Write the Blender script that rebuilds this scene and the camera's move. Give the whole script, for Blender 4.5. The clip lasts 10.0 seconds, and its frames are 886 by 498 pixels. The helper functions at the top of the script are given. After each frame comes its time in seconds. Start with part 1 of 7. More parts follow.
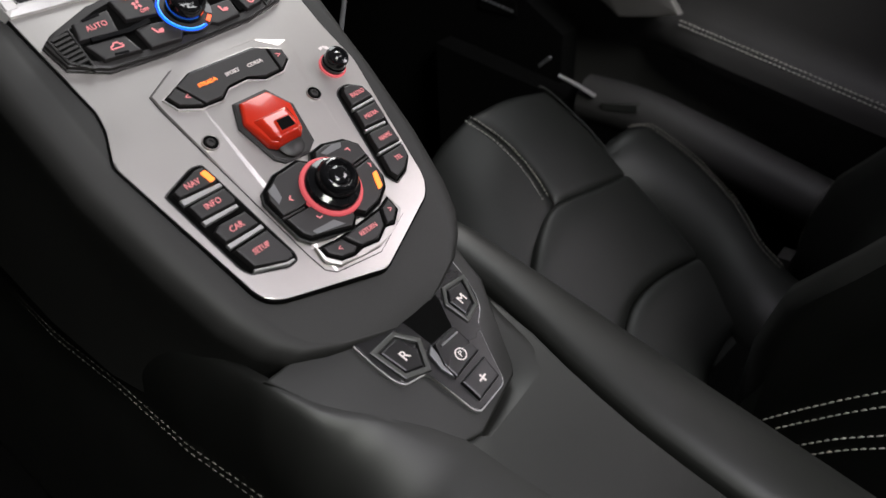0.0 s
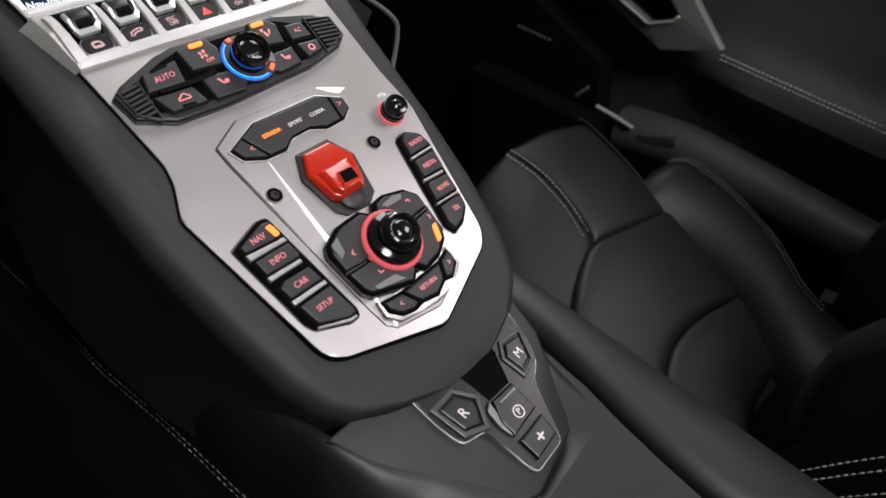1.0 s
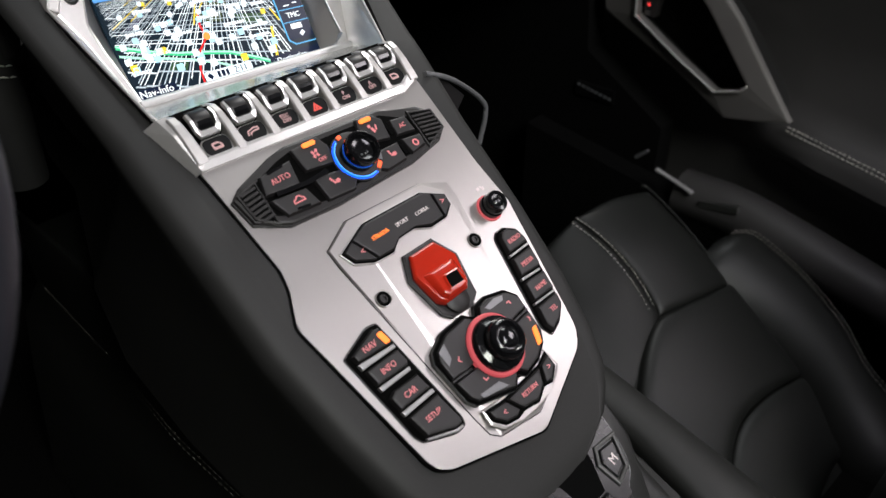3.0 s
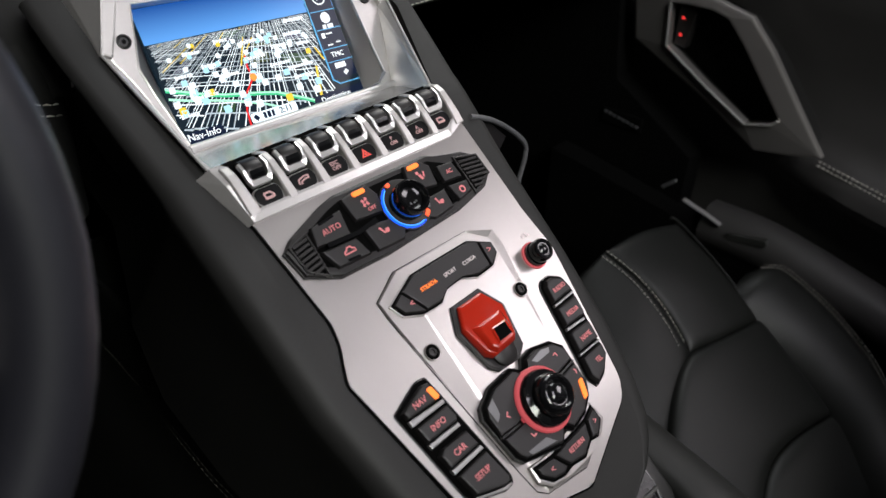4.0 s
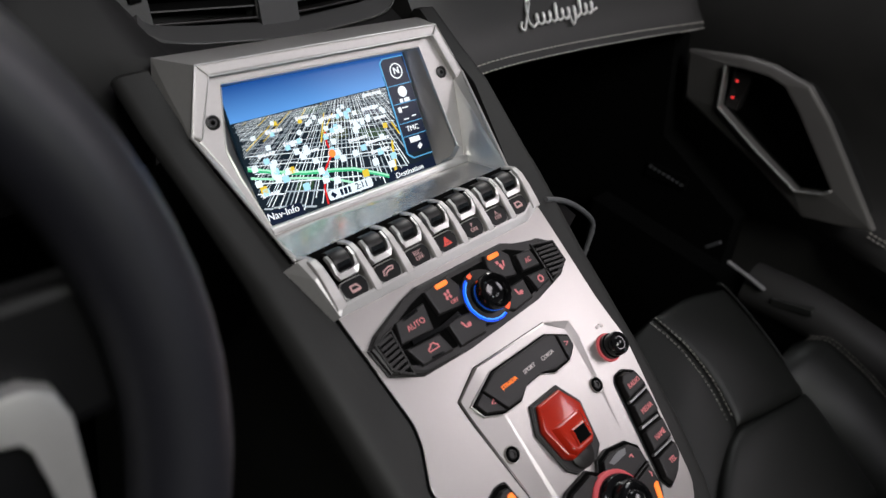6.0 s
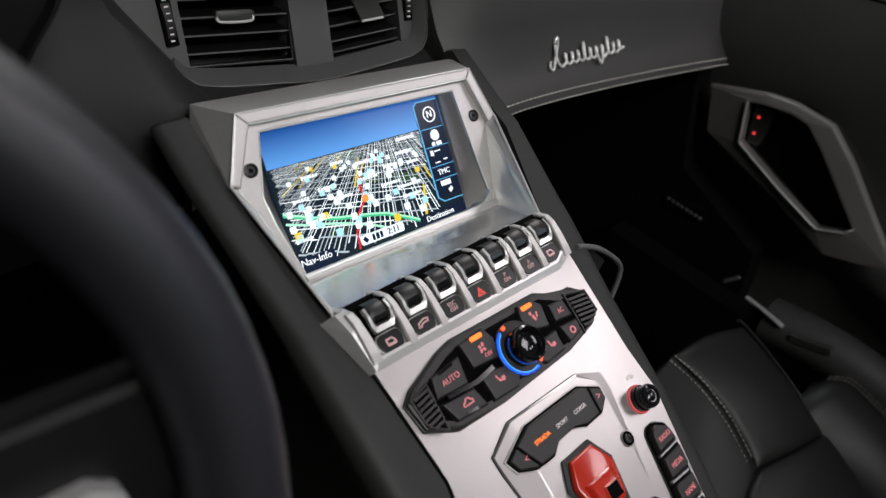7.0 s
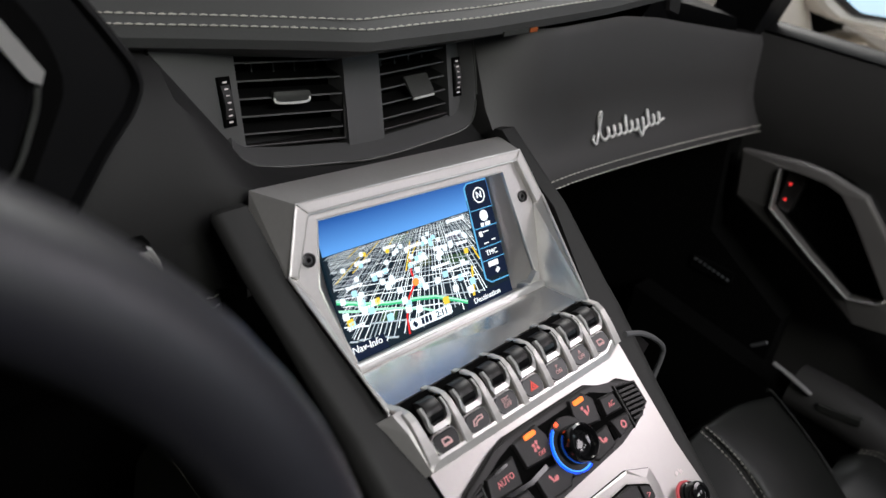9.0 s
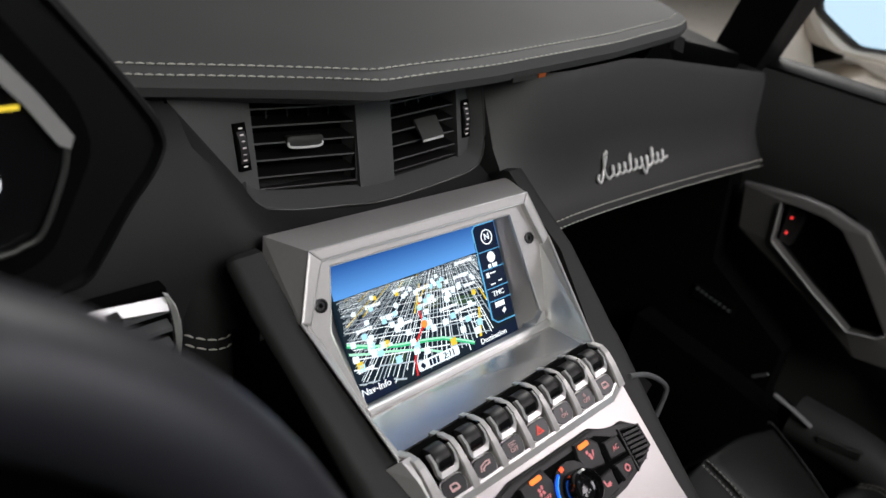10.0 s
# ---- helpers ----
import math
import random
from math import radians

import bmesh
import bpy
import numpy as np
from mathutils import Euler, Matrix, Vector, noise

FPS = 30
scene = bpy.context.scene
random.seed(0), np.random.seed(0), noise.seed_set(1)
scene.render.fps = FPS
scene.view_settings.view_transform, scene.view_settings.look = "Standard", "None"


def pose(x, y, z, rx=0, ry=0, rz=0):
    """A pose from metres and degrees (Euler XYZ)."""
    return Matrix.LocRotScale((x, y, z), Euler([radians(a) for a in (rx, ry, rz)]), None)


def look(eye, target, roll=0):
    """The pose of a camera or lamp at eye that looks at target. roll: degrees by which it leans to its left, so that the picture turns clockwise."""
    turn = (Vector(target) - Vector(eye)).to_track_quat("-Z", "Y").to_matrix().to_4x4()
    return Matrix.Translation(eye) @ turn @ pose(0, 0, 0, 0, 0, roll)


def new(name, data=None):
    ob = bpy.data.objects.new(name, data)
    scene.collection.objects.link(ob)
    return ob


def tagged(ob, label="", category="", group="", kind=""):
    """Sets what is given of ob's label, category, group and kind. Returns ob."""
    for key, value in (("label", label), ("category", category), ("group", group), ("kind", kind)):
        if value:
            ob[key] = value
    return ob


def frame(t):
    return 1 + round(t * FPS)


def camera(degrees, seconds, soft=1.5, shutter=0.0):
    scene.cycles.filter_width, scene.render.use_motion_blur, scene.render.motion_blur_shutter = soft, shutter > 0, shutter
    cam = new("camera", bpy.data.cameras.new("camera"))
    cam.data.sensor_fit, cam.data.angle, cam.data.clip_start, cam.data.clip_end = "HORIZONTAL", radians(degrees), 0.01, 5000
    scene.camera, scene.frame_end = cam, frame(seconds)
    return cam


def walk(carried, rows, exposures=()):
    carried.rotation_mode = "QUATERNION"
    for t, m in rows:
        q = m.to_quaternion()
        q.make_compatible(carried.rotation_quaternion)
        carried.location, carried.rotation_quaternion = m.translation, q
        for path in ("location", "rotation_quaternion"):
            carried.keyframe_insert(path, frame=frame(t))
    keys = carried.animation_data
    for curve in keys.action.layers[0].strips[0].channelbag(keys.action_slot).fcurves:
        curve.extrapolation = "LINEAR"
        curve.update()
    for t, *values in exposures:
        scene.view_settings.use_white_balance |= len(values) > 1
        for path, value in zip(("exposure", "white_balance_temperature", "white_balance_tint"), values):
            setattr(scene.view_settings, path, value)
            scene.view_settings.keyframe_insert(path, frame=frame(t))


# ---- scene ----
cam = camera(63.0, 10.0)
PATH = [
    (0, (-0.259, -0.35, 0.704), (0.965, 0.696, -0.483), -2.6),
    (0.5, (-0.26, -0.33, 0.717), (0.956, 0.729, -0.466), -2.1),
    (1, (-0.263, -0.311, 0.73), (0.95, 0.757, -0.447), -1.8),
    (1.5, (-0.266, -0.293, 0.744), (0.946, 0.785, -0.426), -1.3),
    (2, (-0.269, -0.278, 0.756), (0.941, 0.813, -0.405), -1.0),
    (2.5, (-0.273, -0.261, 0.767), (0.937, 0.838, -0.386), -0.6),
    (4, (-0.281, -0.208, 0.801), (0.926, 0.908, -0.338), 0.8),
    (4.5, (-0.283, -0.19, 0.811), (0.923, 0.931, -0.323), 1.3),
    (5, (-0.287, -0.174, 0.821), (0.921, 0.95, -0.309), 1.9),
    (5.5, (-0.289, -0.16, 0.829), (0.922, 0.969, -0.293), 2.6),
    (7, (-0.295, -0.119, 0.858), (0.922, 1.032, -0.234), 4.3),
    (7.5, (-0.297, -0.107, 0.867), (0.927, 1.05, -0.21), 4.7),
    (8, (-0.299, -0.095, 0.876), (0.931, 1.069, -0.188), 5.1),
    (8.5, (-0.3, -0.082, 0.883), (0.93, 1.089, -0.173), 5.5),
    (9, (-0.303, -0.074, 0.891), (0.931, 1.107, -0.151), 5.9),
    (9.5, (-0.305, -0.069, 0.901), (0.935, 1.12, -0.123), 6.0),
    (10, (-0.307, -0.066, 0.914), (0.937, 1.129, -0.099), 6.5),
]
cam.data.dof.use_dof, cam.data.dof.focus_distance, cam.data.dof.aperture_fstop = True, 0.52, 6.2
walk(cam, [(t, look(eye, target, roll)) for t, eye, target, roll in PATH],
     exposures=[(0.0, 0.53), (2.5, 0.35), (4.0, 0.05), (5.5, -0.26), (7.0, -0.12), (8.5, 0.05), (10.0, -0.10)])

# ---- world and lights ----
world = bpy.data.worlds.new("showroom_air")
scene.world = world
world.use_nodes = True
world.node_tree.nodes["Background"].inputs[0].default_value = (0.9, 0.95, 1.0, 1)
world.node_tree.nodes["Background"].inputs[1].default_value = 0.006


def area_lamp(name, eye, target, w, h, watts, color=(1, 1, 1), spread=180):
    data = bpy.data.lights.new(name, "AREA")
    data.shape, data.size, data.size_y, data.energy, data.color = "RECTANGLE", w, h, watts, color
    data.spread = radians(spread)
    ob = new(name, data)
    ob.matrix_world = look(eye, target)
    return ob


area_lamp("unseen_lamp", (0.10, -1.35, 2.2), (0.05, 0.05, 0.45), 0.6, 0.9, 11, (0.95, 0.91, 1.0))
area_lamp("unseen_lamp", (1.75, -1.28, 1.90), (0.05, 0.05, 0.45), 0.8, 0.6, 10, (1.0, 0.93, 0.98))
# Added, no source seen: lifts the dash top, seat and armrest.
area_lamp("unseen_lamp", (1.25, 0.65, 2.4), (0.25, 0.2, 0.45), 0.9, 0.9, 11, (0.96, 0.99, 1.0))
# Added fill from behind, no source seen: lifts seat, sill and door.
area_lamp("unseen_lamp", (-0.40, -1.75, 2.0), (0.35, -0.15, 0.25), 0.6, 0.6, 16.0, (0.97, 1.0, 0.91))
area_lamp("unseen_lamp", (2.8, 1.6, 2.6), (2.6, 1.6, 0), 1.2, 1.2, 90, (1, 0.97, 0.93), 125)


# ---- materials ----
def mat(name, base, rough=0.5, metal=0.0, grain=0.0, grain_size=0.002, bump=0.0, bump_size=0.001,
        stain=0.0, stretch=(1, 1, 1), spec=0.5, coat=0.0, cells=False):
    m = bpy.data.materials.new(name)
    m.use_nodes = True
    nt = m.node_tree
    b = nt.nodes["Principled BSDF"]
    b.inputs["Base Color"].default_value = (*base, 1)
    b.inputs["Roughness"].default_value = rough
    b.inputs["Metallic"].default_value = metal
    b.inputs["Specular IOR Level"].default_value = spec
    b.inputs["Coat Weight"].default_value = coat
    if not (grain or bump or stain):
        return m
    co = nt.nodes.new("ShaderNodeTexCoord")
    mp = nt.nodes.new("ShaderNodeMapping")
    mp.inputs["Scale"].default_value = stretch
    nt.links.new(co.outputs["Object"], mp.inputs[0])
    fine = nt.nodes.new("ShaderNodeTexNoise")
    fine.inputs["Scale"].default_value = 1 / grain_size
    fine.inputs["Detail"].default_value = 3
    nt.links.new(mp.outputs[0], fine.inputs["Vector"])
    wide = nt.nodes.new("ShaderNodeTexNoise")
    wide.inputs["Scale"].default_value = 14
    wide.inputs["Detail"].default_value = 5
    nt.links.new(co.outputs["Object"], wide.inputs["Vector"])
    if grain or stain:
        add = nt.nodes.new("ShaderNodeMath")
        add.operation = "MULTIPLY_ADD"
        nt.links.new(fine.outputs[0], add.inputs[0])
        add.inputs[1].default_value = 2 * grain
        add.inputs[2].default_value = 1 - grain - stain
        both = nt.nodes.new("ShaderNodeMath")
        both.operation = "MULTIPLY_ADD"
        nt.links.new(wide.outputs[0], both.inputs[0])
        both.inputs[1].default_value = 2 * stain
        nt.links.new(add.outputs[0], both.inputs[2])
        mix = nt.nodes.new("ShaderNodeVectorMath")
        mix.operation = "SCALE"
        mix.inputs[0].default_value = base
        nt.links.new(both.outputs[0], mix.inputs["Scale"])
        nt.links.new(mix.outputs[0], b.inputs["Base Color"])
        rr = nt.nodes.new("ShaderNodeMath")
        rr.operation = "MULTIPLY_ADD"
        nt.links.new(wide.outputs[0], rr.inputs[0])
        rr.inputs[1].default_value = 0.16
        rr.inputs[2].default_value = rough - 0.08
        nt.links.new(rr.outputs[0], b.inputs["Roughness"])
    if bump:
        bp = nt.nodes.new("ShaderNodeBump")
        bp.inputs["Strength"].default_value = bump
        bp.inputs["Distance"].default_value = bump_size * 0.4
        if cells:
            vo = nt.nodes.new("ShaderNodeTexVoronoi")
            vo.inputs["Scale"].default_value = 1 / bump_size
            nt.links.new(co.outputs["Object"], vo.inputs["Vector"])
            nt.links.new(vo.outputs["Distance"], bp.inputs["Height"])
        else:
            nt.links.new(fine.outputs[0], bp.inputs["Height"])
        nt.links.new(bp.outputs[0], b.inputs["Normal"])
    return m


def glow(name, color, strength):
    m = bpy.data.materials.new(name)
    m.use_nodes = True
    b = m.node_tree.nodes["Principled BSDF"]
    b.inputs["Base Color"].default_value = (*[c * 0.5 for c in color], 1)
    b.inputs["Emission Color"].default_value = (*color, 1)
    b.inputs["Emission Strength"].default_value = strength
    b.inputs["Roughness"].default_value = 0.5
    return m


LEATHER = mat("black_leather", (0.0185, 0.0182, 0.0182), 0.42, grain=0.1, grain_size=0.0015, bump=0.12, bump_size=0.0007, stain=0.1, cells=True)
SHELL_LEATHER = mat("console_leather", (0.030, 0.0295, 0.0288), 0.55, spec=0.35, grain=0.1, grain_size=0.0015, bump=0.12, bump_size=0.0007, stain=0.1, cells=True)
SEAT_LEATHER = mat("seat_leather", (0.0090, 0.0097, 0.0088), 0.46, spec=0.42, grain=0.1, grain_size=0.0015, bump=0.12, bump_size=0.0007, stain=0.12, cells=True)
# Lighter copy of black leather: light on pad, door and sill in the colour.
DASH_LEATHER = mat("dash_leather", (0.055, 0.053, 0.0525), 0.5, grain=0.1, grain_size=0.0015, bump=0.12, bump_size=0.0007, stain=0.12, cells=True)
TUNNEL_LEATHER = mat("tunnel_leather", (0.0170, 0.0174, 0.0162), 0.44, grain=0.1, grain_size=0.0015, bump=0.12, bump_size=0.0007, stain=0.12, cells=True)
WHEEL_LEATHER = mat("wheel_leather", (0.020, 0.020, 0.027), 0.46, spec=0.9, grain=0.12, grain_size=0.0015, bump=0.15, bump_size=0.0009, stain=0.12, cells=True)
# Darker copy of the dash leather, the lower part's shade in its colour.
SHADED_DASH_LEATHER = mat("dash_leather_shaded", (0.027, 0.0265, 0.027), 0.6, spec=0.3, grain=0.1, grain_size=0.0015, bump=0.12, bump_size=0.0007, stain=0.12, cells=True)
# Lightest copy: light falling on the dash top is put into the colour.
LIT_TOP_LEATHER = mat("dash_leather_lit_top", (0.084, 0.085, 0.084), 0.62, spec=0.32, grain=0.1, grain_size=0.0015, bump=0.12, bump_size=0.0007, stain=0.12, cells=True)
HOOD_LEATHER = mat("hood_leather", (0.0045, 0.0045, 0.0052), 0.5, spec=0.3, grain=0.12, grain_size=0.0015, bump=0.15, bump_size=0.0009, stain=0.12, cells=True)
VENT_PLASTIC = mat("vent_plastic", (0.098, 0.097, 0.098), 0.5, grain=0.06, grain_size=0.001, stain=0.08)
FRAME_ALU = mat("frame_aluminium", (0.71, 0.685, 0.67), 0.42, 0.55, grain=0.05, grain_size=0.003, stain=0.06)
ALU = mat("satin_aluminium", (0.60, 0.57, 0.555), 0.35, 0.80, grain=0.05, grain_size=0.004, stain=0.05, stretch=(40, 1.5, 1.5))
SHELF_ALU = mat("polished_shelf", (0.62, 0.61, 0.60), 0.24, 0.85, grain=0.05, grain_size=0.004, stain=0.08, stretch=(1.5, 40, 40))
ALU_LIGHT = mat("bright_aluminium", (0.86, 0.845, 0.83), 0.30, 0.6, grain=0.04, grain_size=0.003, stain=0.05)
# near-black blades: shade inside the vents is put into the colour
SLAT = mat("shaded_slat_plastic", (0.006, 0.006, 0.006), 0.45, grain=0.06, grain_size=0.001, stain=0.08)
BLACK = mat("black_plastic", (0.022, 0.020, 0.020), 0.42, grain=0.08, grain_size=0.0008, stain=0.1)
BUTTON = mat("button_plastic", (0.023, 0.021, 0.022), 0.45, grain=0.06, grain_size=0.0008, stain=0.08)
GEAR_BLACK = mat("gear_black", (0.008, 0.0078, 0.0085), 0.28, grain=0.06, grain_size=0.0008, stain=0.08)
BUTTON_EDGE = mat("button_edge", (0.22, 0.22, 0.23), 0.35, 0.3, grain=0.06, grain_size=0.001, stain=0.1)
GLOSS = mat("gloss_black", (0.008, 0.008, 0.009), 0.12, coat=0.4)
# near-black for gaps and hollows: their shade is put into the colour
VOID = mat("recess_shade", (0.002, 0.002, 0.002), 0.95, grain=0.1, grain_size=0.003, spec=0.1)
RED = mat("red_lacquer", (0.62, 0.028, 0.010), 0.22, coat=0.6, grain=0.03, grain_size=0.003, stain=0.04)
RED_RING = glow("red_ring_light", (0.85, 0.12, 0.14), 0.35)
PINK = glow("legend_glow", (1.0, 0.30, 0.32), 0.40)
PALE_PINK = glow("pale_legend_glow", (0.9, 0.55, 0.55), 0.35)
BEVEL = mat("silver_bevel", (0.5, 0.49, 0.50), 0.35, 0.3, grain=0.05, grain_size=0.001, stain=0.08)
WHITE_MARK = glow("white_legend", (0.95, 0.85, 0.85), 0.38)
ORANGE = glow("orange_indicator", (1.0, 0.21, 0.03), 1.6)
BLUE = glow("blue_light", (0.005, 0.10, 1.0), 2.0)
BLUE_EDGE = glow("pale_blue_light", (0.06, 0.32, 1.0), 1.7)
HAZARD_RED = glow("hazard_red", (0.9, 0.10, 0.08), 0.55)
HEAT_RED = glow("red_light", (1.0, 0.10, 0.03), 1.6)
DOOR_RED = glow("door_red_light", (1.0, 0.05, 0.05), 0.9)
TAB_GREY = mat("tab_grey", (0.07, 0.072, 0.068), 0.35, 0.3, grain=0.08, grain_size=0.001, stain=0.08)
THREAD = mat("pale_thread", (0.66, 0.64, 0.58), 0.7, grain=0.15, grain_size=0.001)
# Dimmer copies of the pale thread, with the shade on each seam in colour.
SEAT_THREAD = mat("seat_thread_shaded", (0.42, 0.41, 0.37), 0.7, grain=0.15, grain_size=0.001)
THREAD_DIM = mat("shaded_thread", (0.2, 0.19, 0.17), 0.7, grain=0.15, grain_size=0.001)
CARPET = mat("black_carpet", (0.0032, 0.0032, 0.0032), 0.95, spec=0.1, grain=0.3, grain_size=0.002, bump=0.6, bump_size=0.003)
# near-white, hardly metallic: chrome's bright reflection is put into the colour
SCRIPT = mat("chrome_glare_white", (0.9, 0.89, 0.87), 0.3, 0.25, grain=0.03, grain_size=0.002)
BOLT = mat("dark_steel", (0.07, 0.07, 0.07), 0.4, 0.8)


# ---- building helpers ----
class Thing:
    """A top-level empty at a pose; parts are given in the pose's own frame."""

    def __init__(self, name, m, origin, label, category, group="", kind=""):
        self.o = Vector(origin)
        self.ob = new(name)
        self.ob.empty_display_size = 0.01
        self.ob.matrix_world = m @ Matrix.Translation(self.o)
        tagged(self.ob, label, category, group, kind)


def part(name, bm, material, parent, label="", smooth=False, kind=""):
    """Links a bmesh as one mesh object under a thing or under a part."""
    if isinstance(parent, Thing):
        th, up = parent, parent.ob
    else:
        th, up = parent["_thing"], parent["ob"]
    bmesh.ops.translate(bm, verts=bm.verts, vec=-th.o)
    bmesh.ops.recalc_face_normals(bm, faces=bm.faces)
    me = bpy.data.meshes.new(name)
    bm.to_mesh(me)
    bm.free()
    me.materials.append(material)
    if smooth:
        for p in me.polygons:
            p.use_smooth = True
        me.set_sharp_from_angle(angle=radians(38))
    ob = new(name, me)
    ob.parent = up
    tagged(ob, label, kind=kind)
    return {"_thing": th, "ob": ob}


def single(name, bm, material, label, category="", kind="structure", smooth=False):
    bmesh.ops.recalc_face_normals(bm, faces=bm.faces)
    me = bpy.data.meshes.new(name)
    bm.to_mesh(me)
    bm.free()
    me.materials.append(material)
    if smooth:
        for p in me.polygons:
            p.use_smooth = True
        me.set_sharp_from_angle(angle=radians(38))
    return tagged(new(name, me), label, category, kind=kind)


def mm(pts):
    return [(a / 1000, b / 1000) for a, b in pts]


def prism(outline, w0, w1, bevel=0.0, top=None, segments=2, bm=None):
    """A solid between w0 and w1 over an outline in the pose's plane; top: another outline for the upper face."""
    bm = bm or bmesh.new()
    top = top or outline
    lo = [bm.verts.new((x, y, w0)) for x, y in outline]
    hi = [bm.verts.new((x, y, w1)) for x, y in top]
    n = len(lo)
    up = bm.faces.new(hi)
    bm.faces.new(lo[::-1])
    for i in range(n):
        bm.faces.new((lo[i], lo[(i + 1) % n], hi[(i + 1) % n], hi[i]))
    if bevel:
        edges = list(up.edges)
        bmesh.ops.bevel(bm, geom=edges, offset=bevel, segments=segments, profile=0.6, affect="EDGES", clamp_overlap=True)
    return bm


def ring_prism(outer, inner, w0, w1, bevel=0.0, inner_w1=None):
    """A frame between two outlines with as many corners."""
    bm = bmesh.new()
    n = len(outer)
    iw = w1 if inner_w1 is None else inner_w1
    a = [bm.verts.new((x, y, w0)) for x, y in outer]
    b = [bm.verts.new((x, y, w1)) for x, y in outer]
    c = [bm.verts.new((x, y, iw)) for x, y in inner]
    d = [bm.verts.new((x, y, w0)) for x, y in inner]
    for i in range(n):
        j = (i + 1) % n
        for p, q in ((a, b), (b, c), (c, d), (d, a)):
            bm.faces.new((p[i], p[j], q[j], q[i]))
    if bevel:
        edges = [e for e in bm.edges if all(v in b for v in e.verts) or all(v in c for v in e.verts)]
        bmesh.ops.bevel(bm, geom=edges, offset=bevel, segments=2, profile=0.6, affect="EDGES", clamp_overlap=True)
    return bm


def inset(outline, d):
    """The outline moved inwards by d (outwards: minus)."""
    n = len(outline)
    area = sum(outline[i][0] * outline[(i + 1) % n][1] - outline[(i + 1) % n][0] * outline[i][1] for i in range(n))
    s = 1 if area > 0 else -1
    out = []
    for i in range(n):
        p, q, r = Vector(outline[i - 1]), Vector(outline[i]), Vector(outline[(i + 1) % n])
        e, f = (q - p).normalized(), (r - q).normalized()
        ne, nf = Vector((-e.y, e.x)) * s, Vector((-f.y, f.x)) * s
        k = ne + nf
        k = k / max(0.35, k.dot(ne))
        out.append(tuple(q + k * d))
    return out


def rounded(outline, r, k=4):
    """The outline with its corners rounded."""
    out, n = [], len(outline)
    for i in range(n):
        p, q, s = Vector(outline[i - 1]), Vector(outline[i]), Vector(outline[(i + 1) % n])
        c = min(r, 0.45 * (p - q).length, 0.45 * (s - q).length)
        a, b = q + (p - q).normalized() * c, q + (s - q).normalized() * c
        for j in range(k + 1):
            t = j / k
            out.append(tuple((1 - t) ** 2 * a + 2 * t * (1 - t) * q + t * t * b))
    return out


def disc(cx, cy, r, n=32, a0=0.0, a1=2 * math.pi):
    full = abs(a1 - a0 - 2 * math.pi) < 1e-6
    m = n if full else n + 1
    return [(cx + r * math.cos(a0 + (a1 - a0) * i / n), cy + r * math.sin(a0 + (a1 - a0) * i / n)) for i in range(m)]


def lathe(cx, cy, profile, n=40, bm=None):
    """A turned solid about the pose's normal: profile of (radius, height)."""
    bm = bm or bmesh.new()
    rings = [[bm.verts.new((x, y, h)) for x, y in disc(cx, cy, max(r, 1e-5), n)] for r, h in profile]
    for p, q in zip(rings, rings[1:]):
        for i in range(n):
            bm.faces.new((p[i], p[(i + 1) % n], q[(i + 1) % n], q[i]))
    bm.faces.new(rings[0][::-1])
    bm.faces.new(rings[-1])
    return bm


def loft(rings, closed=True, caps=True, bm=None):
    """Skin over rings of 3D points."""
    bm = bm or bmesh.new()
    vs = [[bm.verts.new(p) for p in r] for r in rings]
    n = len(vs[0])
    for p, q in zip(vs, vs[1:]):
        for i in range(n if closed else n - 1):
            bm.faces.new((p[i], p[(i + 1) % n], q[(i + 1) % n], q[i]))
    if caps and closed:
        bm.faces.new(vs[0][::-1])
        bm.faces.new(vs[-1])
    return bm


def smooth_line(pts, k=6):
    """A soft curve through the points."""
    pts = [Vector(p) for p in pts]
    out = []
    for i in range(len(pts) - 1):
        p0, p1, p2, p3 = pts[max(i - 1, 0)], pts[i], pts[i + 1], pts[min(i + 2, len(pts) - 1)]
        for j in range(k):
            t = j / k
            out.append(0.5 * (2 * p1 + (p2 - p0) * t + (2 * p0 - 5 * p1 + 4 * p2 - p3) * t * t + (3 * p1 - p0 - 3 * p2 + p3) * t ** 3))
    return out + [pts[-1]]


def tube(path, r, n=10, flat=1.0, bm=None, closed=False):
    """A round bar along a path."""
    path = [Vector(p) for p in path]
    rings = []
    m = len(path)
    for i, p in enumerate(path):
        d = (path[(i + 1) % m] - path[i - 1]) if closed else (path[min(i + 1, m - 1)] - path[max(i - 1, 0)])
        d.normalize()
        side = d.cross(Vector((0.123, 0.21, 0.97))).normalized()
        up = side.cross(d)
        rr = r(i / (m - 1)) if callable(r) else r
        rings.append([p + rr * (math.cos(2 * math.pi * j / n) * side + flat * math.sin(2 * math.pi * j / n) * up) for j in range(n)])
    if closed:
        rings.append(rings[0])
        return loft(rings, caps=False, bm=bm)
    return loft(rings, bm=bm)


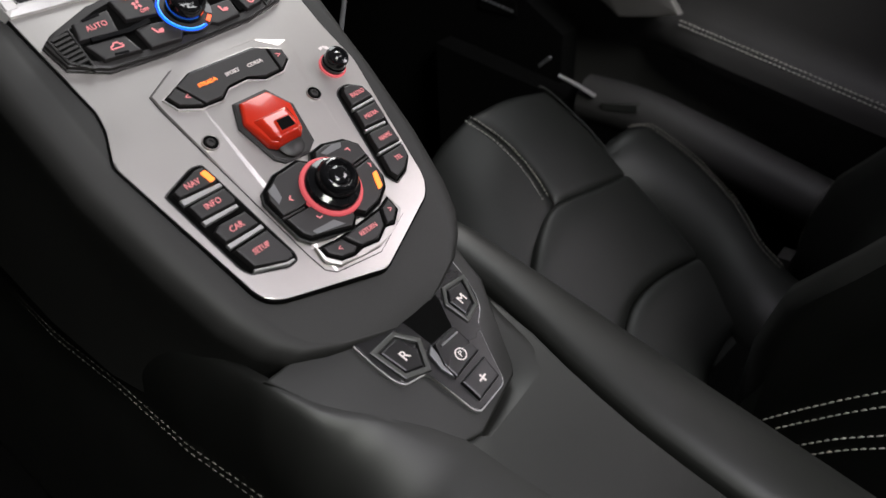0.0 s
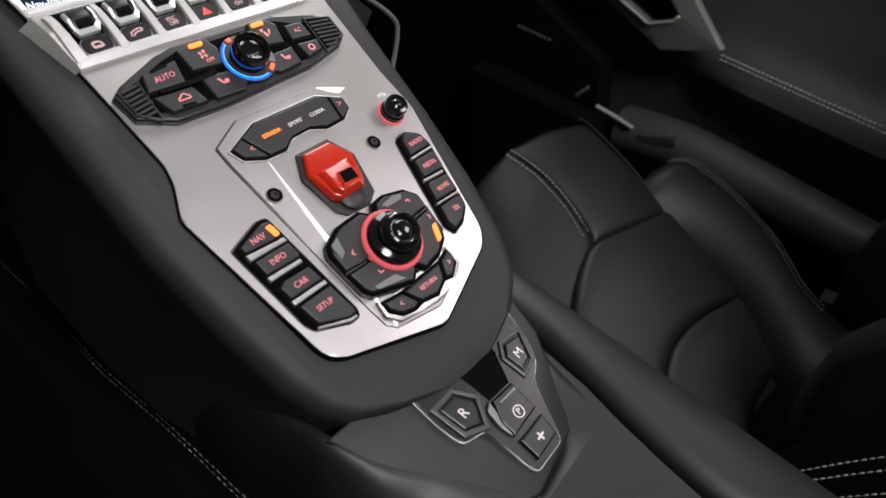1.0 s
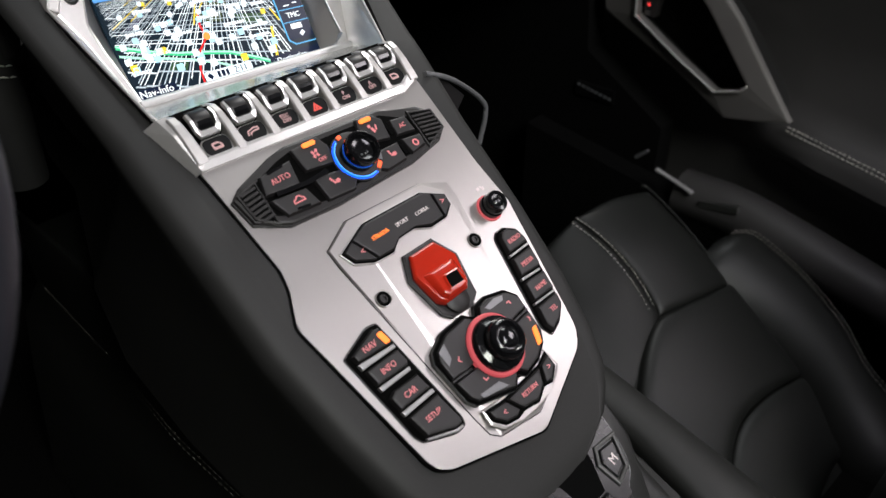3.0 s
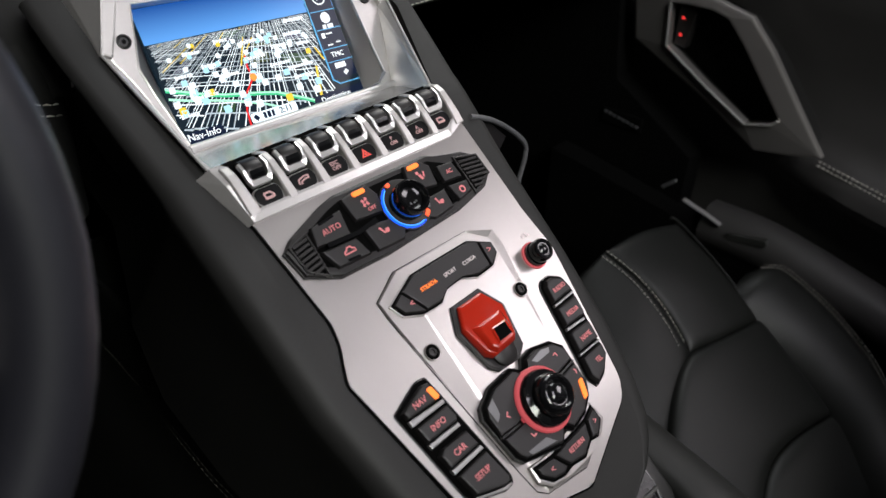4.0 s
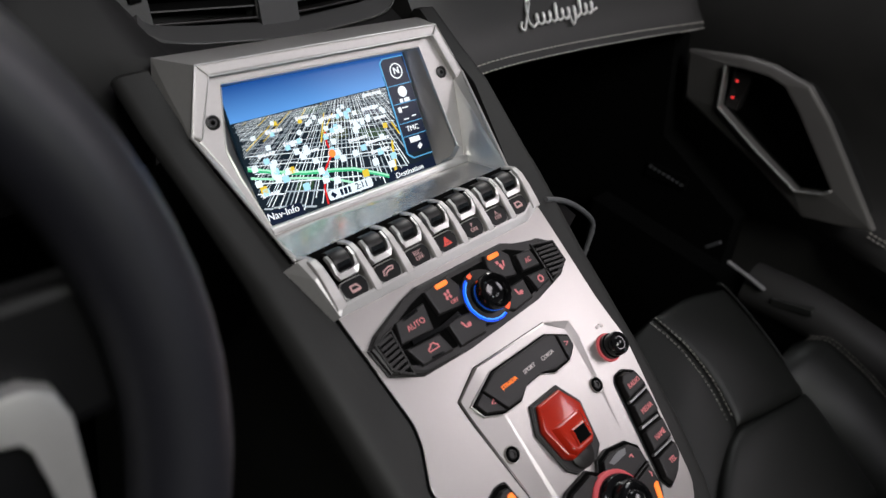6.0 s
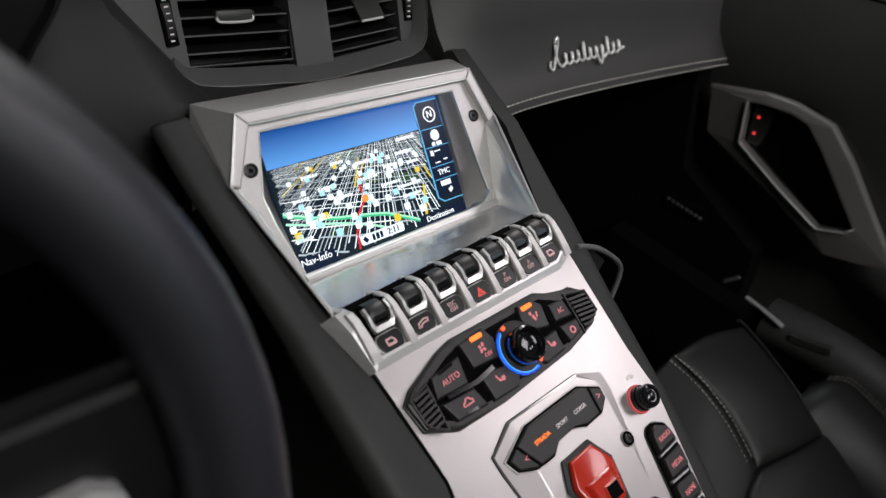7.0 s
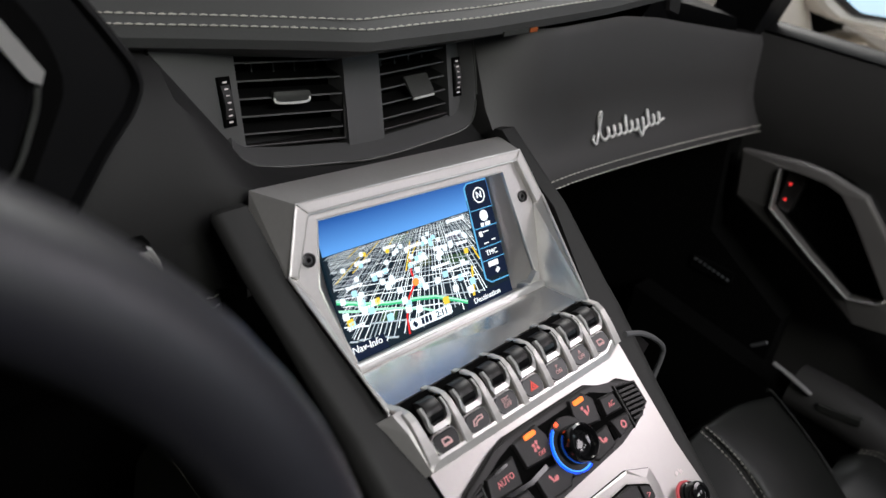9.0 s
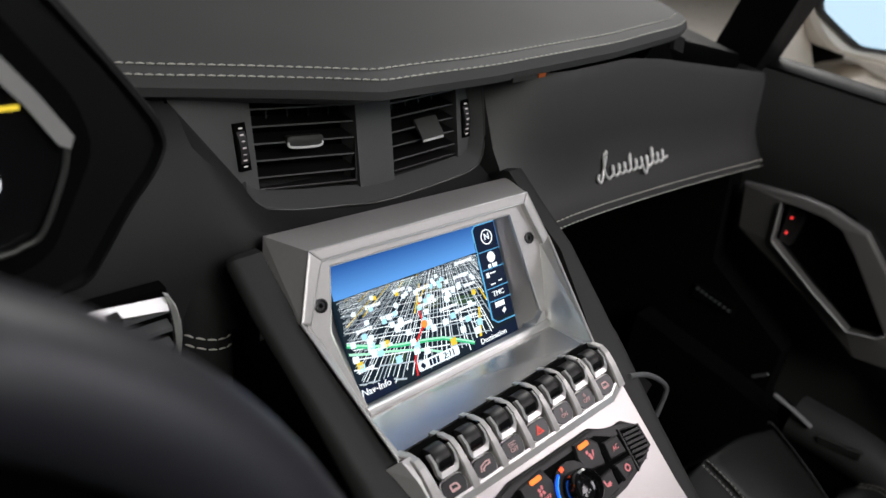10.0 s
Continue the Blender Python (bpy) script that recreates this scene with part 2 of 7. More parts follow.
def stitches(lines, length=0.0042, gap=0.0022, r=0.0006):
    """Rows of short thread stitches along soft lines."""
    bm = bmesh.new()
    for line in lines:
        pts = smooth_line(line, 10)
        run, want, on, start = 0.0, length, True, pts[0]
        for a, b in zip(pts, pts[1:]):
            d = (b - a).length
            pos = 0.0
            while run + (d - pos) >= want:
                pos += want - run
                p = a.lerp(b, pos / d)
                if on and (p - start).length > 1e-4:
                    tube([start, start.lerp(p, 0.5) + Vector((0, 0, r * 0.5)), p], lambda t: r * (0.65 + 0.5 * math.sin(math.pi * t)), 6, bm=bm)
                start, on, run = p, not on, 0.0
                want = length if on else gap
            run += d - pos
    return bm


def pad(corners, puff, skirt=0.03, n=16, power=6):
    """An upholstered panel over four corners with a swollen middle and rolled edges."""
    a, b, c, d = [Vector(p) for p in corners]
    nrm = ((b - a).cross(d - a) + (d - c).cross(b - c)).normalized()
    bm = bmesh.new()

    def at(u, v):
        p = (1 - v) * ((1 - u) * a + u * b) + v * ((1 - u) * d + u * c)
        h = puff * (1 - abs(2 * u - 1) ** power) * (1 - abs(2 * v - 1) ** power)
        return p + nrm * h

    ease = [0.5 - 0.5 * math.cos(math.pi * i / n) for i in range(n + 1)]
    g = [[bm.verts.new(at(u, v)) for u in ease] for v in ease]
    for i in range(n):
        for j in range(n):
            bm.faces.new((g[i][j], g[i][j + 1], g[i + 1][j + 1], g[i + 1][j]))
    rim = [g[0][j] for j in range(n)] + [g[i][n] for i in range(n)] + [g[n][j] for j in range(n, 0, -1)] + [g[i][0] for i in range(n, 0, -1)]
    low = [bm.verts.new(v.co - nrm * skirt) for v in rim]
    m = len(rim)
    for i in range(m):
        bm.faces.new((rim[i], low[i], low[(i + 1) % m], rim[(i + 1) % m]))
    bm.faces.new(low)
    return bm


def words(text, size, x, y, w, angle=0.0, depth=0.0003, wide=1.0):
    """Letters in the pose's plane, centred, as a bmesh."""
    cu = bpy.data.curves.new("legend", "FONT")
    cu.body, cu.size, cu.align_x, cu.align_y, cu.extrude = text, size, "CENTER", "CENTER", depth
    cu.resolution_u = 2
    ob = bpy.data.objects.new("legend", cu)
    me = ob.to_mesh()
    bm = bmesh.new()
    bm.from_mesh(me)
    ob.to_mesh_clear()
    bpy.data.objects.remove(ob)
    bpy.data.curves.remove(cu)
    bmesh.ops.transform(bm, matrix=Matrix.Translation((x, y, w)) @ Matrix.Rotation(angle, 4, "Z") @ Matrix.Diagonal((wide, 1, 1, 1)), verts=bm.verts)
    return bm


def bars(boxes, w0, w1, bm=None):
    """Small raised blocks: (cx, cy, width, height, angle) each."""
    bm = bm or bmesh.new()
    for cx, cy, a, b, ang in boxes:
        c, s = math.cos(ang), math.sin(ang)
        prism([(cx + c * x - s * y, cy + s * x + c * y) for x, y in ((-a / 2, -b / 2), (a / 2, -b / 2), (a / 2, b / 2), (-a / 2, b / 2))], w0, w1, bm=bm)
    return bm


def stroke(pts, width, w0, w1, bm=None):
    """A flat raised line through points."""
    bm = bm or bmesh.new()
    pts = [Vector((p[0], p[1])) for p in pts]
    rings = []
    for i, p in enumerate(pts):
        a = (p - pts[i - 1]).normalized() if i else (pts[1] - p).normalized()
        b = (pts[i + 1] - p).normalized() if i < len(pts) - 1 else a
        n = Vector((-a.y - b.y, a.x + b.x)).normalized()
        n = n * (width / 2 / max(0.5, n.dot(Vector((-a.y, a.x)))))
        rings.append([bm.verts.new((q.x, q.y, w)) for q, w in ((p + n, w0), (p - n, w0), (p - n, w1), (p + n, w1))])
    for r, q in zip(rings, rings[1:]):
        for i in range(4):
            j = (i + 1) % 4
            bm.faces.new((r[i], r[j], q[j], q[i]))
    bm.faces.new(rings[0][::-1])
    bm.faces.new(rings[-1])
    return bm


def box(x0, x1, y0, y1, z0, z1, bevel=0.0, bm=None):
    return prism([(x0, y0), (x1, y0), (x1, y1), (x0, y1)], z0, z1, bevel, bm=bm)


WORLD = Matrix.Identity(4)
SLOPE = radians(37.7)
# the console's face: x across, y up the slope, z out of it
FACE = Matrix.Translation((0, 0, 0.481)) @ Matrix.Rotation(SLOPE, 4, "X")
# the gear selector's face
GEAR = Matrix.Translation((0, -0.133, 0.3695)) @ Matrix.Rotation(radians(30), 4, "X")
# the screen's face
SCREEN = Matrix.Translation((0, 0.227, 0.621)) @ Matrix.Rotation(radians(59.2), 4, "X") @ Matrix.Rotation(radians(-2.3), 4, "Z")

# ---- the showroom around the car ----
WALL_PAINT = mat("cream_wall", (0.62, 0.57, 0.50), 0.8, grain=0.05, grain_size=0.01, stain=0.08)
CEILING_PAINT = mat("dark_ceiling", (0.10, 0.10, 0.11), 0.8, grain=0.05, grain_size=0.01, stain=0.08)
TILE = mat("showroom_floor", (0.34, 0.32, 0.30), 0.3, grain=0.08, grain_size=0.02, stain=0.12)
single("ground", box(-5, 6, -5, 7, -0.16, -0.12), TILE, "polished pale stone showroom floor", "floor")
single("ceiling", box(-5, 6, -5, 7, 3.0, 3.1), CEILING_PAINT, "dark painted showroom ceiling", "ceiling")
single("wall_east", box(6, 6.2, -5.2, 7.2, -0.16, 3.0), WALL_PAINT, "cream painted showroom wall", "wall")
single("wall_west", box(-5.2, -5, -5.2, 7.2, -0.16, 3.0), CEILING_PAINT, "dark painted showroom wall", "wall")
single("wall_north", box(-5, 6, 7, 7.2, -0.16, 3.0), WALL_PAINT, "cream painted showroom wall behind the car", "wall")
single("wall_south", box(-5, 6, -5.2, -5, -0.16, 3.0), mat("cool_wall", (0.45, 0.52, 0.58), 0.8, grain=0.05, grain_size=0.01, stain=0.1), "cool grey painted showroom wall", "wall")
# Unseen glowing window, added so the wing mirror has brightness to reflect.
pane_glow = bpy.data.materials.new("mirror_source_pane")
pane_glow.use_nodes = True
pane_glow.node_tree.nodes["Principled BSDF"].inputs["Emission Color"].default_value = (0.72, 0.88, 1.0, 1)
pane_glow.node_tree.nodes["Principled BSDF"].inputs["Emission Strength"].default_value = 1.1
added_window = Thing("added_window_1", WORLD, (4.4, -4.95, 0.1), "unseen glowing window with dark mullions, added for the mirror to reflect", "window", kind="structure")
for k in range(3):
    part("pane", box(3.0 + k * 0.95, 3.85 + k * 0.95, -5.0, -4.97, 0.1, 2.4), pane_glow, added_window, "glowing pane added for the mirror to reflect")
for k in range(4):
    part("mullion", box(2.9 + k * 0.95, 3.0 + k * 0.95, -5.0, -4.93, 0.0, 2.5, 0.005), CEILING_PAINT, added_window, "dark upright")
for z in (0.0, 1.2, 2.4):
    part("transom", box(2.9, 5.85, -4.968, -4.94, z, z + 0.1, 0.005), CEILING_PAINT, added_window, "dark crossbar")
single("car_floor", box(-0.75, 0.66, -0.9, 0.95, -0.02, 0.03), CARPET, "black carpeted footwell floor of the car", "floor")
# Unseen left side, added to keep light off the console's flank.
single("unseen_side_block", box(-0.80, -0.74, -0.9, 0.95, -0.02, 0.76), CARPET, "plain black unseen side wall, added to block light from the left", "wall")
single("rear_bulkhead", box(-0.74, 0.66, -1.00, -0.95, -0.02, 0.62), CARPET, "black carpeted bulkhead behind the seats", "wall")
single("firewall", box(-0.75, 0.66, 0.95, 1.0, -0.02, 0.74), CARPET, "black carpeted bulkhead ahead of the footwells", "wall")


# ---- centre console body ----
def console_section(hw_l, hw_r, top, drop, r=0.016, sink=0.0, inner=None, tuck=0.0):
    pts = [(-hw_l - 0.012 + 1.3 * tuck, top - drop), (-hw_l - 0.002 + tuck, top - 0.07), (-hw_l + 0.3 * tuck, top - 0.024)]
    for k in range(6):
        a = math.pi - k * math.pi / 10
        pts.append((-hw_l + 1.15 * r + 1.15 * r * math.cos(a), top - 1.15 * r + 1.15 * r * math.sin(a)))
    inner_l, inner_r = min(hw_l * 0.8, hw_l - 1.15 * r - 0.002), min(hw_r * 0.8, hw_r - r - 0.002)
    if inner:
        inner_l, inner_r = inner
    pts += [(-inner_l - 0.0008, top), (-inner_l, top - 0.0002), (-inner_l * 0.98, top - 0.0002 - sink), (0, top - sink), (inner_r * 0.98, top - 0.0002 - sink), (inner_r, top - 0.0002), (inner_r + 0.0008, top)]
    for k in range(6):
        a = math.pi / 2 - k * math.pi / 10
        pts.append((hw_r - r + r * math.cos(a), top - r + r * math.sin(a)))
    pts += [(hw_r + 0.004, top - 0.06), (hw_r + 0.012, top - drop)]
    return pts


console = Thing("centre_console", FACE, (0, 0.1, 0), "sloping centre console in black leather with satin aluminium face", "console")
stations = [(0.343, 0.130, 0.130, -0.023, 0.12), (0.338, 0.133, 0.137, -0.0175, 0.17), (0.30, 0.133, 0.137, -0.0155, 0.2), (0.262, 0.132, 0.136, -0.0115, 0.2), (0.190, 0.129, 0.125, -0.0058, 0.2), (0.184, 0.129, 0.125, -0.0052, 0.2),
            (0.18, 0.1295, 0.124, -0.0046, 0.2), (0.174, 0.1295, 0.1235, -0.0040, 0.2), (0.11, 0.1285, 0.115, -0.0030, 0.2), (0.03, 0.1275, 0.110, -0.0030, 0.18), (-0.03, 0.1195, 0.104, -0.0040, 0.17),
            (-0.075, 0.1105, 0.096, -0.0060, 0.14), (-0.098, 0.101, 0.088, -0.008, 0.12), (-0.112, 0.090, 0.076, -0.0085, 0.10), (-0.124, 0.066, 0.060, -0.009, 0.09),
            (-0.133, 0.040, 0.036, -0.0095, 0.08), (-0.1385, 0.022, 0.020, -0.011, 0.07), (-0.1405, 0.018, 0.016, -0.016, 0.06)]


def opening(v):
    """Half-widths of the screen's opening in the shell, left and right."""
    t = max(0, min(1, (v - 0.184) / 0.078))
    return (0.0995 + 0.0105 * t, 0.0930 + 0.0260 * t) if v > 0.182 else None


def edge_roll(v):
    """The radius of the shell's upper edges along the console."""
    knots = [(-0.15, 0.0085), (-0.133, 0.0090), (-0.112, 0.0110), (-0.09, 0.0130), (0.03, 0.0120), (0.17, 0.0105), (0.19, 0.0090), (0.262, 0.0055), (0.4, 0.0055)]
    for (a, p), (b, q) in zip(knots, knots[1:]):
        if v <= b:
            return p + (q - p) * (v - a) / (b - a)


part("shell", loft([[(x, v, w) for x, w in console_section(a, b, top, drop, edge_roll(v), 0.1 if v > 0.182 else 0.0, opening(v), 0.036 * max(0, min(1, (v - 0.15) / 0.10)))] for v, a, b, top, drop in stations]), SHELL_LEATHER, console,
     "stitched black leather body", smooth=True)
plate = mm([(-98, 160), (-95, 146), (-88.5, 72), (-91, 59), (-101, 37), (-82, -70), (-78, -77), (-70, -82), (0, -103), (62, -78), (70, -71), (74, -62),
            (94, 37), (92, 59), (91, 72), (92, 146), (91, 160)])
part("face_plate", prism(rounded(plate, 0.003, 2), -0.009, -0.0015, 0.0012), ALU, console, "satin aluminium face plate")
part("plate_gasket", prism(inset(rounded(plate, 0.003, 2), -0.0014), -0.012, -0.0026), VOID, console, "thin dark gap round the plate")

# raised middle of the plate: sloping rim, then the upper face
rim = mm([(-55.8, 68), (-33.6, 79.6), (34, 78.6), (54, 70), (54.5, 58), (39.5, -67), (37, -79), (4, -92), (-31, -86.5), (-36.8, -81), (-39.6, -66), (-55.3, 55)])
upper = mm([(-55, 67.4), (-33, 78.7), (32, 77.2), (45.5, 67), (46, 58), (36, -66), (34, -76.5), (4, -90), (-30, -84.8), (-35.8, -80), (-38.8, -66), (-54.4, 55)])


def mid_height(v):
    return -0.0008 + 0.0024 * min(1, max(0, (v + 0.085) / 0.12))


bm = bmesh.new()
lo = [bm.verts.new((x, y, -0.0011 if x < 0.02 else 0.0005)) for x, y in rim]
hi = [bm.verts.new((x, y, mid_height(y) - (0.0014 if i in (0, 9, 10, 11) else 0))) for i, (x, y) in enumerate(upper)]
for i in range(len(lo)):
    j = (i + 1) % len(lo)
    bm.faces.new((lo[i], lo[j], hi[j], hi[i]))
bm.faces.new(lo[::-1])
bm.faces.new([hi[i] for i in (0, 1, 8, 9, 10, 11)])
bm.faces.new(hi[1:9])
part("centre_plate", bm, ALU, console, "raised middle panel of satin aluminium")
part("plate_joint", prism(inset(rim, -0.0005), -0.004, -0.0012), VOID, console, "dark joint round the raised panel")
for x, up in ((-44, 0.0), (42.5, 0.0009)):
    b = part("bolt", lathe(x / 1000, 0.0245, [(r, w + up) for r, w in ((0.0054, -0.002), (0.0054, 0.0012), (0.0052, 0.0016), (0.0049, 0.0014), (0.0047, -0.0005))], 32), ALU, console, "satin ring round a sunken bolt", smooth=True)
    part("bolt_well", lathe(x / 1000, 0.0245, [(r, w + up) for r, w in ((0.0048, -0.001), (0.0048, 0.0012), (0.0036, 0.0012), (0.0032, 0.0008))], 28), VOID, b, "dark well")
    part("bolt_head", lathe(x / 1000, 0.0245, [(r, w + up) for r, w in ((0.0030, -0.0005), (0.0030, 0.0014), (0.0026, 0.0018), (0.0017, 0.0018), (0.0014, 0.0010))], 24), BLACK, b, "dark steel bolt head", smooth=True)


# ---- gear selector and tunnel ----
def tunnel_top(y):
    return 0.340 + 0.24 * (y + 0.18) if y < -0.06 else 0.3688 + 0.1 * (y + 0.06)


def crest(y):
    """The left shoulder of the tunnel: x and height."""
    knots = [(-1.0, 0.000, 0.14), (-0.5, -0.002, 0.259), (-0.24, -0.0285, 0.3265), (-0.20, -0.0350, 0.3375), (-0.1715, -0.039, 0.3470), (-0.131, -0.064, 0.3675), (-0.112, -0.0885, 0.3800), (-0.08, -0.1045, 0.3965), (-0.02, -0.108, 0.394), (0.6, -0.110, 0.39)]
    for (a, p, q), (b, r, s) in zip(knots, knots[1:]):
        if y <= b:
            t = (y - a) / (b - a)
            return p + (r - p) * t, q + (s - q) * t


def crack_x(y):
    """The crack between the deck and the rail."""
    knots = [(-1.0, 0.045), (-0.40, 0.0500), (-0.3077, 0.0509), (-0.2769, 0.0514), (-0.2439, 0.0531), (-0.2142, 0.0567), (-0.1821, 0.0618), (-0.1458, 0.0697), (-0.1057, 0.0765), (-0.06, 0.0790), (0.6, 0.080)]
    for (a, p), (b, q) in zip(knots, knots[1:]):
        if y <= b:
            return p + (q - p) * (y - a) / (b - a)


def flank_x(y):
    """The stitched line along the tunnel's left flank."""
    knots = [(-1.0, -0.115), (-0.0726, -0.1237), (0.0, -0.1283), (0.096, -0.1256), (0.192, -0.1273), (0.31, -0.1190), (0.6, -0.110)]
    for (a, p), (b, q) in zip(knots, knots[1:]):
        if y <= b:
            return p + (q - p) * (y - a) / (b - a)


def tunnel_section(y):
    t = min(tunnel_top(y), 0.40)
    cx, cz = crest(y)
    left = min(0.302, t - 0.02)
    low = t - (0.035 if y > -0.335 else 0.0)
    fx = flank_x(y)
    slope = [(cx + (fx - cx) * k, left + (cz - left) * (1 - k * k) ** 0.62) for k in (1.0, 0.985, 0.95, 0.88, 0.77, 0.62, 0.45, 0.28, 0.12)]
    pts = [(-0.175, 0.04), (-0.150, left - 0.10), (-0.136, left - 0.03)] + slope + [(cx, cz), (cx + 0.0045, cz - 0.0012), (cx + 0.009, max(low, cz - 0.030 if y > -0.335 else low)),
            (0.0, low), (0.072, low), (0.0755, t - 0.0060), (0.0768, t - 0.0060), (0.0774, t + 0.0005), (0.0795, t + 0.0048), (0.087, t + 0.0088), (0.096, t + 0.0092), (0.106, t + 0.0080), (0.115, t + 0.0048), (0.1225, t - 0.0010), (0.1268, t - 0.009), (0.1295, t - 0.026), (0.138, 0.22), (0.145, 0.04)]
    shift = crack_x(y) - 0.0755
    return [(x + shift * min(1, max(0, (0.1225 - x) / 0.047)) if x > 0.05 else x, z) for x, z in pts]


tunnel = Thing("centre_tunnel", WORLD, (0, -0.3, 0.04), "wide black leather centre tunnel between the seats", "tunnel")
part("body", loft([[(x, y, z) for x, z in tunnel_section(y)] for y in [-0.95, -0.7, -0.5, -0.4, -0.34, -0.334, -0.3] + [-0.26 + 0.008 * i for i in range(40)] + [0.1, 0.2, 0.35, 0.5]]), TUNNEL_LEATHER, tunnel, smooth=True)
part("stitching", stitches([[(flank_x(y / 100) - 0.0003, y / 100, 0.3036) for y in range(-14, 50, 2)], [(flank_x(y / 100) - 0.0016, y / 100, 0.2975) for y in range(-14, 50, 2)]], 0.0045, 0.0030, 0.00055), THREAD_DIM, tunnel, "double row of pale thread along the flank", kind="stuff")
part("rail_stitching", stitches([[(0.1290, y / 100, tunnel_top(y / 100) - 0.0200) for y in range(-70, 4, 4)]], 0.005, 0.003, 0.00055), THREAD_DIM, tunnel, "single row of pale thread along the rail", kind="stuff")

# the deck behind the gear selector, cut out round it, and the slope down into the cut-out
rim_line = [(0.0700, -0.085), (0.0672, -0.120), (0.0490, -0.1760), (-0.0215, -0.1815), (-0.0275, -0.1690), (-0.046, -0.122)]
deck_line = [(-0.016, -0.34)] + [(crack_x(y) - 0.0006, y) for y in (-0.34, -0.3077, -0.2769, -0.2439, -0.2142, -0.1821, -0.15, -0.12)] + rim_line + [(-0.0350, -0.20), (-0.0275, -0.245)]
bm = bmesh.new()
up = [bm.verts.new((x, y, 0.340 + 0.24 * (y + 0.18))) for x, y in deck_line]
down = [bm.verts.new((v.co.x, v.co.y, v.co.z - 0.008)) for v in up]
bm.faces.new(up)
bm.faces.new(down[::-1])
for i in range(len(up)):
    bm.faces.new((up[i], down[i], down[(i + 1) % len(up)], up[(i + 1) % len(up)]))
bmesh.ops.bevel(bm, geom=[e for e in bm.edges if all(v in up for v in e.verts)], offset=0.0030, segments=3, profile=0.5, affect="EDGES", clamp_overlap=True)
part("deck", bm, TUNNEL_LEATHER, tunnel, "flat leather deck with a soft-edged cut-out", smooth=True)
upper_line = smooth_line([(x, y, 0.3396 + 0.24 * (y + 0.18)) for x, y in rim_line[:5]], 6)
lower_line = smooth_line([GEAR @ Vector((x / 1000, y / 1000, -0.0125)) for x, y in ((69, 40), (63, 24), (27.5, -34), (-22, -46.5), (-32, -42.5))], 6)
bm = bmesh.new()
grid = [[bm.verts.new(p.lerp(q, t) + Vector((0, 0, 0.0012 * math.sin(math.pi * t)))) for t in (0, 0.08, 0.3, 0.6, 0.85, 1)] for p, q in zip(upper_line, lower_line)]
for r, q in zip(grid, grid[1:]):
    for i in range(5):
        bm.faces.new((r[i], q[i], q[i + 1], r[i + 1]))
part("cut_out_slope", bm, TUNNEL_LEATHER, tunnel, "slope down into the cut-out", smooth=True)

gear = Thing("gear_selector", GEAR, (0, 0, 0), "black gear button panel with silver-edged frame on the tunnel", "gear selector")
base_top = mm([(-105.5, 62), (-88.5, 24), (-64.5, 1), (-39, -44), (-22, -49), (26, -37), (31, -31), (64, 26), (68, 62)])
base_low = mm([(-107, 62), (-90, 23), (-66, 0), (-40, -45.5), (-22, -51.5), (27, -39.5), (33, -33), (66, 24), (70, 62)])
part("plinth", prism(base_low, -0.030, -0.0025, 0.0022, top=base_top, segments=3), TUNNEL_LEATHER, gear, "leather plinth with crisp edges", smooth=True)
yoke_out = mm([(-49, 46), (-47, 26), (-44, 12), (-41, 6), (-28, 3.5), (-23, 2), (-17, -34), (-14, -38), (12, -36), (15, -33), (29, 2), (34, 6), (42, 11), (47, 20), (51, 34), (53, 50), (0, 52)])
part("yoke", prism(rounded(yoke_out, 0.003, 2), -0.0035, 0.0012, 0.0012), GEAR_BLACK, gear, "satin black yoke")
part("yoke_edge", ring_prism(rounded(inset(yoke_out, -0.0008), 0.003, 2), rounded(inset(yoke_out, 0.0012), 0.003, 2), -0.003, 0.0004, 0.0003), BEVEL, gear, "thin silver edge")
# flat dark sheet in place of a deep, shaded opening
part("pocket_shade", prism(mm([(-16, 50), (-10.5, 31), (-7.5, 13.8), (13.5, 13.8), (21.5, 34), (24, 50)]), -0.001, 0.0013), VOID, gear, "near-flush black sheet standing for the opening's shade")


def button(parent, outline, w0, w1, name="button", label="", material=None, bevel=0.0011, top=None):
    return part(name, prism(outline, w0, w1, bevel, top=top or inset(outline, 0.0007)), material or GEAR_BLACK, parent, label)


r_btn = mm([(-40.5, 31), (-36, 11), (-23.5, 6.5), (-16, 21), (-25, 32)])
m_btn = mm([(25, 27), (28, 13), (39, 16), (46, 33), (30.5, 34.5)])
part("button_surround", ring_prism(inset(r_btn, -0.0042), inset(r_btn, -0.0006), 0.0, 0.0032, 0.0010), TAB_GREY, gear, "raised dark grey bezel")
part("button_surround", ring_prism(inset(m_btn, -0.0036), inset(m_btn, -0.0006), 0.0, 0.0028, 0.0010), TAB_GREY, gear, "raised dark grey bezel")
b = button(gear, r_btn, 0, 0.0028)
part("letter", words("R", 0.010, -0.0285, 0.0195, 0.0030, radians(8)), WHITE_MARK, b, "white letter R")
b = button(gear, m_btn, 0, 0.0028)
part("letter", words("M", 0.009, 0.0345, 0.0235, 0.0030, radians(8)), WHITE_MARK, b, "white letter M")
park = mm([(-13.5, -1), (-8, 13), (13.5, 13), (14.5, -10), (-12.8, -13.3)])
b = button(gear, park, 0, 0.0048)
part("rib", bars([(0.003, 0.0085, 0.016, 0.0012, 0)], 0.0048, 0.0060), BUTTON_EDGE, b, "grey tactile rib")
part("symbol", ring_prism(disc(0.0015, -0.0035, 0.0044, 24), disc(0.0015, -0.0035, 0.0036, 24), 0.0045, 0.0051), WHITE_MARK, b, "white ring of the parking brake sign")
